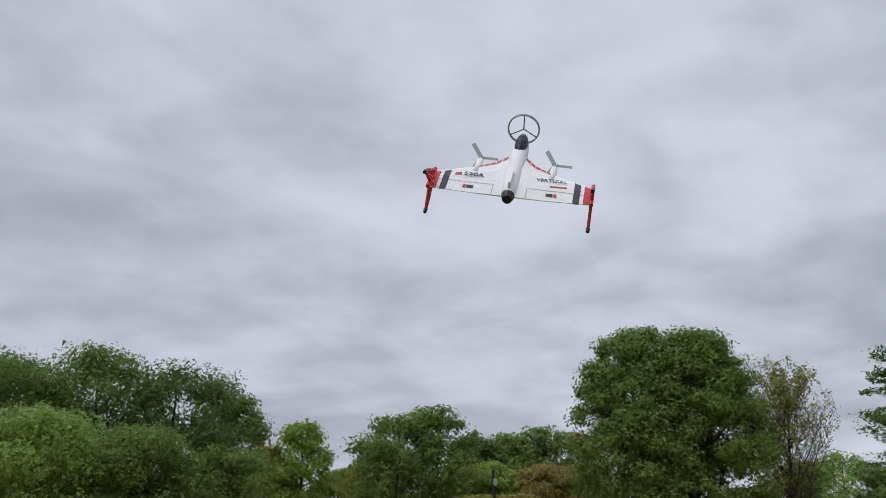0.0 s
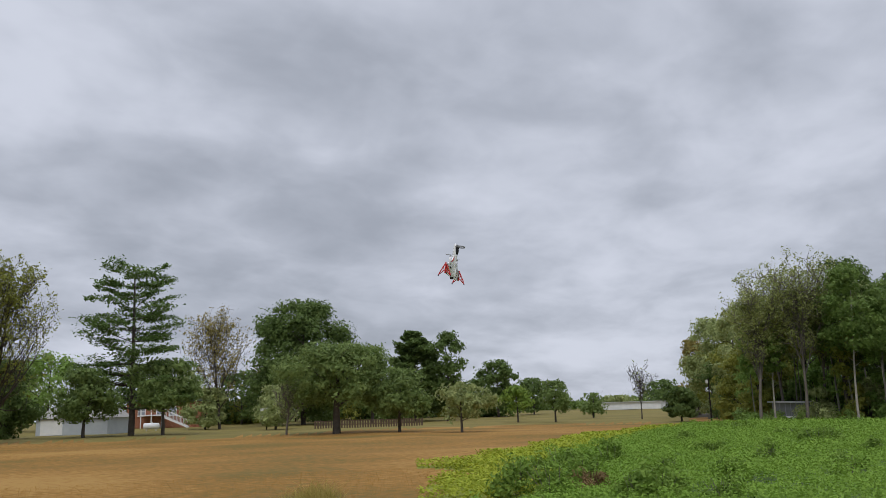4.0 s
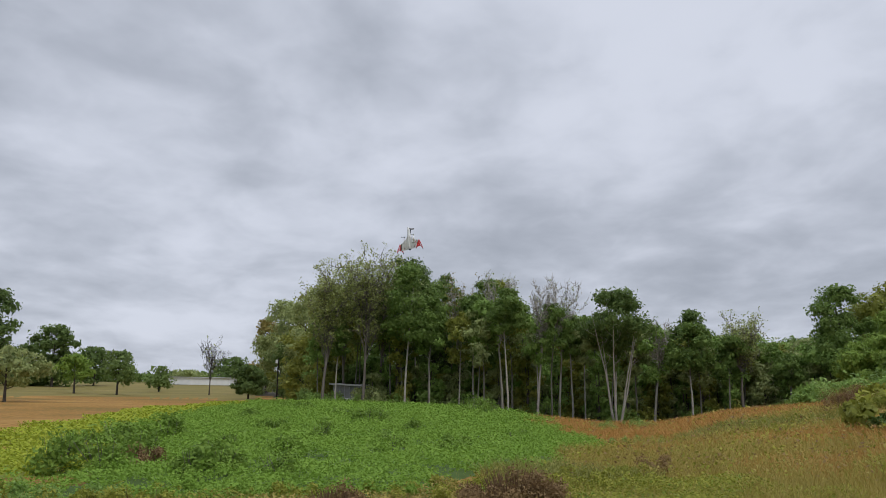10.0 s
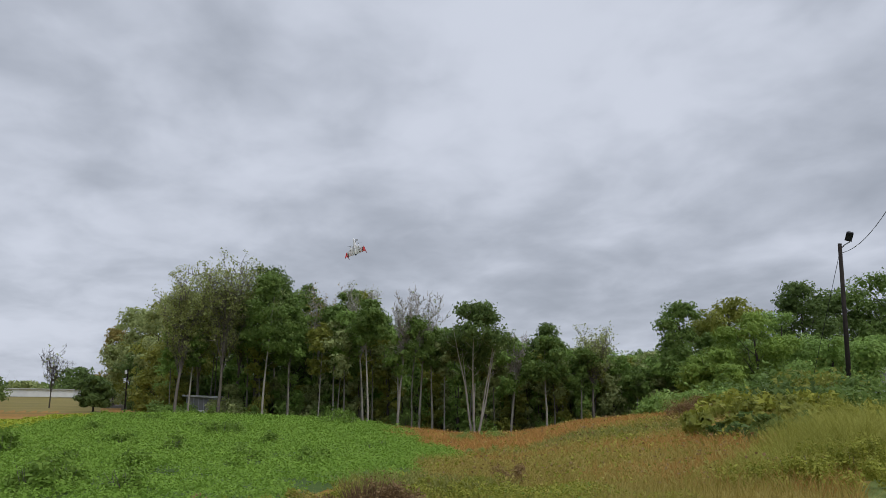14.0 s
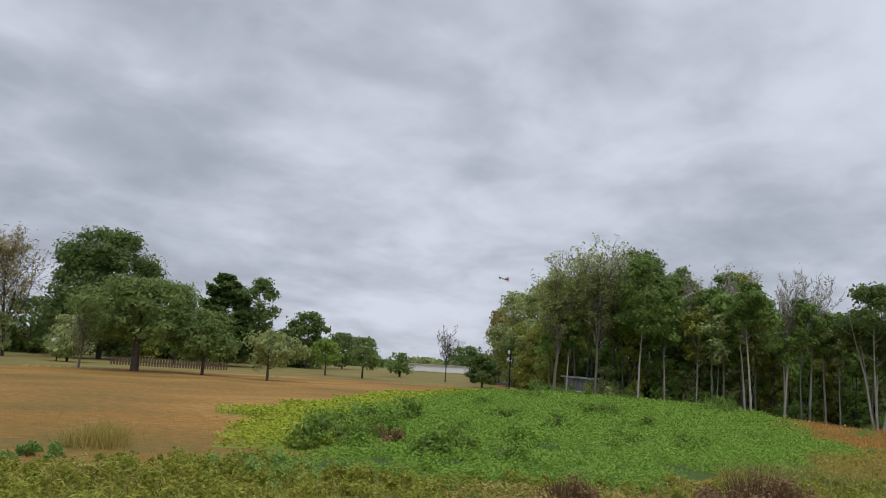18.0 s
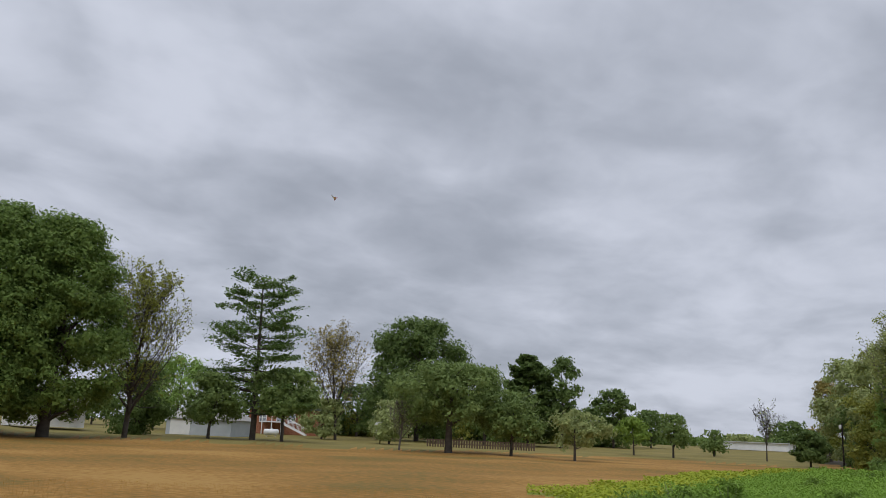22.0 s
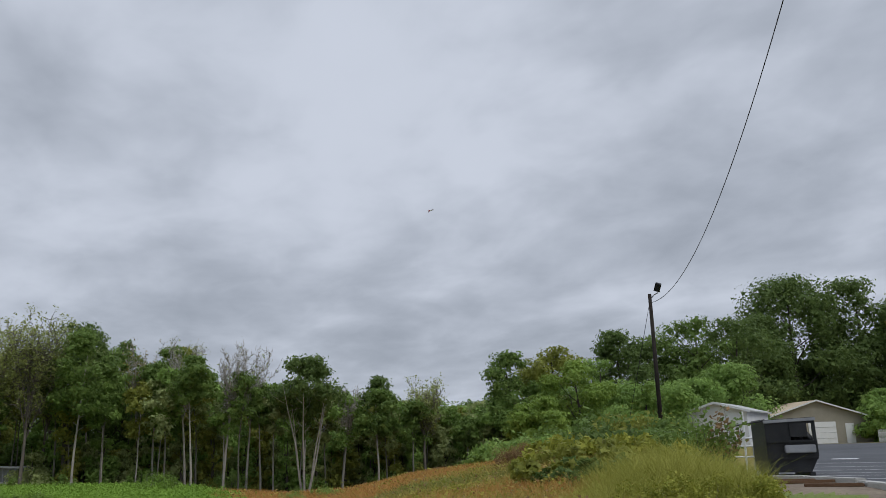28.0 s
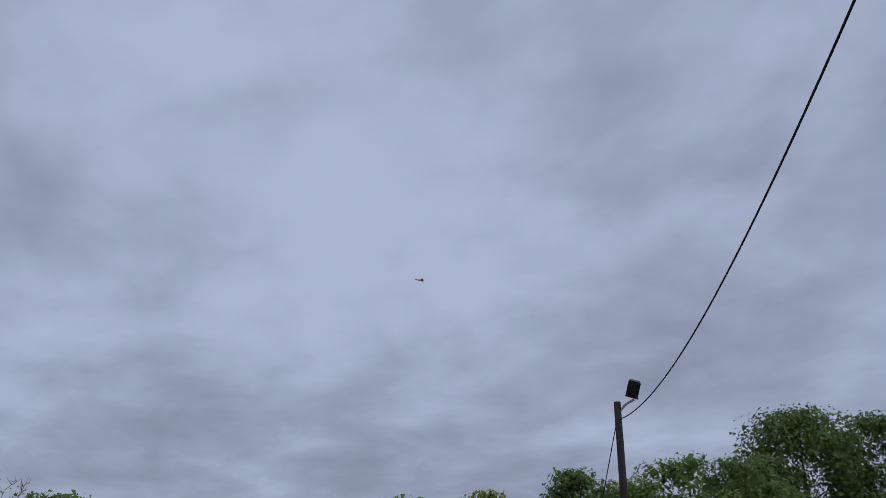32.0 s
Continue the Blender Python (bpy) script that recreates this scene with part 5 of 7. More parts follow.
def picket_fence():
    a, b = at(48.4, 92), at(49.6, 88)
    d = b - a
    m = frame_at(a, d)
    L = d.to_2d().length
    ob = thing("picket_fence", m, "white picket fence beside the garage", "fence")
    for z in (0.25, 0.85):
        part("rail", box(L, 0.05, 0.09, L / 2, 0.03, z), M["white_paint"], ob)
    n = 22
    for i in range(n):
        part("picket", prism([(i * L / n, 0.05), (i * L / n + 0.09, 0.05), (i * L / n + 0.09, 1.1), (i * L / n + 0.045, 1.2), (i * L / n, 1.1)], -0.02, 0.0), M["white_paint"], ob)


picket_fence()

# ---------------------------------------------------------------- light pole and its cable
POLE = at(35.75, 42)
POLE_TOP = EYE + 42 * math.tan(10.0 * DEG)


def light_pole():
    ob = thing("light_pole", Matrix.Translation(POLE), "weathered dark wooden pole with a floodlight", "light pole")
    h = POLE_TOP - POLE.z
    part("pole", rod((0, 0, -0.3), (0, 0, h), 0.115, 0.085, 14), M["pole_wood"], ob, smooth=True)
    fwd = Vector((-POLE.x, -POLE.y, 0)).normalized()
    side = Vector((-fwd.y, fwd.x, 0))
    r = side * 0.42
    if r.dot(Vector((POLE.y, -POLE.x, 0))) < 0:
        r = -r
    arm = part("arm", rod((0, 0, h - 0.28), r * 0.5 + Vector((0, 0, h - 0.06)), 0.028), M["grey_metal"], ob)
    rod_ = rod(r * 0.5 + Vector((0, 0, h - 0.06)), r + Vector((0, 0, h + 0.05)), 0.028)
    part("arm", rod_, M["grey_metal"], ob)
    head = box(0.30, 0.20, 0.42, 0, 0, -0.21, 0.03)
    hd = part("floodlight", head, M["black_steel"], ob, "dark rectangular floodlight")
    hd.matrix_basis = Matrix.Translation(r + Vector((0, 0, h + 0.32))) @ (-fwd).to_track_quat("Y", "Z").to_matrix().to_4x4() @ pose(0, 0, 0, 30, 18, 0)
    part("lens", box(0.24, 0.02, 0.34, 0, -0.105, -0.17), M["glass"], hd)
    part("bracket", box(0.34, 0.03, 0.05, 0, 0.06, -0.27, 0.01), M["grey_metal"], hd)
    return ob


light_pole()


def hanging(name, pts, r, label):
    v, f = tubes([[(*p, r) for p in pts]], 6)
    return tagged(put(name, as_mesh(name, v, f, M["cable"], True)), label, "cable")


HEAD = ahead(208, 0)
hanging("power_cable", [(POLE.x + HEAD.x * s, POLE.y + HEAD.y * s, EYE + 6.966 - 0.1515 * s + 0.00989 * s * s) for s in np.linspace(0.1, 44, 120)], 0.0125, "black overhead cable sagging from the light pole")
side_ = Vector((math.cos(35.75 * DEG), -math.sin(35.75 * DEG), 0))
hanging("guy_wire", [(POLE.x - side_.x * 1.9 * s, POLE.y - side_.y * 1.9 * s, POLE_TOP - 0.3 - (POLE_TOP - 0.3 - POLE.z) * s) for s in np.linspace(0.04, 1, 12)], 0.012, "thin steel guy wire beside the light pole")


def lamp_post():
    p = at(-10.6, 86)
    ob = thing("street_lamp", Matrix.Translation(p), "slim dark pole with a small white lamp", "lamp post")
    h = EYE + 86 * math.tan(1.62 * DEG) - p.z
    part("pole", rod((0, 0, -0.2), (0, 0, h), 0.08, 0.06), M["pole_wood"], ob)
    part("lamp", box(0.22, 0.2, 0.36, -0.14, -0.06, h - 0.5, 0.04), M["white_paint"], ob)


lamp_post()
p = at(52.45, 92)
ob = thing("utility_pole", Matrix.Translation(p), "plain wooden utility pole behind the building", "utility pole")
part("pole", rod((0, 0, -0.2), (0, 0, EYE + 92 * math.tan(4.7 * DEG) - p.z), 0.15, 0.11), M["pole_wood"], ob)

p = at(-74.7, 62)
ob = thing("utility_pole", Matrix.Translation(p), "dark wooden utility pole with a grey box before the wooded rise", "utility pole")
h_ = EYE + 62 * math.tan(3.85 * DEG) - p.z
part("pole", rod((0, 0, -0.2), (0, 0, h_), 0.13, 0.10), M["pole_wood"], ob)
part("box", box(0.26, 0.22, 0.5, 0.22, 0.05, h_ - 1.1, 0.03), M["grey_metal"], ob, "small grey metal box")
far_ = at(-92, 70)
ends_ = (Vector((p.x, p.y, EYE + 62 * math.tan(2.5 * DEG))), Vector((far_.x, far_.y, EYE + 70 * math.tan(2.6 * DEG))))
hanging("power_cable", [tuple(ends_[0].lerp(ends_[1], s) - Vector((0, 0, 0.9 * 4 * s * (1 - s)))) for s in np.linspace(0, 1, 24)], 0.02, "dark overhead cable that runs to the wooded rise")

# ---------------------------------------------------------------- far buildings across the meadow
def long_white_building():
    a, b = at(-17.9, 172), at(-13.7, 168)
    L = (b - a).to_2d().length
    ob = thing("long_building", frame_at(a, b - a), "long low white building far across the meadow", "building")
    part("wall", box(L, 6, 1.35, L / 2, 3, 0), M["white_paint"], ob)
    part("roof", prism([(-0.3, 1.36), (L + 0.3, 1.36), (L + 0.3, 1.5), (-0.3, 1.5)], -0.3, 6.3), M["roof_metal"], ob)


long_white_building()


def farm_shed():
    a, b = at(-53.75, 103), at(-49.7, 100)
    L = (b - a).to_2d().length
    m = frame_at(a, b - a)
    ob = thing("farm_shed", m, "pale blue-white metal shed with a grey roof", "shed")
    part("wall", box(L, 7, 1.85, L / 2, 3.5, 0), M["shed_metal"], ob)
    bm = bmesh.new()
    v = [bm.verts.new(q) for q in ((-0.3, -0.3, 1.82), (L + 0.3, -0.3, 1.82), (L - 2.4, 3.5, 4.15), (2.4, 3.5, 4.15), (-0.3, 7.3, 1.82), (L + 0.3, 7.3, 1.82))]
    for f in ((0, 1, 2, 3), (0, 3, 4), (4, 3, 2, 5), (1, 5, 2), (0, 4, 5, 1)):
        bm.faces.new([v[i] for i in f])
    bmesh.ops.recalc_face_normals(bm, faces=bm.faces)
    part("roof", bm, M["old_roof"], ob)
    part("door", box(2.4, 0.06, 1.7, 1.7, -0.03, 0.03), M["white_paint"], ob)


farm_shed()


def brick_house():
    a, b = at(-48.6, 128), at(-44.1, 126)
    L = (b - a).to_2d().length
    ob = thing("brick_house", frame_at(a, b - a), "red brick house with a white deck stair", "house")
    part("wall", box(L, 9, 3.6, L / 2, 4.5, 0), M["brick"], ob)
    part("roof", prism([(-0.4, 3.6), (L + 0.4, 3.6), (L - 1, 5.2), (1, 5.2)], -0.3, 9.3), M["shingle"], ob)
    for x in (0.2, 0.45, 0.62):
        sash_window(ob, L * x, 1.8, 0.9, 1.1)
    part("deck", box(3.0, 2.4, 0.16, L * 0.38, -1.25, 1.7), M["white_paint"], ob)
    x0 = L * 0.38 + 1.5
    for k in range(10):
        part("tread", box(0.36, 1.0, 0.05, x0 + 0.17 + 0.34 * k, -1.9, 1.62 - 0.165 * k), M["white_paint"], ob)
    for y in (-2.4, -1.4):
        part("handrail", prism([(x0, 2.55), (x0 + 3.5, 0.95), (x0 + 3.5, 1.05), (x0, 2.65)], y - 0.04, y + 0.04), M["white_paint"], ob)
        part("stringer", prism([(x0, 1.45), (x0 + 3.5, -0.1), (x0 + 3.5, 0.15), (x0, 1.75)], y - 0.04, y + 0.04), M["white_paint"], ob)
        for k in range(9):
            part("baluster", box(0.05, 0.05, 0.85, x0 + 0.2 + 0.38 * k, y, 1.66 - 0.175 * k), M["white_paint"], ob)
    for x in (-1.4, 0, 1.4):
        part("post", box(0.12, 0.12, 2.6, L * 0.38 + x, -2.35, 0), M["white_paint"], ob)


brick_house()

# ---------------------------------------------------------------- grass and crop
rng = np.random.default_rng(11)
x, y, r = polar_scatter(26000, -80, -6, 12, 25, rng, 0.9)
k = zone(x, y) == 0
blades("meadow_grass", x[k], y[k], 0.055 + 0 * x[k], 0.003 + 0.0003 * r[k], M["gold_grass"], "golden-brown dry meadow grass", rng, 0.5)
x, y, r = polar_scatter(100000, 2, 40, 11, 50, rng, 0.85)
zz = zone(x, y)
patch = np.sin(x * 0.33 + 1.1) * np.sin(y * 0.29) + 0.5 * np.sin(x * 0.9 + y * 0.6)
k = (zz == 3) | ((zz == 7) & (patch > 0.25))
blades("bank_grass", x[k], y[k], 0.30 + 0 * x[k], 0.004 + 0.0006 * r[k], M["rust_grass"], "rust-coloured tall dry grass on the bank", rng, 0.45)
k = (zz == 7) & (patch <= 0.25) & (patch > -0.75)
blades("straw_grass", x[k], y[k], 0.36 + 0 * x[k], 0.003 + 0.0006 * r[k], M["straw_grass"], "yellow-green grass on the bank", rng, 0.45)
k = (zz == 7) & (patch <= -0.75)
blades("bank_weeds", x[k], y[k], 0.34 + 0 * x[k], 0.010 + 0.0010 * r[k], M["lawn_grass"], "green weeds among the bank grass", rng, 0.6)

x, y, r = polar_scatter(22000, 34, 58, 9, 22, rng, 0.9)
k = zone(x, y) == 9
blades("lawn_grass", x[k], y[k], 0.05 + 0 * x[k], 0.006 + 0 * x[k], M["turf"], "short green mown grass beside the car park", rng, 0.6)

# low herbs and seed heads mixed through the bank grass
x, y, r = polar_scatter(34000, 6, 41, 13, 48, rng, 0.85)
zz = zone(x, y)
clump = np.sin(x * 1.3 + 0.4 * y) * np.sin(y * 1.1 + 2) + 0.6 * np.sin(x * 2.9) * np.sin(y * 2.6 + 1) + rng.normal(size=len(x)) * 0.35
for lo, hi, mat_, hgt, label in ((0.25, 9, "verge_leaf", 0.34, "yellow-green herbs among the bank grass"), (-0.5, -0.3, "dry_weed", 0.40, "brown seed heads above the bank grass"), (-0.3, 0.0, "straw_grass", 0.36, "pale seed heads above the bank grass"), (-9, -1.0, "olive_leaf", 0.30, "olive bramble leaves on the bank")):
    k = np.isin(zz, (3, 7)) & (clump > lo) & (clump < hi) & ((zz == 7) | (rng.uniform(size=len(x)) < 0.25))
    c = np.stack([x[k], y[k], land(x[k], y[k]) + rng.uniform(0.2, 1, k.sum()) * hgt], 1)
    v, f = leaves(c, 1.0, rng, 0.8, 1.5)
    c = np.repeat(c, 4, 0)
    tagged(put("bank_herbs", as_mesh("bank_herbs", c + (v - c) * np.repeat(0.028 + 0.0013 * r[k], 4)[:, None], f, M[mat_])), label, "weeds", "", "stuff")


def crop_field():
    rng = np.random.default_rng(12)
    x, y, r = polar_scatter(640000, -34, 14, 10, 62, rng, 0.9)
    k = in_crop(x, y)
    x, y, r = x[k], y[k], r[k]
    hump = 0.17 + 0.10 * np.sin(x * 1.7 + 0.5 * y) * np.sin(y * 1.3) + 0.14 * np.sin(x * 4.1 + 1.3 * np.sin(y)) * np.sin(y * 3.3 + 1 + np.sin(x)) + 0.09 * np.sin(x * 9.1 + y) * np.sin(y * 8.3 - x)
    z = land(x, y) + (0.35 + 0.65 * rng.uniform(0, 1, len(x)) ** 0.5) * np.clip(hump, 0.07, None) * 1.2
    v, f = leaves(np.stack([x, y, z], 1), 1.0, rng, 0.7, 1.2, None, True)
    c = np.repeat(np.stack([x, y, z], 1), 3, 0)
    v = c + (v - c) * np.repeat(0.024 + 0.0009 * r, 3)[:, None]
    tagged(put("crop", as_mesh("crop", v, f, M["crop_leaf"])), "low leafy bright green crop", "crop", "", "stuff")
    x, y, r = polar_scatter(190000, -34, -4, 15, 62, rng, 0.9)
    k = zone(x, y) == 6
    x, y, r = x[k], y[k], r[k]
    z = land(x, y) + rng.uniform(0, 0.25, len(x))
    v, f = leaves(np.stack([x, y, z], 1), 1.0, rng, 1.0, 1.3, None, True)
    c = np.repeat(np.stack([x, y, z], 1), 3, 0)
    v = c + (v - c) * np.repeat(0.035 + 0.0014 * r, 3)[:, None]
    tagged(put("crop_margin", as_mesh("crop_margin", v, f, M["crop_edge"])), "yellow-green weeds along the crop's margin", "weeds", "", "stuff")


crop_field()


def verge_cover():
    """The knee-high tangle between the lawn and the crop."""
    rng = np.random.default_rng(14)
    x, y, r = polar_scatter(300000, -62, 30, 8.6, 17, rng, 0.9)
    zz = zone(x, y)
    k = (zz == 5) | ((r < 11) & (zz == 1)) | ((zz == 7) & (r < 17) & (np.sin(x * 1.1) * np.sin(y * 0.9 + 1) > 0.1))
    x, y, r = x[k], y[k], r[k]
    hump = 0.22 + 0.16 * np.sin(x * 1.3 + 0.7 * y) * np.sin(y * 1.1) + 0.12 * np.sin(x * 3.1 + 1) * np.sin(y * 2.7)
    tall = np.clip((r - 7.0) / 2.5, 0.15, 1)
    z = land(x, y) + rng.uniform(0, 1, len(x)) * np.clip(hump, 0.05, None) * 0.75 * tall
    kind = np.sin(x * 0.8 + 2) + np.sin(y * 0.7 - x * 0.3) + rng.normal(size=len(x)) * 0.5
    for name, q, mat_, label in (("verge_plants", kind < 0.6, "verge_leaf", "yellow-green tangle of low weeds"), ("verge_herbs", (kind >= 0.6) & (kind < 0.95), "weed_leaf", "green leafy low weeds"),
                                 ("verge_brush", kind >= 0.95, "straw_grass", "straw-coloured tangle of fading weeds")):
        v, f = leaves(np.stack([x, y, z], 1)[q], 0.028, rng, 0.9, 1.4, None, True)
        tagged(put(name, as_mesh(name, v, f, M[mat_])), label, "weeds", "", "stuff")
    x, y, r = polar_scatter(22000, -62, 40, 8.6, 17, rng, 0.9)
    k = np.isin(zone(x, y), (5, 7))
    blades("verge_grass", x[k], y[k], 0.26 + 0 * x[k], 0.006 + 0 * x[k], M["straw_grass"], "straw-coloured verge grass", rng, 0.5)


verge_cover()


# ---------------------------------------------------------------- weeds and bushes near the lens
M["dry_stem"] = material("dry_stem", [(0.3, (0.10, 0.058, 0.030)), (0.7, (0.20, 0.125, 0.065))], 0.9, 3, 30, 0.0)

def polar_bush(az, r, w, h, leaf, label, **kw):
    p = at(az, r)
    return bush(p.x, p.y, w, h, leaf, label, **kw)


for az, r, w, h in [(-4.3, 31.5, 2.4, 0.8), (-7.7, 22.8, 1.5, 0.7), (-10.6, 27.5, 1.6, 0.6), (-8.9, 43, 2.0, 0.7), (-9.7, 47, 2.0, 0.7), (-3, 20.6, 1.3, 0.5), (1.2, 20.1, 1.3, 0.5), (2.4, 43, 3.2, 1.1), (3.6, 44, 2.4, 1.0), (-10.3, 15.2, 1.0, 0.5), (-9.7, 18.9, 1.2, 0.5),
                    (-17.3, 24.2, 1.6, 0.8), (-20.3, 22.3, 1.8, 0.9), (-14, 16.0, 1.5, 0.7), (-18.6, 19.1, 1.4, 0.8), (-20.9, 15.6, 1.8, 0.9), (-15.4, 15.2, 1.3, 0.7), (-22.6, 19.5, 1.7, 0.8), (-13.5, 21, 1.2, 0.5), (-6.2, 35, 1.5, 0.6), (-1.5, 27, 1.2, 0.5), (-12.4, 36, 1.5, 0.6), (-23.5, 16.5, 1.5, 0.8), (5.5, 28, 1.4, 0.5)]:
    polar_bush(az, r, w * (0.5 if az < -13 else 0.62), h, "weed_leaf", "dark green leafy weed clump rising from the crop", seed=3, n=1000, size=0.06, category="weeds", name="weed_clump")
for az, r, w, h in [(-18.6, 17.6, 1.0, 0.5), (-6.5, 10.2, 0.8, 0.5), (5.2, 11.2, 1.3, 0.68), (3.4, 11.0, 0.9, 0.5), (7.0, 11.3, 0.9, 0.52), (26.6, 33, 2.2, 0.9), (26.0, 30, 1.6, 0.7)]:
    polar_bush(az, r, w, h, "dry_weed", "brown withered weed clump with seed heads", seed=5, n=3200, size=0.028, category="weeds", name="dry_weed_clump", stems=140, stem="dry_stem")
for az, r, w, h, leaf in [(-43.7, 12.8, 2.0, 0.7, "verge_leaf"), (-41, 14.2, 1.2, 0.6, "mid_leaf"), (-38.4, 10.4, 2.2, 0.7, "verge_leaf"), (-42, 10.0, 2.2, 0.7, "verge_leaf"), (-35.2, 13.5, 1.4, 0.4, "verge_leaf"), (-27.3, 13.1, 2.0, 0.7, "olive_leaf"), (-22.7, 10.2, 2.4, 0.7, "verge_leaf"), (-30.5, 11.4, 2.0, 0.7, "olive_leaf"),
                          (-34, 9.8, 2.2, 0.7, "verge_leaf"), (-25.5, 11.8, 2.0, 0.7, "mid_leaf"), (-49.5, 15.2, 1.8, 0.5, "verge_leaf"), (-18.2, 11.2, 2.4, 0.7, "verge_leaf"), (-14, 12.0, 2.0, 0.6, "crop_leaf"), (-10, 11.2, 2.0, 0.6, "verge_leaf"), (-2.5, 11.8, 2.4, 0.5, "crop_leaf"), (0.8, 12.2, 2.0, 0.6, "verge_leaf"), (-46, 11.2, 2.0, 0.6, "verge_leaf"),
                          (10.5, 14.8, 2.2, 0.6, "verge_leaf"), (13.5, 15.5, 2.2, 0.6, "olive_leaf"), (17, 17.5, 1.8, 0.7, "dry_weed"), (11.5, 24, 2.6, 0.6, "verge_leaf"), (15, 29, 3, 0.6, "mid_leaf"), (12.8, 43, 3.4, 1.0, "mid_leaf"), (22, 24, 2.0, 0.6, "verge_leaf")]:
    polar_bush(az, r, w * 1.2, h * (0.42 if r > 12.4 and az < -20 else 0.62), "verge_leaf" if leaf == "olive_leaf" else leaf, "tangled leafy verge weeds", seed=7, n=6000, size=0.028, category="weeds", name="verge_weeds", stems=4, stem="dry_stem")
# brush on the bank
for az, r, w, h, leaf in [(30.2, 27, 4.0, 1.5, "verge_leaf"), (31.8, 26, 4.0, 1.6, "olive_leaf"), (33.4, 27, 4.0, 1.8, "verge_leaf"), (32.2, 31, 4.5, 2.2, "dark_leaf"), (34.6, 30, 4.5, 2.3, "oak_leaf"), (36.2, 31, 3.5, 1.5, "verge_leaf"), (30.0, 34, 4.5, 1.8, "verge_leaf"), (28.6, 36, 4.0, 1.4, "olive_leaf"),
                          (29.5, 22, 3.0, 1.2, "olive_leaf"), (33.8, 38, 4.0, 3.0, "olive_leaf"), (35.6, 38, 4.0, 2.8, "oak_leaf"), (32.0, 40, 4.0, 3.0, "oak_leaf"), (36.6, 40, 2.6, 1.7, "oak_leaf"), (31.0, 21, 2.4, 1.1, "dark_leaf"), (27.6, 40, 4.0, 1.8, "mid_leaf"), (25.2, 44, 4.0, 2.0, "mid_leaf"), (29.8, 44, 4, 3.0, "oak_leaf")]:
    polar_bush(az, r, w, h * (0.5 if r < 37 else 0.68), leaf, "tangled brush on the bank", seed=9, n=2000, size=0.14, name="bank_bush")


def tall_grass(az, r, w, h, n, mat_, label, seed):
    """A fountain of long arching blades."""
    rng = np.random.default_rng(seed)
    p = at(az, r)
    a, q = rng.uniform(0, 6.28, n), np.sqrt(rng.uniform(0, 1, n)) * w / 2
    x, y = p.x + np.cos(a) * q, p.y + np.sin(a) * q
    hh = h * np.sqrt(np.clip(1 - (q / (w / 2)) ** 2 * 0.8, 0.1, 1))
    ob = blades("tall_grass", x, y, hh, 0.012 + 0 * x, mat_, label, rng, 0.5)
    return ob


for k, (az, r, w, h) in enumerate([(33.4, 16.2, 2.6, 0.75), (35.2, 17.3, 3.0, 1.1), (37.4, 18.0, 3.2, 1.35), (39.0, 19.0, 2.2, 0.85), (31.4, 15.2, 2.4, 0.55), (36.4, 20.5, 3.2, 1.3), (34.4, 19, 2.6, 1.05), (29.4, 14.8, 2.2, 0.45)]):
    tall_grass(az, r, w, h * 0.75, 2100, M["plume_grass"], "arching pale yellow-green tall grass", 100 + k)
for k, (az, r, w, h) in enumerate([(35.5, 15.6, 2.4, 0.7), (37.8, 16.6, 2.4, 0.7), (39.4, 18.0, 1.6, 0.6), (33.4, 14.6, 2.2, 0.6)]):
    polar_bush(az, r, w * 1.3, h * 0.9, "verge_leaf", "green leafy weeds at the foot of the tall grass", seed=20 + k, n=6000, size=0.036, category="weeds", name="verge_weeds")
for k, (az, r, h) in enumerate([(-37.0, 15.4, 0.42), (-36.4, 15.9, 0.45), (-36.5, 17.0, 0.4), (-38.0, 15.8, 0.35)]):
    tall_grass(az, r, 0.9, h * 1.1, 220, M["straw_grass"], "tuft of tall pale dry grass", 130 + k)

# ---------------------------------------------------------------- car park details
def lot_mark(az, r, length, width, turn, label="faded white bay line"):
    """A painted stripe draped on the asphalt."""
    p = at(az, r)
    d = ahead(turn, 0)
    n = Vector((-d.y, d.x, 0))
    k = np.linspace(-length / 2, length / 2, 9)
    v = []
    for q in k:
        for w in (-width / 2, width / 2):
            c = Vector((p.x, p.y, 0)) + d * float(q) + n * w
            v.append((c.x, c.y, zland(c.x, c.y) + 0.036))
    f = [(2 * i, 2 * i + 1, 2 * i + 3, 2 * i + 2) for i in range(8)]
    tagged(put("bay_line", as_mesh("bay_line", v, f, M["line_paint"])), label, "road marking", "bay lines", "structure")


for k, r in enumerate((22.3, 23.8, 25.6, 27.6, 29.8, 32.2)):
    lot_mark(46.6 + 0.35 * k, r, 4.6, 0.10, 139)
lot_mark(53.6, 36, 3.6, 0.12, 150)
lot_mark(50.2, 37.5, 1.0, 0.6, 146, "small white painted arrow patch")
lot_mark(46.4, 35, 0.9, 0.5, 146, "small white painted arrow patch")


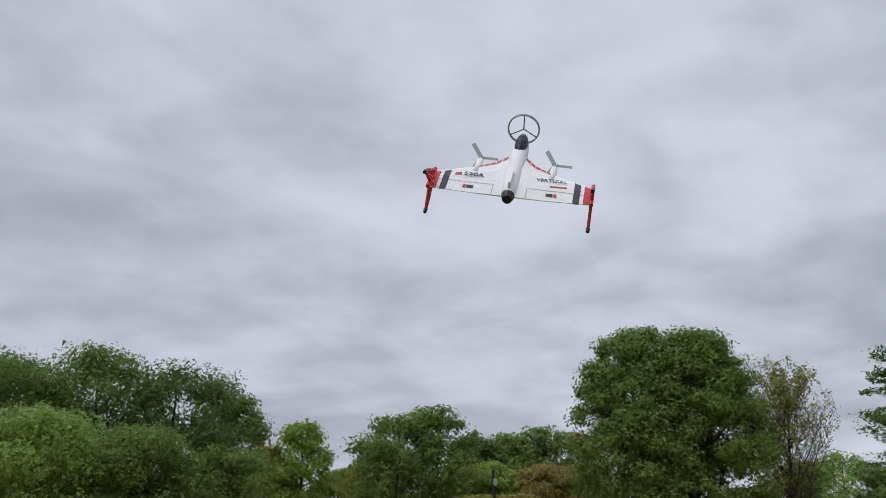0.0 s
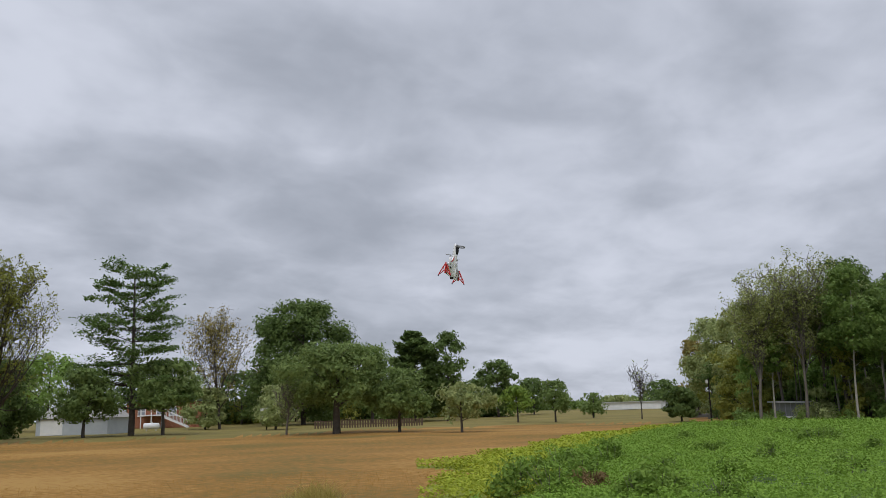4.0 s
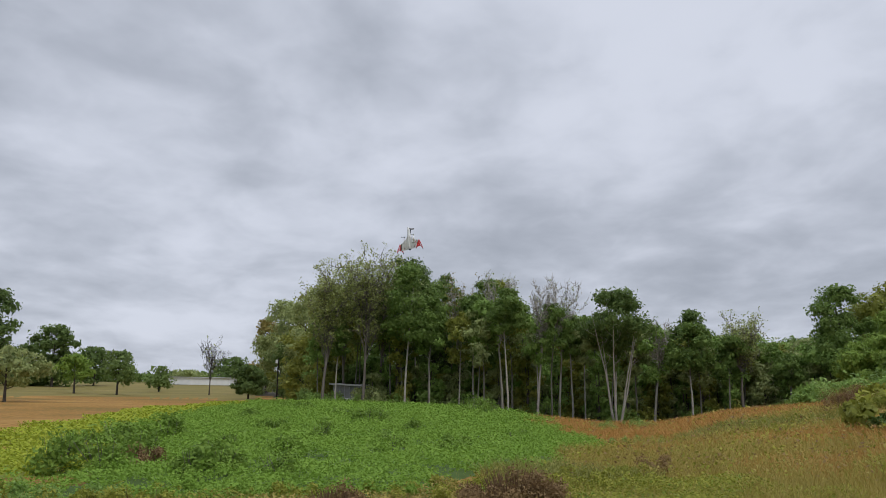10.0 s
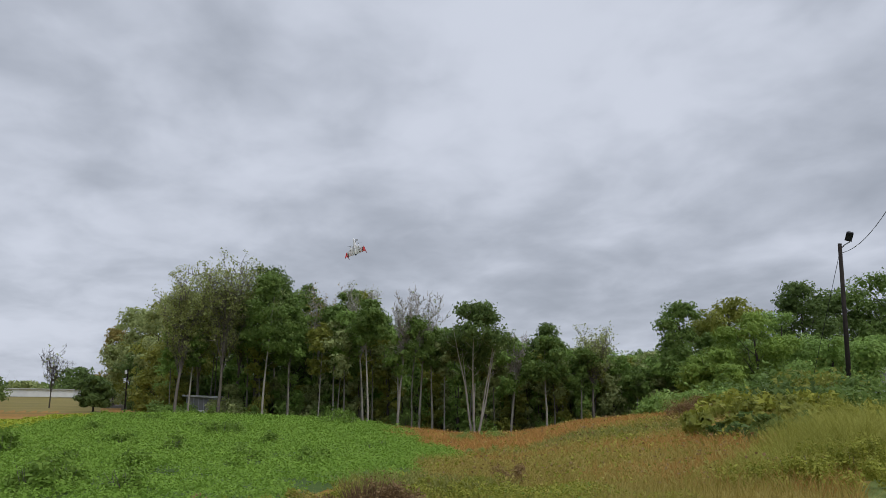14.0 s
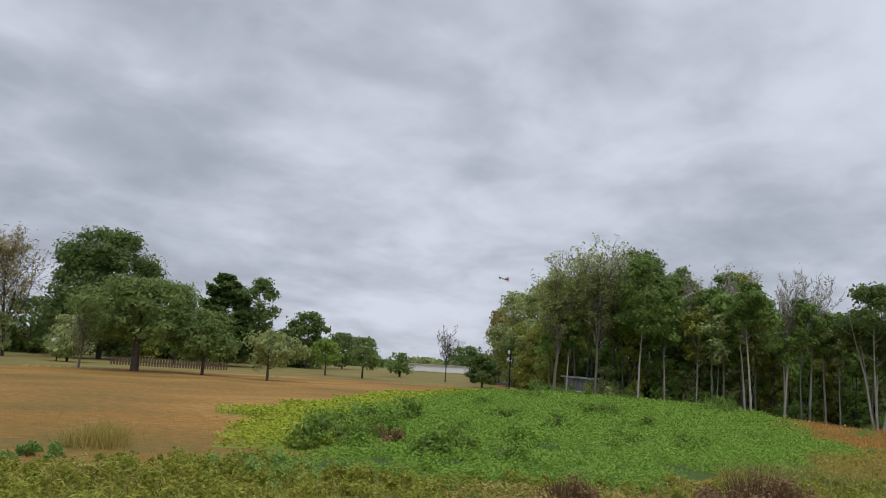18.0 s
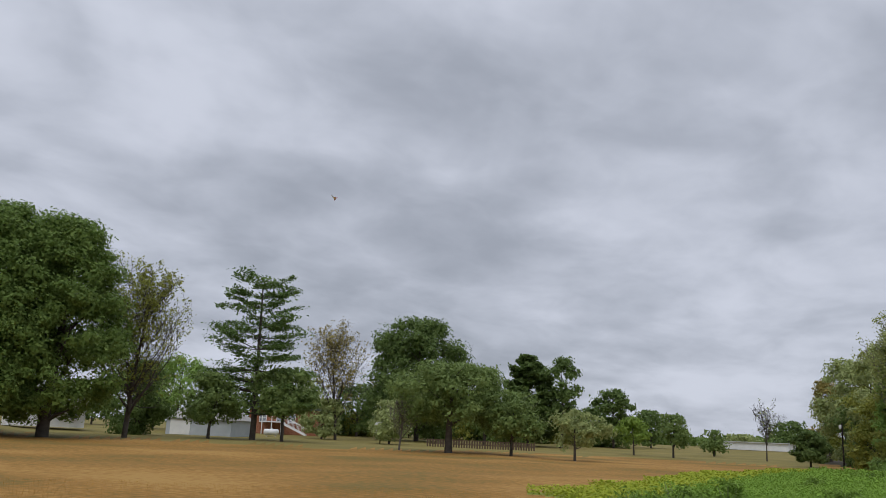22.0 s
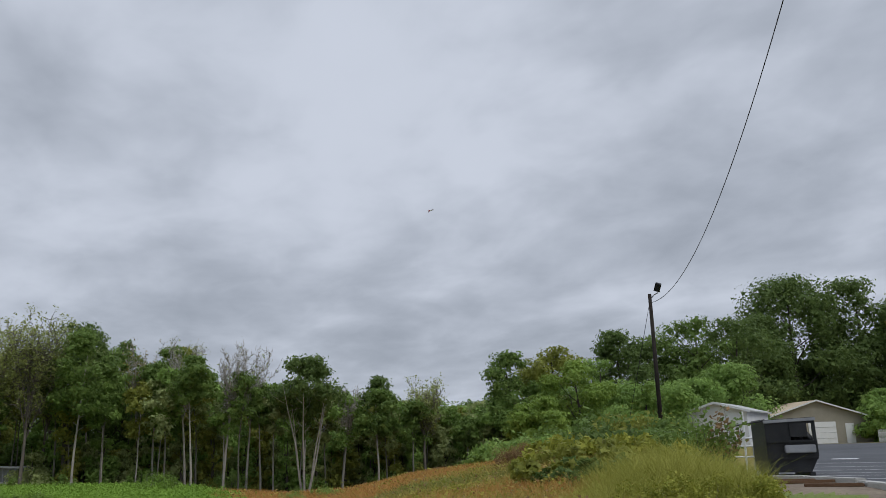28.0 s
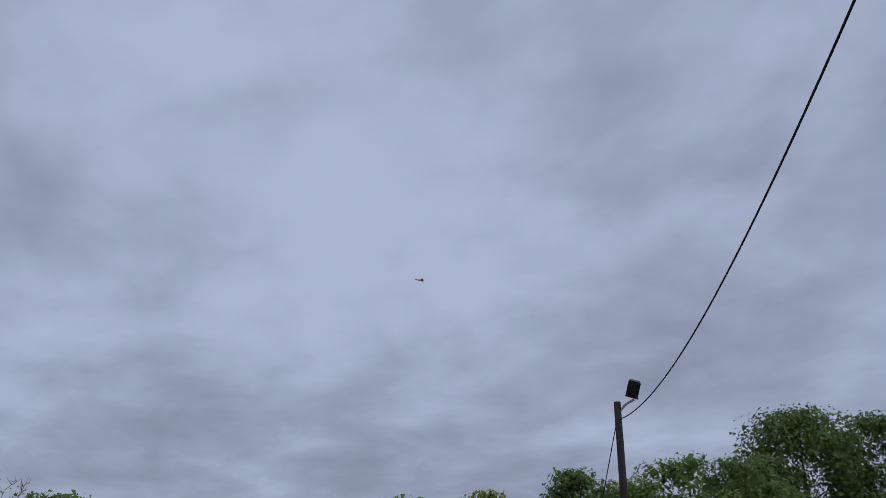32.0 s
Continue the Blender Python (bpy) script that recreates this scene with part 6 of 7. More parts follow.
def clipped_shrub(p, w, h, seed):
    """A clipped evergreen: a lumpy dome of small dense leaves round dark stems."""
    rng = np.random.default_rng(seed)
    ob = thing("clipped_shrub", Matrix.Translation(p), "rounded clipped dark green shrub by the brick wall", "shrub", "shrubs by the brick wall")
    v, f = tubes([bough((0, 0, -0.05), (rng.normal() * 0.3, rng.normal() * 0.3, 1), h * 0.8, 0.03, rng, 0.3, 0.2, 4) for _ in range(5)], 4)
    put("stemwork", as_mesh("stemwork", v, f, M["bark"]), ob)
    g = rng.normal(size=(2600, 3))
    g /= np.linalg.norm(g, axis=1, keepdims=True)
    g[:, 2] = np.abs(g[:, 2])
    q = g * (rng.uniform(0.6, 1.0, (2600, 1)) ** 0.3) * (1 + 0.06 * np.sin(g[:, :1] * 9 + seed) * np.sin(g[:, 1:2] * 8))
    v, f = leaves(q * [w / 2, w / 2, h * 0.86], 0.075, rng, 0.5, 1.4, g)
    put("foliage", as_mesh("foliage", v, f, M["shrub_leaf"]), ob)


B_PL, B_PJ = at(50.45, 68), at(57.1, 58)
B_M = frame_at(Vector((B_PL.x, B_PL.y, 1.46)), (B_PJ - B_PL).to_2d())
for k, (az, w, h) in enumerate([(55.55, 1.25, 0.85), (57.0, 1.3, 0.92), (58.3, 0.95, 0.66), (59.2, 1.0, 0.72), (60.7, 1.5, 0.98), (62.7, 1.4, 0.92), (64.6, 1.4, 0.9)]):
    clipped_shrub(at(az, 39.5 + 0.5 * math.sin(k * 2.0)), w, h, 300 + k)


def iron_fence():
    q = B_M @ Vector((25.3, -3.6, 0))
    ob = thing("iron_fence", frame_at(Vector((q.x, q.y, zland(q.x, q.y))), (B_M.to_3x3() @ Vector((1, 0.1, 0)))), "black iron railing by the brick wall", "railing")
    for z in (0.15, 1.05):
        part("rail", box(4.2, 0.04, 0.04, 2.1, 0, z), M["black_steel"], ob)
    for i in range(22):
        part("bar", rod((0.2 * i, 0, 0), (0.2 * i, 0, 1.2), 0.011, None, 6), M["black_steel"], ob)
    part("post", box(0.07, 0.07, 1.45, 0, 0, 0), M["black_steel"], ob)
    part("newel", rod((0.55, -0.1, 0), (0.55, -0.1, 1.5), 0.07, 0.05), M["white_paint"], ob, "white turned post")


iron_fence()

# ramp and low timber edge beside the wing
q = B_M @ Vector((-1.6, 1.0, 0))
ob = thing("timber_edge", frame_at(Vector((q.x, q.y, zland(q.x, q.y))), (B_M.to_3x3() @ Vector((1, 0, 0)))), "low dark timber planter beside the brick wing", "planter")
part("side", box(2.6, 0.14, 0.45, 0, 0, 0, 0.01), M["pole_wood"], ob)
part("end", box(0.14, 2.0, 0.45, -1.24, 1.0, 0, 0.01), M["pole_wood"], ob)
part("fill", box(2.3, 1.8, 0.40, 0.05, 1.0, 0, 0.02), M["earth"], ob)

# ---------------------------------------------------------------- by the dumpster
def sapling(az, r, h):
    rng = np.random.default_rng(77)
    p = at(az, r)
    ob = thing("sapling", Matrix.Translation(p), "young tree with reddish drying leaves beside the dumpster", "sapling")
    paths, pts = [], []
    for k in range(7):
        a = rng.uniform(0, 6.28)
        b = bough((0.1 * math.cos(a), 0.1 * math.sin(a), 0), (0.28 * math.cos(a), 0.28 * math.sin(a), 1), h * rng.uniform(0.6, 1.0), 0.014, rng, 0.3, 0.3, 7)
        paths.append(b)
        bp = np.array(b)
        for _ in range(60):
            j = rng.uniform(1.5, 7)
            pts.append([np.interp(j, np.arange(8), bp[:, i]) + rng.normal() * 0.10 for i in range(3)])
    v, f = tubes(paths, 4)
    put("stemwork", as_mesh("stemwork", v, f, M["bark"]), ob)
    v, f = leaves(np.array(pts), 0.10, rng)
    n = len(pts) // 3
    put("foliage", as_mesh("foliage", v[:4 * 2 * n], f[:2 * n], M["oak_leaf"]), ob)
    put("dry_foliage", as_mesh("dry_foliage", v[4 * 2 * n:], f[2 * n:] - 4 * 2 * n, M["dry_weed"]), ob, label="reddish dry leaves")


sapling(39.2, 21.5, 2.0)
sapling(38.6, 21.9, 1.5)
for k, (az, r, turn, l) in enumerate([(42.4, 22.0, 126, 1.7), (43.9, 21.6, 118, 1.4), (45.6, 20.6, 140, 1.2), (41.2, 22.4, 80, 1.1)]):
    p = at(az, r)
    ob = put("timber", bpy.data.meshes.new("timber"), None, frame_at(p + Vector((0, 0, 0.0)), ahead(turn, 0)))
    bm = box(l, 0.15, 0.08, 0, 0, -0.01, 0.015)
    bm.to_mesh(ob.data)
    bm.free()
    ob.data.materials.append(M["earth"])
    tagged(ob, "old brown timber lying by the dumpster", "timber", "timbers by the dumpster")

# ---------------------------------------------------------------- yards across the meadow
def white_house():
    a, b = at(-63.2, 98), at(-58.6, 98)
    L = (b - a).to_2d().length
    ob = thing("white_house", frame_at(a, b - a), "white sided house half hidden behind the oaks", "house")
    part("wall", box(L, 8, 2.7, L / 2, 4, 0), M["white_paint"], ob)
    part("roof", prism([(-0.4, 2.7), (L + 0.4, 2.7), (L - 2, 4.4), (2, 4.4)], -0.4, 8.4), M["roof_metal"], ob)
    part("porch_post", box(0.15, 0.15, 2.6, L * 0.8, -1.4, 0), M["white_paint"], ob)
    part("porch_roof", box(3.5, 1.8, 0.14, L * 0.75, -0.8, 2.55), M["roof_metal"], ob)
    for x in (0.2, 0.5, 0.85):
        sash_window(ob, L * x, 0.9, 0.8, 1.2)


white_house()


def gas_tank():
    p = at(-47.1, 112)
    ob = thing("gas_tank", frame_at(p, ahead(-47.1 + 90, 0)), "white horizontal gas tank on two feet", "gas tank")
    bm = rod((-0.8, 0, 0.62), (0.8, 0, 0.62), 0.38, None, 20)
    for x in (-0.8, 0.8):
        bmesh.ops.create_uvsphere(bm, u_segments=16, v_segments=10, radius=0.38, matrix=Matrix.Translation((x, 0, 0.62)) @ Matrix.Diagonal((0.5, 1, 1, 1)))
    part("tank", bm, M["white_paint"], ob, smooth=True)
    part("dome", rod((0, 0, 0.98), (0, 0, 1.14), 0.14), M["white_paint"], ob)
    for x in (-0.55, 0.55):
        part("foot", box(0.14, 0.55, 0.32, x, 0, 0), M["concrete"], ob)


gas_tank()


def parked_car(az, r):
    p = at(az, r)
    ob = thing("car", frame_at(p, ahead(az + 84, 0)), "silver saloon car parked before the brick house", "car")
    prof = [(-2.2, 0.3), (2.2, 0.3), (2.25, 0.65), (2.0, 0.85), (1.2, 0.92), (0.55, 1.38), (-0.8, 1.42), (-1.5, 0.98), (-2.15, 0.9), (-2.25, 0.6)]
    bm = prism(prof, -0.85, 0.85)
    bmesh.ops.bevel(bm, geom=bm.edges[:], offset=0.05, segments=2, affect="EDGES")
    part("body", bm, M["grey_metal"], ob)
    part("window", prism([(1.0, 0.96), (0.5, 1.30), (-0.7, 1.33), (-1.25, 0.98)], -0.865, 0.865), M["glass"], ob)
    for x in (-1.4, 1.4):
        for y in (-0.8, 0.8):
            wh = part("wheel", rod((x, y - 0.1, 0.32), (x, y + 0.1, 0.32), 0.32, None, 20), M["cable"], ob)
            part("rim", rod((x, y - 0.11, 0.32), (x, y + 0.11, 0.32), 0.19, None, 16), M["grey_metal"], wh)


parked_car(-42.3, 146)


def plank_fence(az0, r0, az1, r1, h, label, mat_, step):
    a, b = at(az0, r0), at(az1, r1)
    L = (b - a).to_2d().length
    ob = thing("fence", frame_at(a, b - a), label, "fence")
    for z in (0.35 * h, 0.85 * h):
        part("rail", box(L, 0.05, 0.09, L / 2, 0.05, z), mat_, ob)
    n = int(L / step)
    for i in range(n):
        q = box(step * 0.62, 0.03, h * (1 + 0.05 * math.sin(i * 1.7)), 0, 0, 0)
        part("slat", q, mat_, ob).matrix_basis = pose((i + 0.5) * L / n, 0, -0.05)


M["fence_wood"] = material("fence_wood", [(0.3, (0.075, 0.050, 0.034)), (0.7, (0.14, 0.098, 0.066))], 0.9, 2, 30, 0.3)
plank_fence(-36.8, 98, -29.5, 100, 0.85, "weathered brown plank fence behind the meadow", M["fence_wood"], 0.30)


def yard_sign(az, r):
    p = at(az, r)
    ob = thing("sign_board", frame_at(p, ahead(az + 90, 0)), "white blank board on a post in the yard", "sign")
    part("post", box(0.12, 0.12, 2.2, 0, 0, -0.05), M["pole_wood"], ob)
    part("board", box(0.9, 0.06, 1.3, -0.3, -0.08, 1.2, 0.01), M["white_paint"], ob)


yard_sign(-39.9, 100)


def second_house():
    a, b = at(-42.0, 150), at(-39.2, 150)
    L = (b - a).to_2d().length
    ob = thing("brick_house", frame_at(a, b - a), "red brick house with a white gable window behind the trees", "house")
    part("wall", box(L, 8, 2.3, L / 2, 4, 0), M["brick"], ob)
    part("roof", prism([(-0.4, 2.3), (L + 0.4, 2.3), (L - 1.5, 3.9), (1.5, 3.9)], -0.4, 8.4), M["shingle"], ob)
    for x in (0.25, 0.6):
        sash_window(ob, L * x, 0.7, 1.0, 1.2)


second_house()


M["hut_wood"] = material("hut_wood", [(0.3, (0.17, 0.18, 0.175)), (0.7, (0.27, 0.275, 0.265))], 0.9, 2, 30, 0.3)


def wood_hut():
    a, b = at(-6.9, 63.5), at(-5.0, 62.5)
    L = (b - a).to_2d().length
    ob = thing("hut", frame_at(a, b - a), "weathered grey hut with a white skirting at the wood's edge", "hut")
    part("wall", box(L, 2.2, 1.4, L / 2, 1.1, 0), M["hut_wood"], ob)
    for k in range(6):
        part("board", box(0.05, 0.03, 0.92, L * (k + 0.5) / 6, -0.02, 0.46), M["grey_metal"], ob)
    part("skirting", box(L + 0.06, 0.05, 0.45, L / 2, -0.04, 0.0), M["white_paint"], ob)
    part("roof", prism([(-0.2, 1.4), (L + 0.2, 1.3), (L + 0.2, 1.4), (-0.2, 1.5)], -0.25, 2.4), M["roof_metal"], ob)


wood_hut()
for az, r, w, h in ((-6.9, 61.3, 1.5, 1.15), (-5.35, 60.6, 1.3, 1.0), (-6.15, 60.9, 1.2, 0.5)):
    polar_bush(az, r, w, h, "mid_leaf", "leafy brush before the hut", seed=15, n=900, size=0.12)


def white_gate():
    """A leaning white rail frame behind the dumpster."""
    ob = thing("rail_frame", frame_at(at(40.75, 26.5), at(41.75, 26.5) - at(40.75, 26.5)), "white painted tubular frame beside the dumpster", "frame")
    for x in (0.0, 0.42):
        part("post", rod((x, 0, -0.1), (x + 0.03, 0, 1.75 if x == 0 else 1.0), 0.03), M["white_paint"], ob)
    for z in (0.45, 0.75, 0.98):
        part("rail", rod((-0.5, 0, z), (0.62, 0, z), 0.025), M["white_paint"], ob)


white_gate()


# ---------------------------------------------------------------- the model aircraft
def drone():
    """A tail-sitting model plane, 0.51 m in span: nose along +y, top along +z."""
    ob = thing("model_aircraft", Matrix.Identity(4), "white and red foam model aircraft with two spinning propellers in flight", "model plane")
    half = 0.215
    # the wing's stations: distance from the middle, leading edge, trailing edge, thickness
    SPAN, LEAD, TRAIL, THICK = (0.012, 0.030, 0.055, 0.10, half), (0.098, 0.068, 0.036, 0.006, -0.045), (-0.136, -0.136, -0.136, -0.136, -0.129), (0.036, 0.034, 0.028, 0.021, 0.012)

    def wing_panel(sg):
        bm = bmesh.new()
        rows = []
        for x, yl, yt, t in zip(SPAN, LEAD, TRAIL, THICK):
            ring = []
            for u, s in ((0.0, 0.0), (0.03, 0.6), (0.12, 0.85), (0.4, 1.0), (1.0, 0.10), (1.0, -0.10), (0.4, -0.6), (0.12, -0.5)):
                ring.append(bm.verts.new((sg * x, yl + (yt - yl) * u, s * t / 2)))
            rows.append(ring)
        for a, b in zip(rows, rows[1:]):
            for i in range(8):
                bm.faces.new((a[i], a[(i + 1) % 8], b[(i + 1) % 8], b[i]))
        bm.faces.new(rows[-1])
        bm.faces.new(rows[0][::-1])
        bmesh.ops.recalc_face_normals(bm, faces=bm.faces)
        return part("wing", bm, M["foam_white"], ob, "white foam wing with dark band")

    # fuselage
    bm = bmesh.new()
    prof = [(0.195, 0.004, 0.0), (0.188, 0.011, 0.002), (0.168, 0.018, 0.004), (0.12, 0.023, 0.006), (0.06, 0.026, 0.006), (-0.02, 0.025, 0.004), (-0.08, 0.022, 0.0), (-0.125, 0.019, 0.0), (-0.133, 0.014, 0.0)]
    rings = []
    for y, r, z in prof:
        rings.append([bm.verts.new((math.cos(a) * r, y, z + math.sin(a) * r * 0.95)) for a in np.arange(14) * 2 * math.pi / 14])
    for a, b in zip(rings, rings[1:]):
        for i in range(14):
            bm.faces.new((a[i], b[i], b[(i + 1) % 14], a[(i + 1) % 14]))
    bm.faces.new(rings[0])
    bm.faces.new(rings[-1][::-1])
    bmesh.ops.recalc_face_normals(bm, faces=bm.faces)
    part("fuselage", bm, M["foam_white"], ob, smooth=True)
    bm = bmesh.new()
    bmesh.ops.create_uvsphere(bm, u_segments=16, v_segments=10, radius=1, matrix=Matrix.Translation((0, 0.128, 0.016)) @ Matrix.Diagonal((0.0195, 0.060, 0.026, 1)))
    part("canopy", bm, M["canopy"], ob, "glossy black canopy", True)
    part("tail_camera", rod((0, -0.130, 0.0), (0, -0.150, 0.0), 0.0185, 0.013, 14), M["foam_black"], ob, "black round tail cap")
    part("dorsal_fin", prism([(-0.004, 0.0), (0.004, 0.0), (0.003, 0.036), (-0.003, 0.036)], -0.12, -0.045), M["foam_white"], ob)
    # ring round the nose
    ring = part("nose_ring", bmesh.new(), M["plastic_grey"], ob, "thin grey ring on three spokes")
    bm = bmesh.new()
    n, R_ = 32, 0.045
    vs = []
    for i in range(n):
        a = i * 2 * math.pi / n
        c = Vector((math.cos(a) * R_, 0, math.sin(a) * R_))
        q = []
        for j in range(6):
            b = j * math.pi / 3
            q.append(bm.verts.new(c + Vector((math.cos(a), 0, math.sin(a))) * math.cos(b) * 0.0025 + Vector((0, math.sin(b) * 0.006, 0))))
        vs.append(q)
    for i in range(n):
        for j in range(6):
            bm.faces.new((vs[i][j], vs[(i + 1) % n][j], vs[(i + 1) % n][(j + 1) % 6], vs[i][(j + 1) % 6]))
    for a in (90, 210, 330):
        rod((0, 0, 0), (math.cos(a * DEG) * R_, 0, math.sin(a * DEG) * R_), 0.002, None, 6, bm)
    bmesh.ops.recalc_face_normals(bm, faces=bm.faces)
    bm.to_mesh(ring.data)
    bm.free()
    ring.matrix_basis = Matrix.Translation((0, 0.165, 0.052))
    blades_ = []
    for sg in (-1, 1):
        w = wing_panel(sg)
        # bands, stripes and lettering sit just above and below the skin
        for top in (1, -1):
            def lead(x):
                return float(np.interp(x, SPAN, LEAD))

            def patch(name, q, mat_, par=w, off=0.0012):
                """A thin panel that follows the wing's skin; q holds its four corners."""
                n, bm, grid = 7, bmesh.new(), []
                for i in range(n + 1):
                    for j in range(n + 1):
                        a_, b_ = i / n, j / n
                        x, y = ((q[0][c] * (1 - a_) + q[1][c] * a_) * (1 - b_) + (q[3][c] * (1 - a_) + q[2][c] * a_) * b_ for c in (0, 1))
                        yl, yt = lead(x), float(np.interp(x, SPAN, TRAIL))
                        t = float(np.interp(x, SPAN, THICK)) / 2
                        u = (y - yl) / (yt - yl)
                        z = float(np.interp(u, [0, 0.03, 0.12, 0.4, 1.0], [0, 0.6, 0.85, 1.0, 0.10] if top > 0 else [0, 0.13, 0.5, 0.6, 0.10])) * t
                        grid.append(bm.verts.new((sg * x, y, top * (z + off))))
                for i in range(n):
                    for j in range(n):
                        k = i * (n + 1) + j
                        bm.faces.new((grid[k], grid[k + 1], grid[k + n + 2], grid[k + n + 1]))
                bmesh.ops.recalc_face_normals(bm, faces=bm.faces)
                return part(name, bm, mat_, par)

            patch("band", [(0.170, lead(0.172) - 0.001), (0.187, lead(0.187) - 0.001), (0.187, -0.131), (0.170, -0.132)], M["foam_black"])
            patch("tip_panel", [(0.197, lead(0.197) - 0.001), (0.214, lead(0.214) - 0.001), (0.214, -0.128), (0.197, -0.130)], M["foam_red"])
            for i in range(5 if top > 0 else 0):
                x0, x1, deep = 0.026 + 0.0155 * i, 0.0385 + 0.0155 * i, 0.024 - 0.0035 * i
                patch("stripe", [(x0, lead(x0) - 0.006), (x1, lead(x1) - 0.006), (x1, lead(x1) - 0.005 - deep), (x0, lead(x0) - 0.005 - deep)], M["foam_red"])
            patch("hinge_line", [(0.045, -0.092), (0.195, -0.090), (0.195, -0.0915), (0.045, -0.0935)], M["plastic_grey"])
            patch("hinge_line", [(0.045, -0.092), (0.0465, -0.092), (0.0465, -0.134), (0.045, -0.134)], M["plastic_grey"])
            patch("emblem", [(0.098, -0.105), (0.116, -0.105), (0.116, -0.118), (0.098, -0.118)], M["foam_black"])
            patch("emblem", [(0.118, -0.105), (0.126, -0.105), (0.126, -0.118), (0.118, -0.118)], M["foam_red"], off=0.0022)
            if sg < 0:
                word(w, "520A", 0.026, -0.105, -0.062, top)
                patch("logo_ring", [(0.140, -0.046), (0.156, -0.050), (0.158, -0.064), (0.138, -0.062)], M["foam_red"])
            elif top > 0:
                word(w, "VERTICAL", 0.019, 0.107, -0.050, top)
                patch("logo_bar", [(0.105, -0.070), (0.150, -0.068), (0.150, -0.073), (0.105, -0.075)], M["foam_red"])
        # truss fin that doubles as a landing leg
        fin = bmesh.new()
        xw = sg * (half + 0.004)
        for s in (1, -1):
            for p, q, r in (((xw, -0.034, 0), (xw, -0.132, s * 0.052), 0.0048), ((xw, -0.099, 0), (xw, -0.150, s * 0.059), 0.0048), ((xw, -0.069, s * 0.018), (xw, -0.099, s * 0.013), 0.0035),
                            ((xw, -0.094, s * 0.032), (xw, -0.122, s * 0.027), 0.0035), ((xw, -0.132, s * 0.052), (xw, -0.156, s * 0.060), 0.0042)):
                rod(p, q, r, None, 6, fin)
        rod((xw, -0.029, 0), (xw, -0.129, 0), 0.006, None, 6, fin)
        part("tip_fin", fin, M["foam_red"], ob, "red open truss fin")
        for s in (1, -1):
            part("foot", rod((xw, -0.152, s * 0.059), (xw, -0.163, s * 0.062), 0.006, 0.005, 8), M["foam_black"], ob)
        # motor pod and propeller
        pod = part("motor_pod", rod((sg * 0.105, -0.035, 0), (sg * 0.105, 0.046, 0), 0.012, 0.009, 12), M["foam_white"], ob, smooth=True)
        part("motor", rod((sg * 0.105, 0.046, 0), (sg * 0.105, 0.058, 0), 0.009, 0.008, 12), M["plastic_grey"], pod)
        bm = bmesh.new()
        for k in range(3):
            a = k * 2 * math.pi / 3
            m = Matrix.Rotation(a, 4, "Y") @ Matrix.Translation((0.026, 0, 0)) @ Matrix.Rotation(0.5, 4, "X") @ Matrix.Diagonal((0.046, 0.0012, 0.012, 1))
            bmesh.ops.create_cube(bm, size=1, matrix=m)
        rod((0, -0.004, 0), (0, 0.008, 0), 0.006, 0.003, 10, bm)
        pr = part("propeller", bm, M["smoke_plastic"], ob, "small smoky clear three-bladed propeller")
        pr.location = (sg * 0.105, 0.062, 0)
        blades_.append(pr)
    return ob, blades_


def word(parent, text, size, x, y, top):
    """Raised lettering on the wing."""
    cu = bpy.data.curves.new("lettering", "FONT")
    cu.body, cu.size, cu.extrude, cu.align_x = text, size, 0.0004, "CENTER"
    tmp = bpy.data.objects.new("lettering", cu)
    scene.collection.objects.link(tmp)
    me = bpy.data.meshes.new_from_object(tmp.evaluated_get(bpy.context.evaluated_depsgraph_get()))
    bpy.data.objects.remove(tmp)
    me.materials.clear()
    me.materials.append(M["foam_black"])
    m = pose(x, y - 0.004, 0.0125) if top > 0 else pose(x, y - 0.004, -0.0095, 0, 180, 0)
    put("lettering", me, parent, m)


aircraft, props = drone()

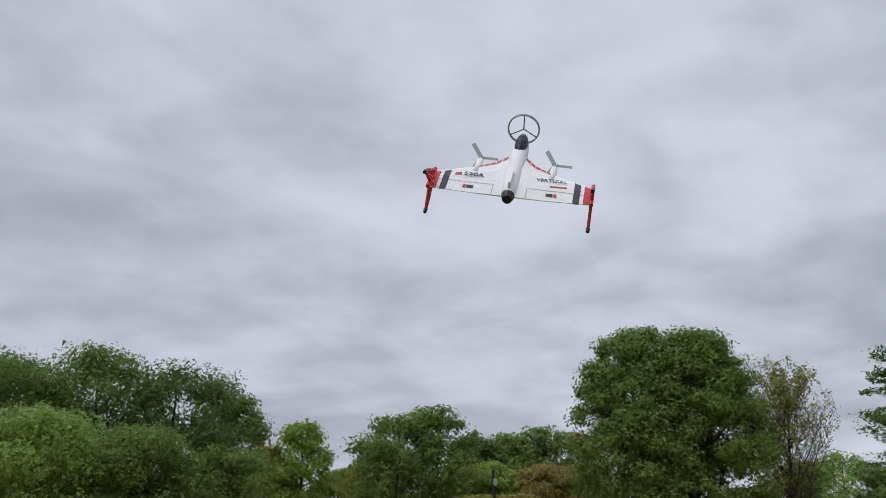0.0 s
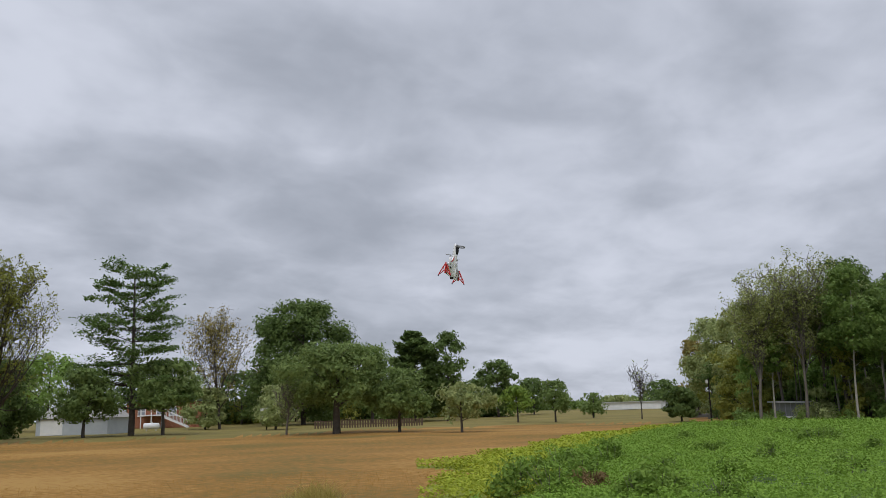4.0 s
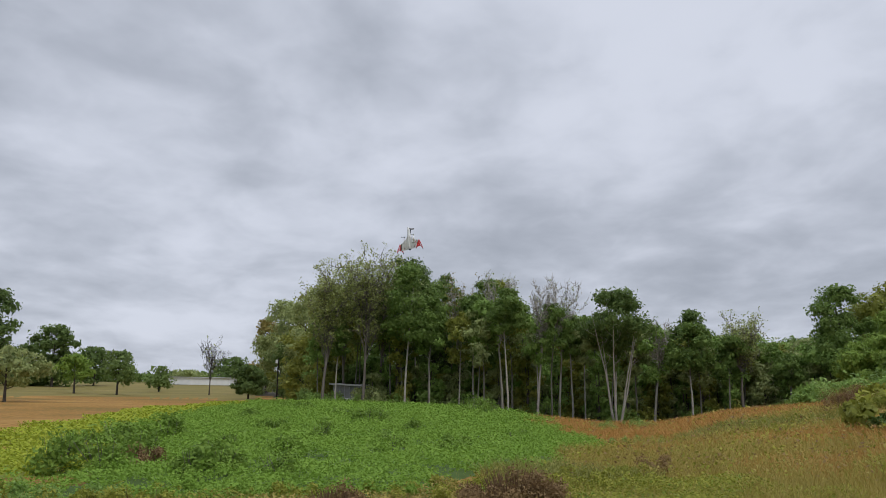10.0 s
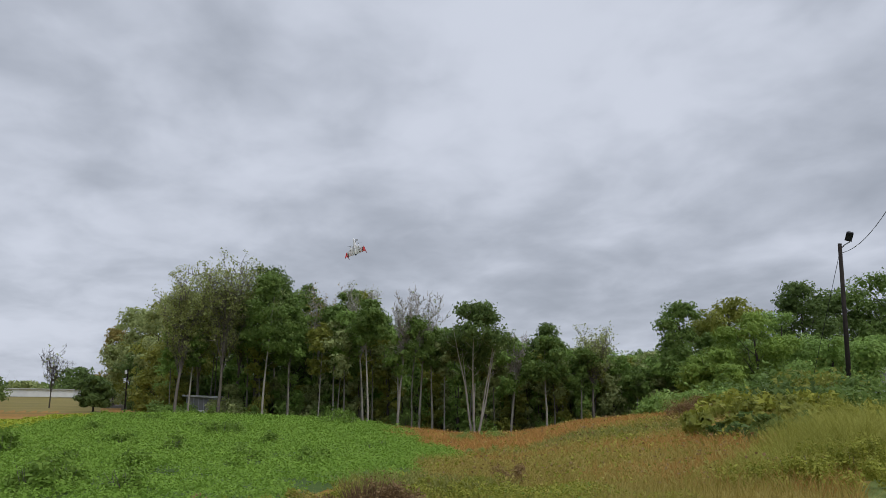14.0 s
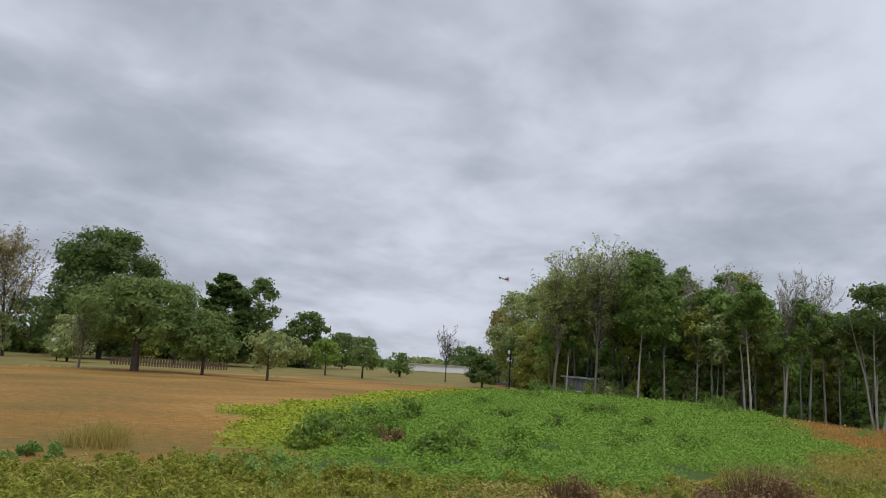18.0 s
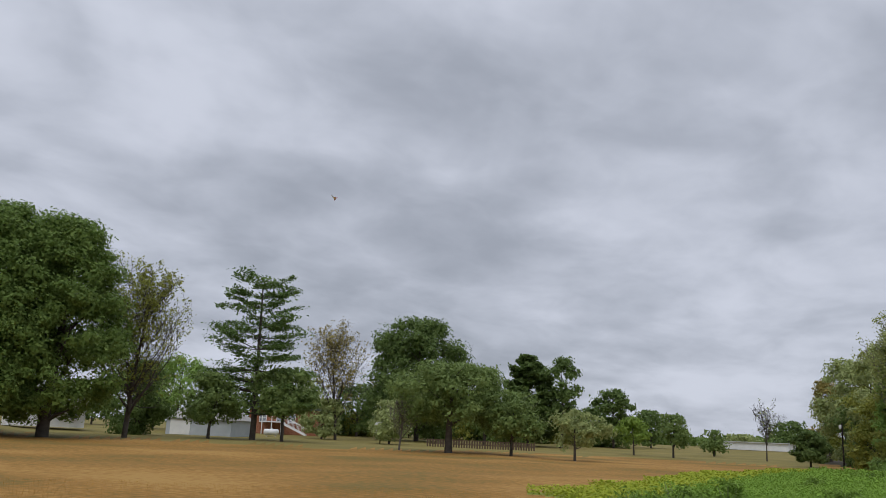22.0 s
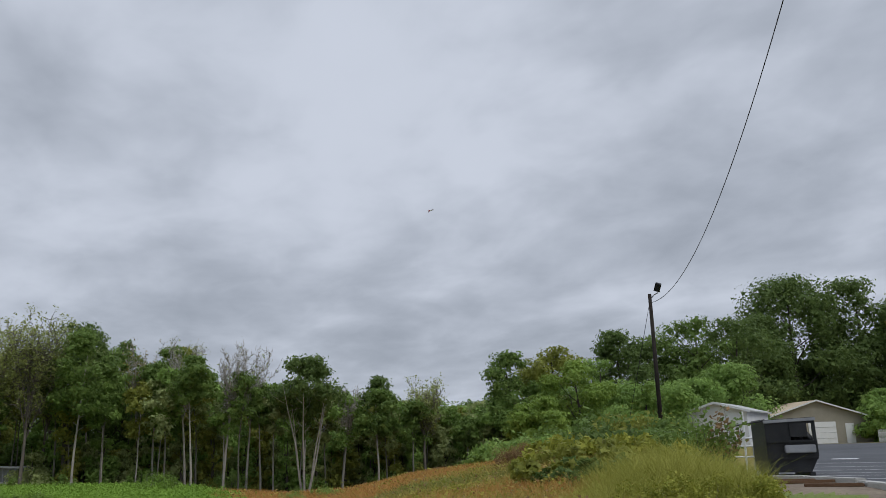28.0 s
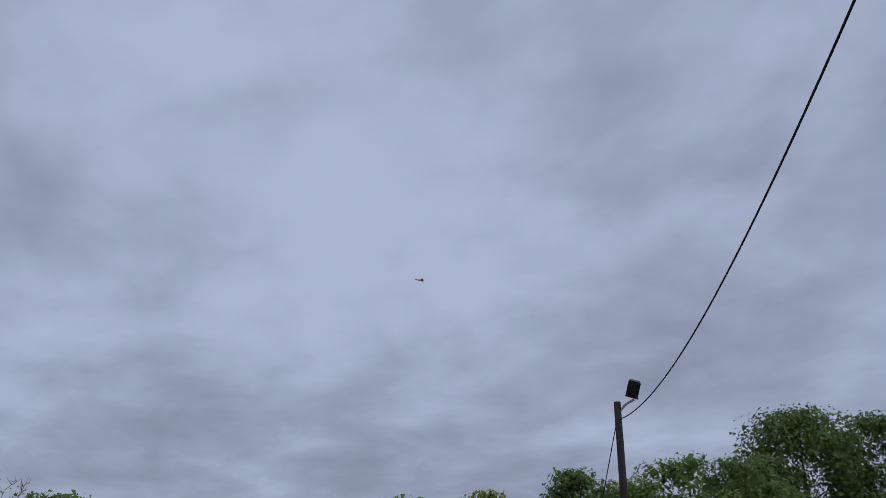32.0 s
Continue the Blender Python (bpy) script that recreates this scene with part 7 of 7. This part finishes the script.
# seconds, place in the camera's view (right and down, of a view 1568 wide), distance, spin, tip and lean of the hovering craft in degrees
HOVER = [
    (0.0, 911, 305, 2.33, -11, 60, -19), (0.1, 948, 358, 2.33, 10, 61, -2), (0.2, 954, 422, 2.36, 30, 60, 13), (0.3, 945, 490, 2.55, 40, 53, 22), (0.4, 895, 512, 2.8, 50, 47, 29),
    (0.5, 820, 512, 3.02, 56, 43, 33), (0.6, 740, 516, 3.2, 56, 45, 34), (0.7, 672, 485, 3.4, 56, 46, 35), (0.8, 645, 475, 3.6, 56, 47, 35), (1.0, 631, 468, 3.9, 55, 49, 35), (1.2, 640, 470, 4.2, 52, 49, 32),
    (1.5, 647, 491, 4.69, 47, 49, 26), (1.7, 652, 500, 5.0, 46, 40, 17), (2.0, 677, 508, 5.75, 47, 22, -1), (2.2, 718, 512, 6.3, 62, 8, -6), (2.5, 800, 521, 6.4, 130, 8, 4), (2.7, 793, 529, 6.5, 180, 12, 0),
    (3.0, 723, 526, 6.8, 240, 6, -6), (3.2, 705, 511, 7.0, 305, 10, 5), (3.5, 727, 485, 7.2, 360, 5, 0), (3.7, 760, 478, 7.5, 388, 8, -2), (4.0, 802, 467, 7.9, 432, 10, -8), (4.2, 828, 467, 8.0, 460, 8, 0),
    (4.4, 839, 465, 8.2, 510, 8, 4), (4.5, 838, 465, 8.3, 530, 10, 4), (5.2, 835, 440, 9.0, 605, 15, 0), (5.8, 838, 420, 9.6, 680, 12, 0), (6.5, 842, 408, 10.3, 718, 6, 0), (7.0, 846, 406, 10.5, 720, 5, 0), (7.5, 828, 406, 10.9, 722, 5, 0), (8.0, 834, 415, 11.2, 720, 5, 0),
    (8.5, 789, 422, 11.7, 722, 6, 0), (9.0, 703, 425, 12.2, 730, 8, 0), (9.5, 696, 426, 12.2, 785, 10, 0), (10.0, 724, 425, 12.0, 850, 10, 6), (10.5, 787, 439, 11.9, 896, 12, 0), (11.0, 751, 443, 12.3, 900, 26, 2),
    (11.5, 627, 452, 12.7, 900, 28, 0), (12.0, 560, 452, 13.2, 900, 29, 0), (12.5, 541, 448, 13.9, 900, 29, 0), (13.0, 535, 447, 14.5, 900, 30, 0), (13.5, 557, 439, 15.0, 896, 28, 2), (14.0, 628, 439, 16.0, 862, 18, 10),
    (14.5, 663, 440, 17.0, 810, 8, 0),
]
# seconds, place in the view, distance, lie of the nose in the view (degrees from the right, upwards) and the roll of its top away from the viewer, of the craft in level flight
FLIGHT = [
    (15.2, 690, 455, 17.5, 135, 85), (16, 710, 475, 18.5, 170, 84), (16.5, 722, 484, 19, 178, 84), (17, 746, 489, 20.2, 176, 84), (17.5, 790, 492, 23.9, 176, 84), (18.2, 889, 493, 28.5, 176, 84),
    (18.5, 834, 476, 30.4, 176, 84), (19, 726, 410, 31.5, 176, 84), (19.5, 629, 366, 34.5, 176, 84), (20, 564, 365, 36, 175, 84), (20.5, 575, 355, 40.5, 168, 84), (21, 651, 353, 42, 160, 84),
    (21.5, 632, 351, 43.5, 155, 84), (22, 591, 350, 45, 148, 74), (22.5, 614, 349, 45, 130, 58), (23, 691, 376, 43.5, 100, 15), (23.25, 722, 394, 45, 60, -20), (23.5, 750, 413, 46.5, 25, -55),
    (24, 734, 461, 48, 5, -83), (24.5, 724, 481, 49.5, 10, -83), (25, 743, 443, 49.5, 12, -83), (25.5, 748, 434, 49.5, 10, -83), (26.5, 758, 405, 51, 8, -83), (27.5, 768, 378, 51, 10, -83),
    (28, 762, 373, 51, 12, -83), (28.5, 717, 369, 49.5, 25, -76), (29, 706, 385, 48, 32, -76), (29.5, 721, 420, 49.5, 28, -83), (30, 681, 467, 51, 30, -83), (30.5, 661, 528, 49.5, 60, -45),
    (31, 618, 580, 45, 100, 0), (31.3, 588, 592, 42, 140, 40), (31.5, 573, 594, 40.5, 165, 66), (31.6, 537, 622, 39, 168, 70), (31.7, 586, 582, 37.5, 170, 74), (31.8, 630, 554, 36, 173, 76), (31.9, 668, 527, 35, 176, 78), (32, 743, 496, 33.8, 178, 80),
]


def motions():
    inner = math.tan(56.1 * DEG / 2)
    rows = []

    def place(t, px, py, d):
        scene.frame_set(frame(t))
        m = scene.camera.matrix_world.copy()
        v = Vector(((px / 784 - 1) * inner, (441 - py) / 784 * inner, -1)).normalized() * d
        return m @ v, m

    for t, px, py, d, spin, tip, lean in HOVER:
        p, m = place(t, px, py, d)
        away = (p - m.translation).normalized()
        right = Vector((away.y, -away.x, 0)).normalized()
        up = right.cross(away)
        # upright with its top to the viewer: x left of the craft's own right, y up, z to the viewer
        b = Matrix.Identity(3)
        b.col[0], b.col[1], b.col[2] = right, up, -away
        # spun about the upright axis, then tipped away and leant in the view
        q = Matrix.Rotation(-lean * DEG, 3, away) @ Matrix.Rotation(-tip * DEG, 3, right) @ Matrix.Rotation(spin * DEG, 3, up) @ b
        rows.append((t, Matrix.Translation(p) @ q.to_4x4()))
    for t, px, py, d, lie, tilt in FLIGHT:
        p, m = place(t, px, py, d)
        away = (p - m.translation).normalized()
        right = Vector((away.y, -away.x, 0)).normalized()
        up = right.cross(away)
        nose = math.cos(lie * DEG) * right + math.sin(lie * DEG) * up
        top = math.cos(tilt * DEG) * away + math.sin(tilt * DEG) * (math.sin(lie * DEG) * right - math.cos(lie * DEG) * up)
        q = Matrix.Identity(3)
        q.col[0], q.col[1], q.col[2] = nose.cross(top), nose, top
        rows.append((t, Matrix.Translation(p) @ q.to_4x4()))
    scene.frame_set(1)
    walk(aircraft, rows)
    for pr, s in zip(props, (1, -1)):
        x = pr.location.x
        walk(pr, [(k / 30, Matrix.Translation((x, 0.062, 0)) @ Matrix.Rotation(s * k * 1.31, 4, "Y")) for k in range(0, 961)])


motions()
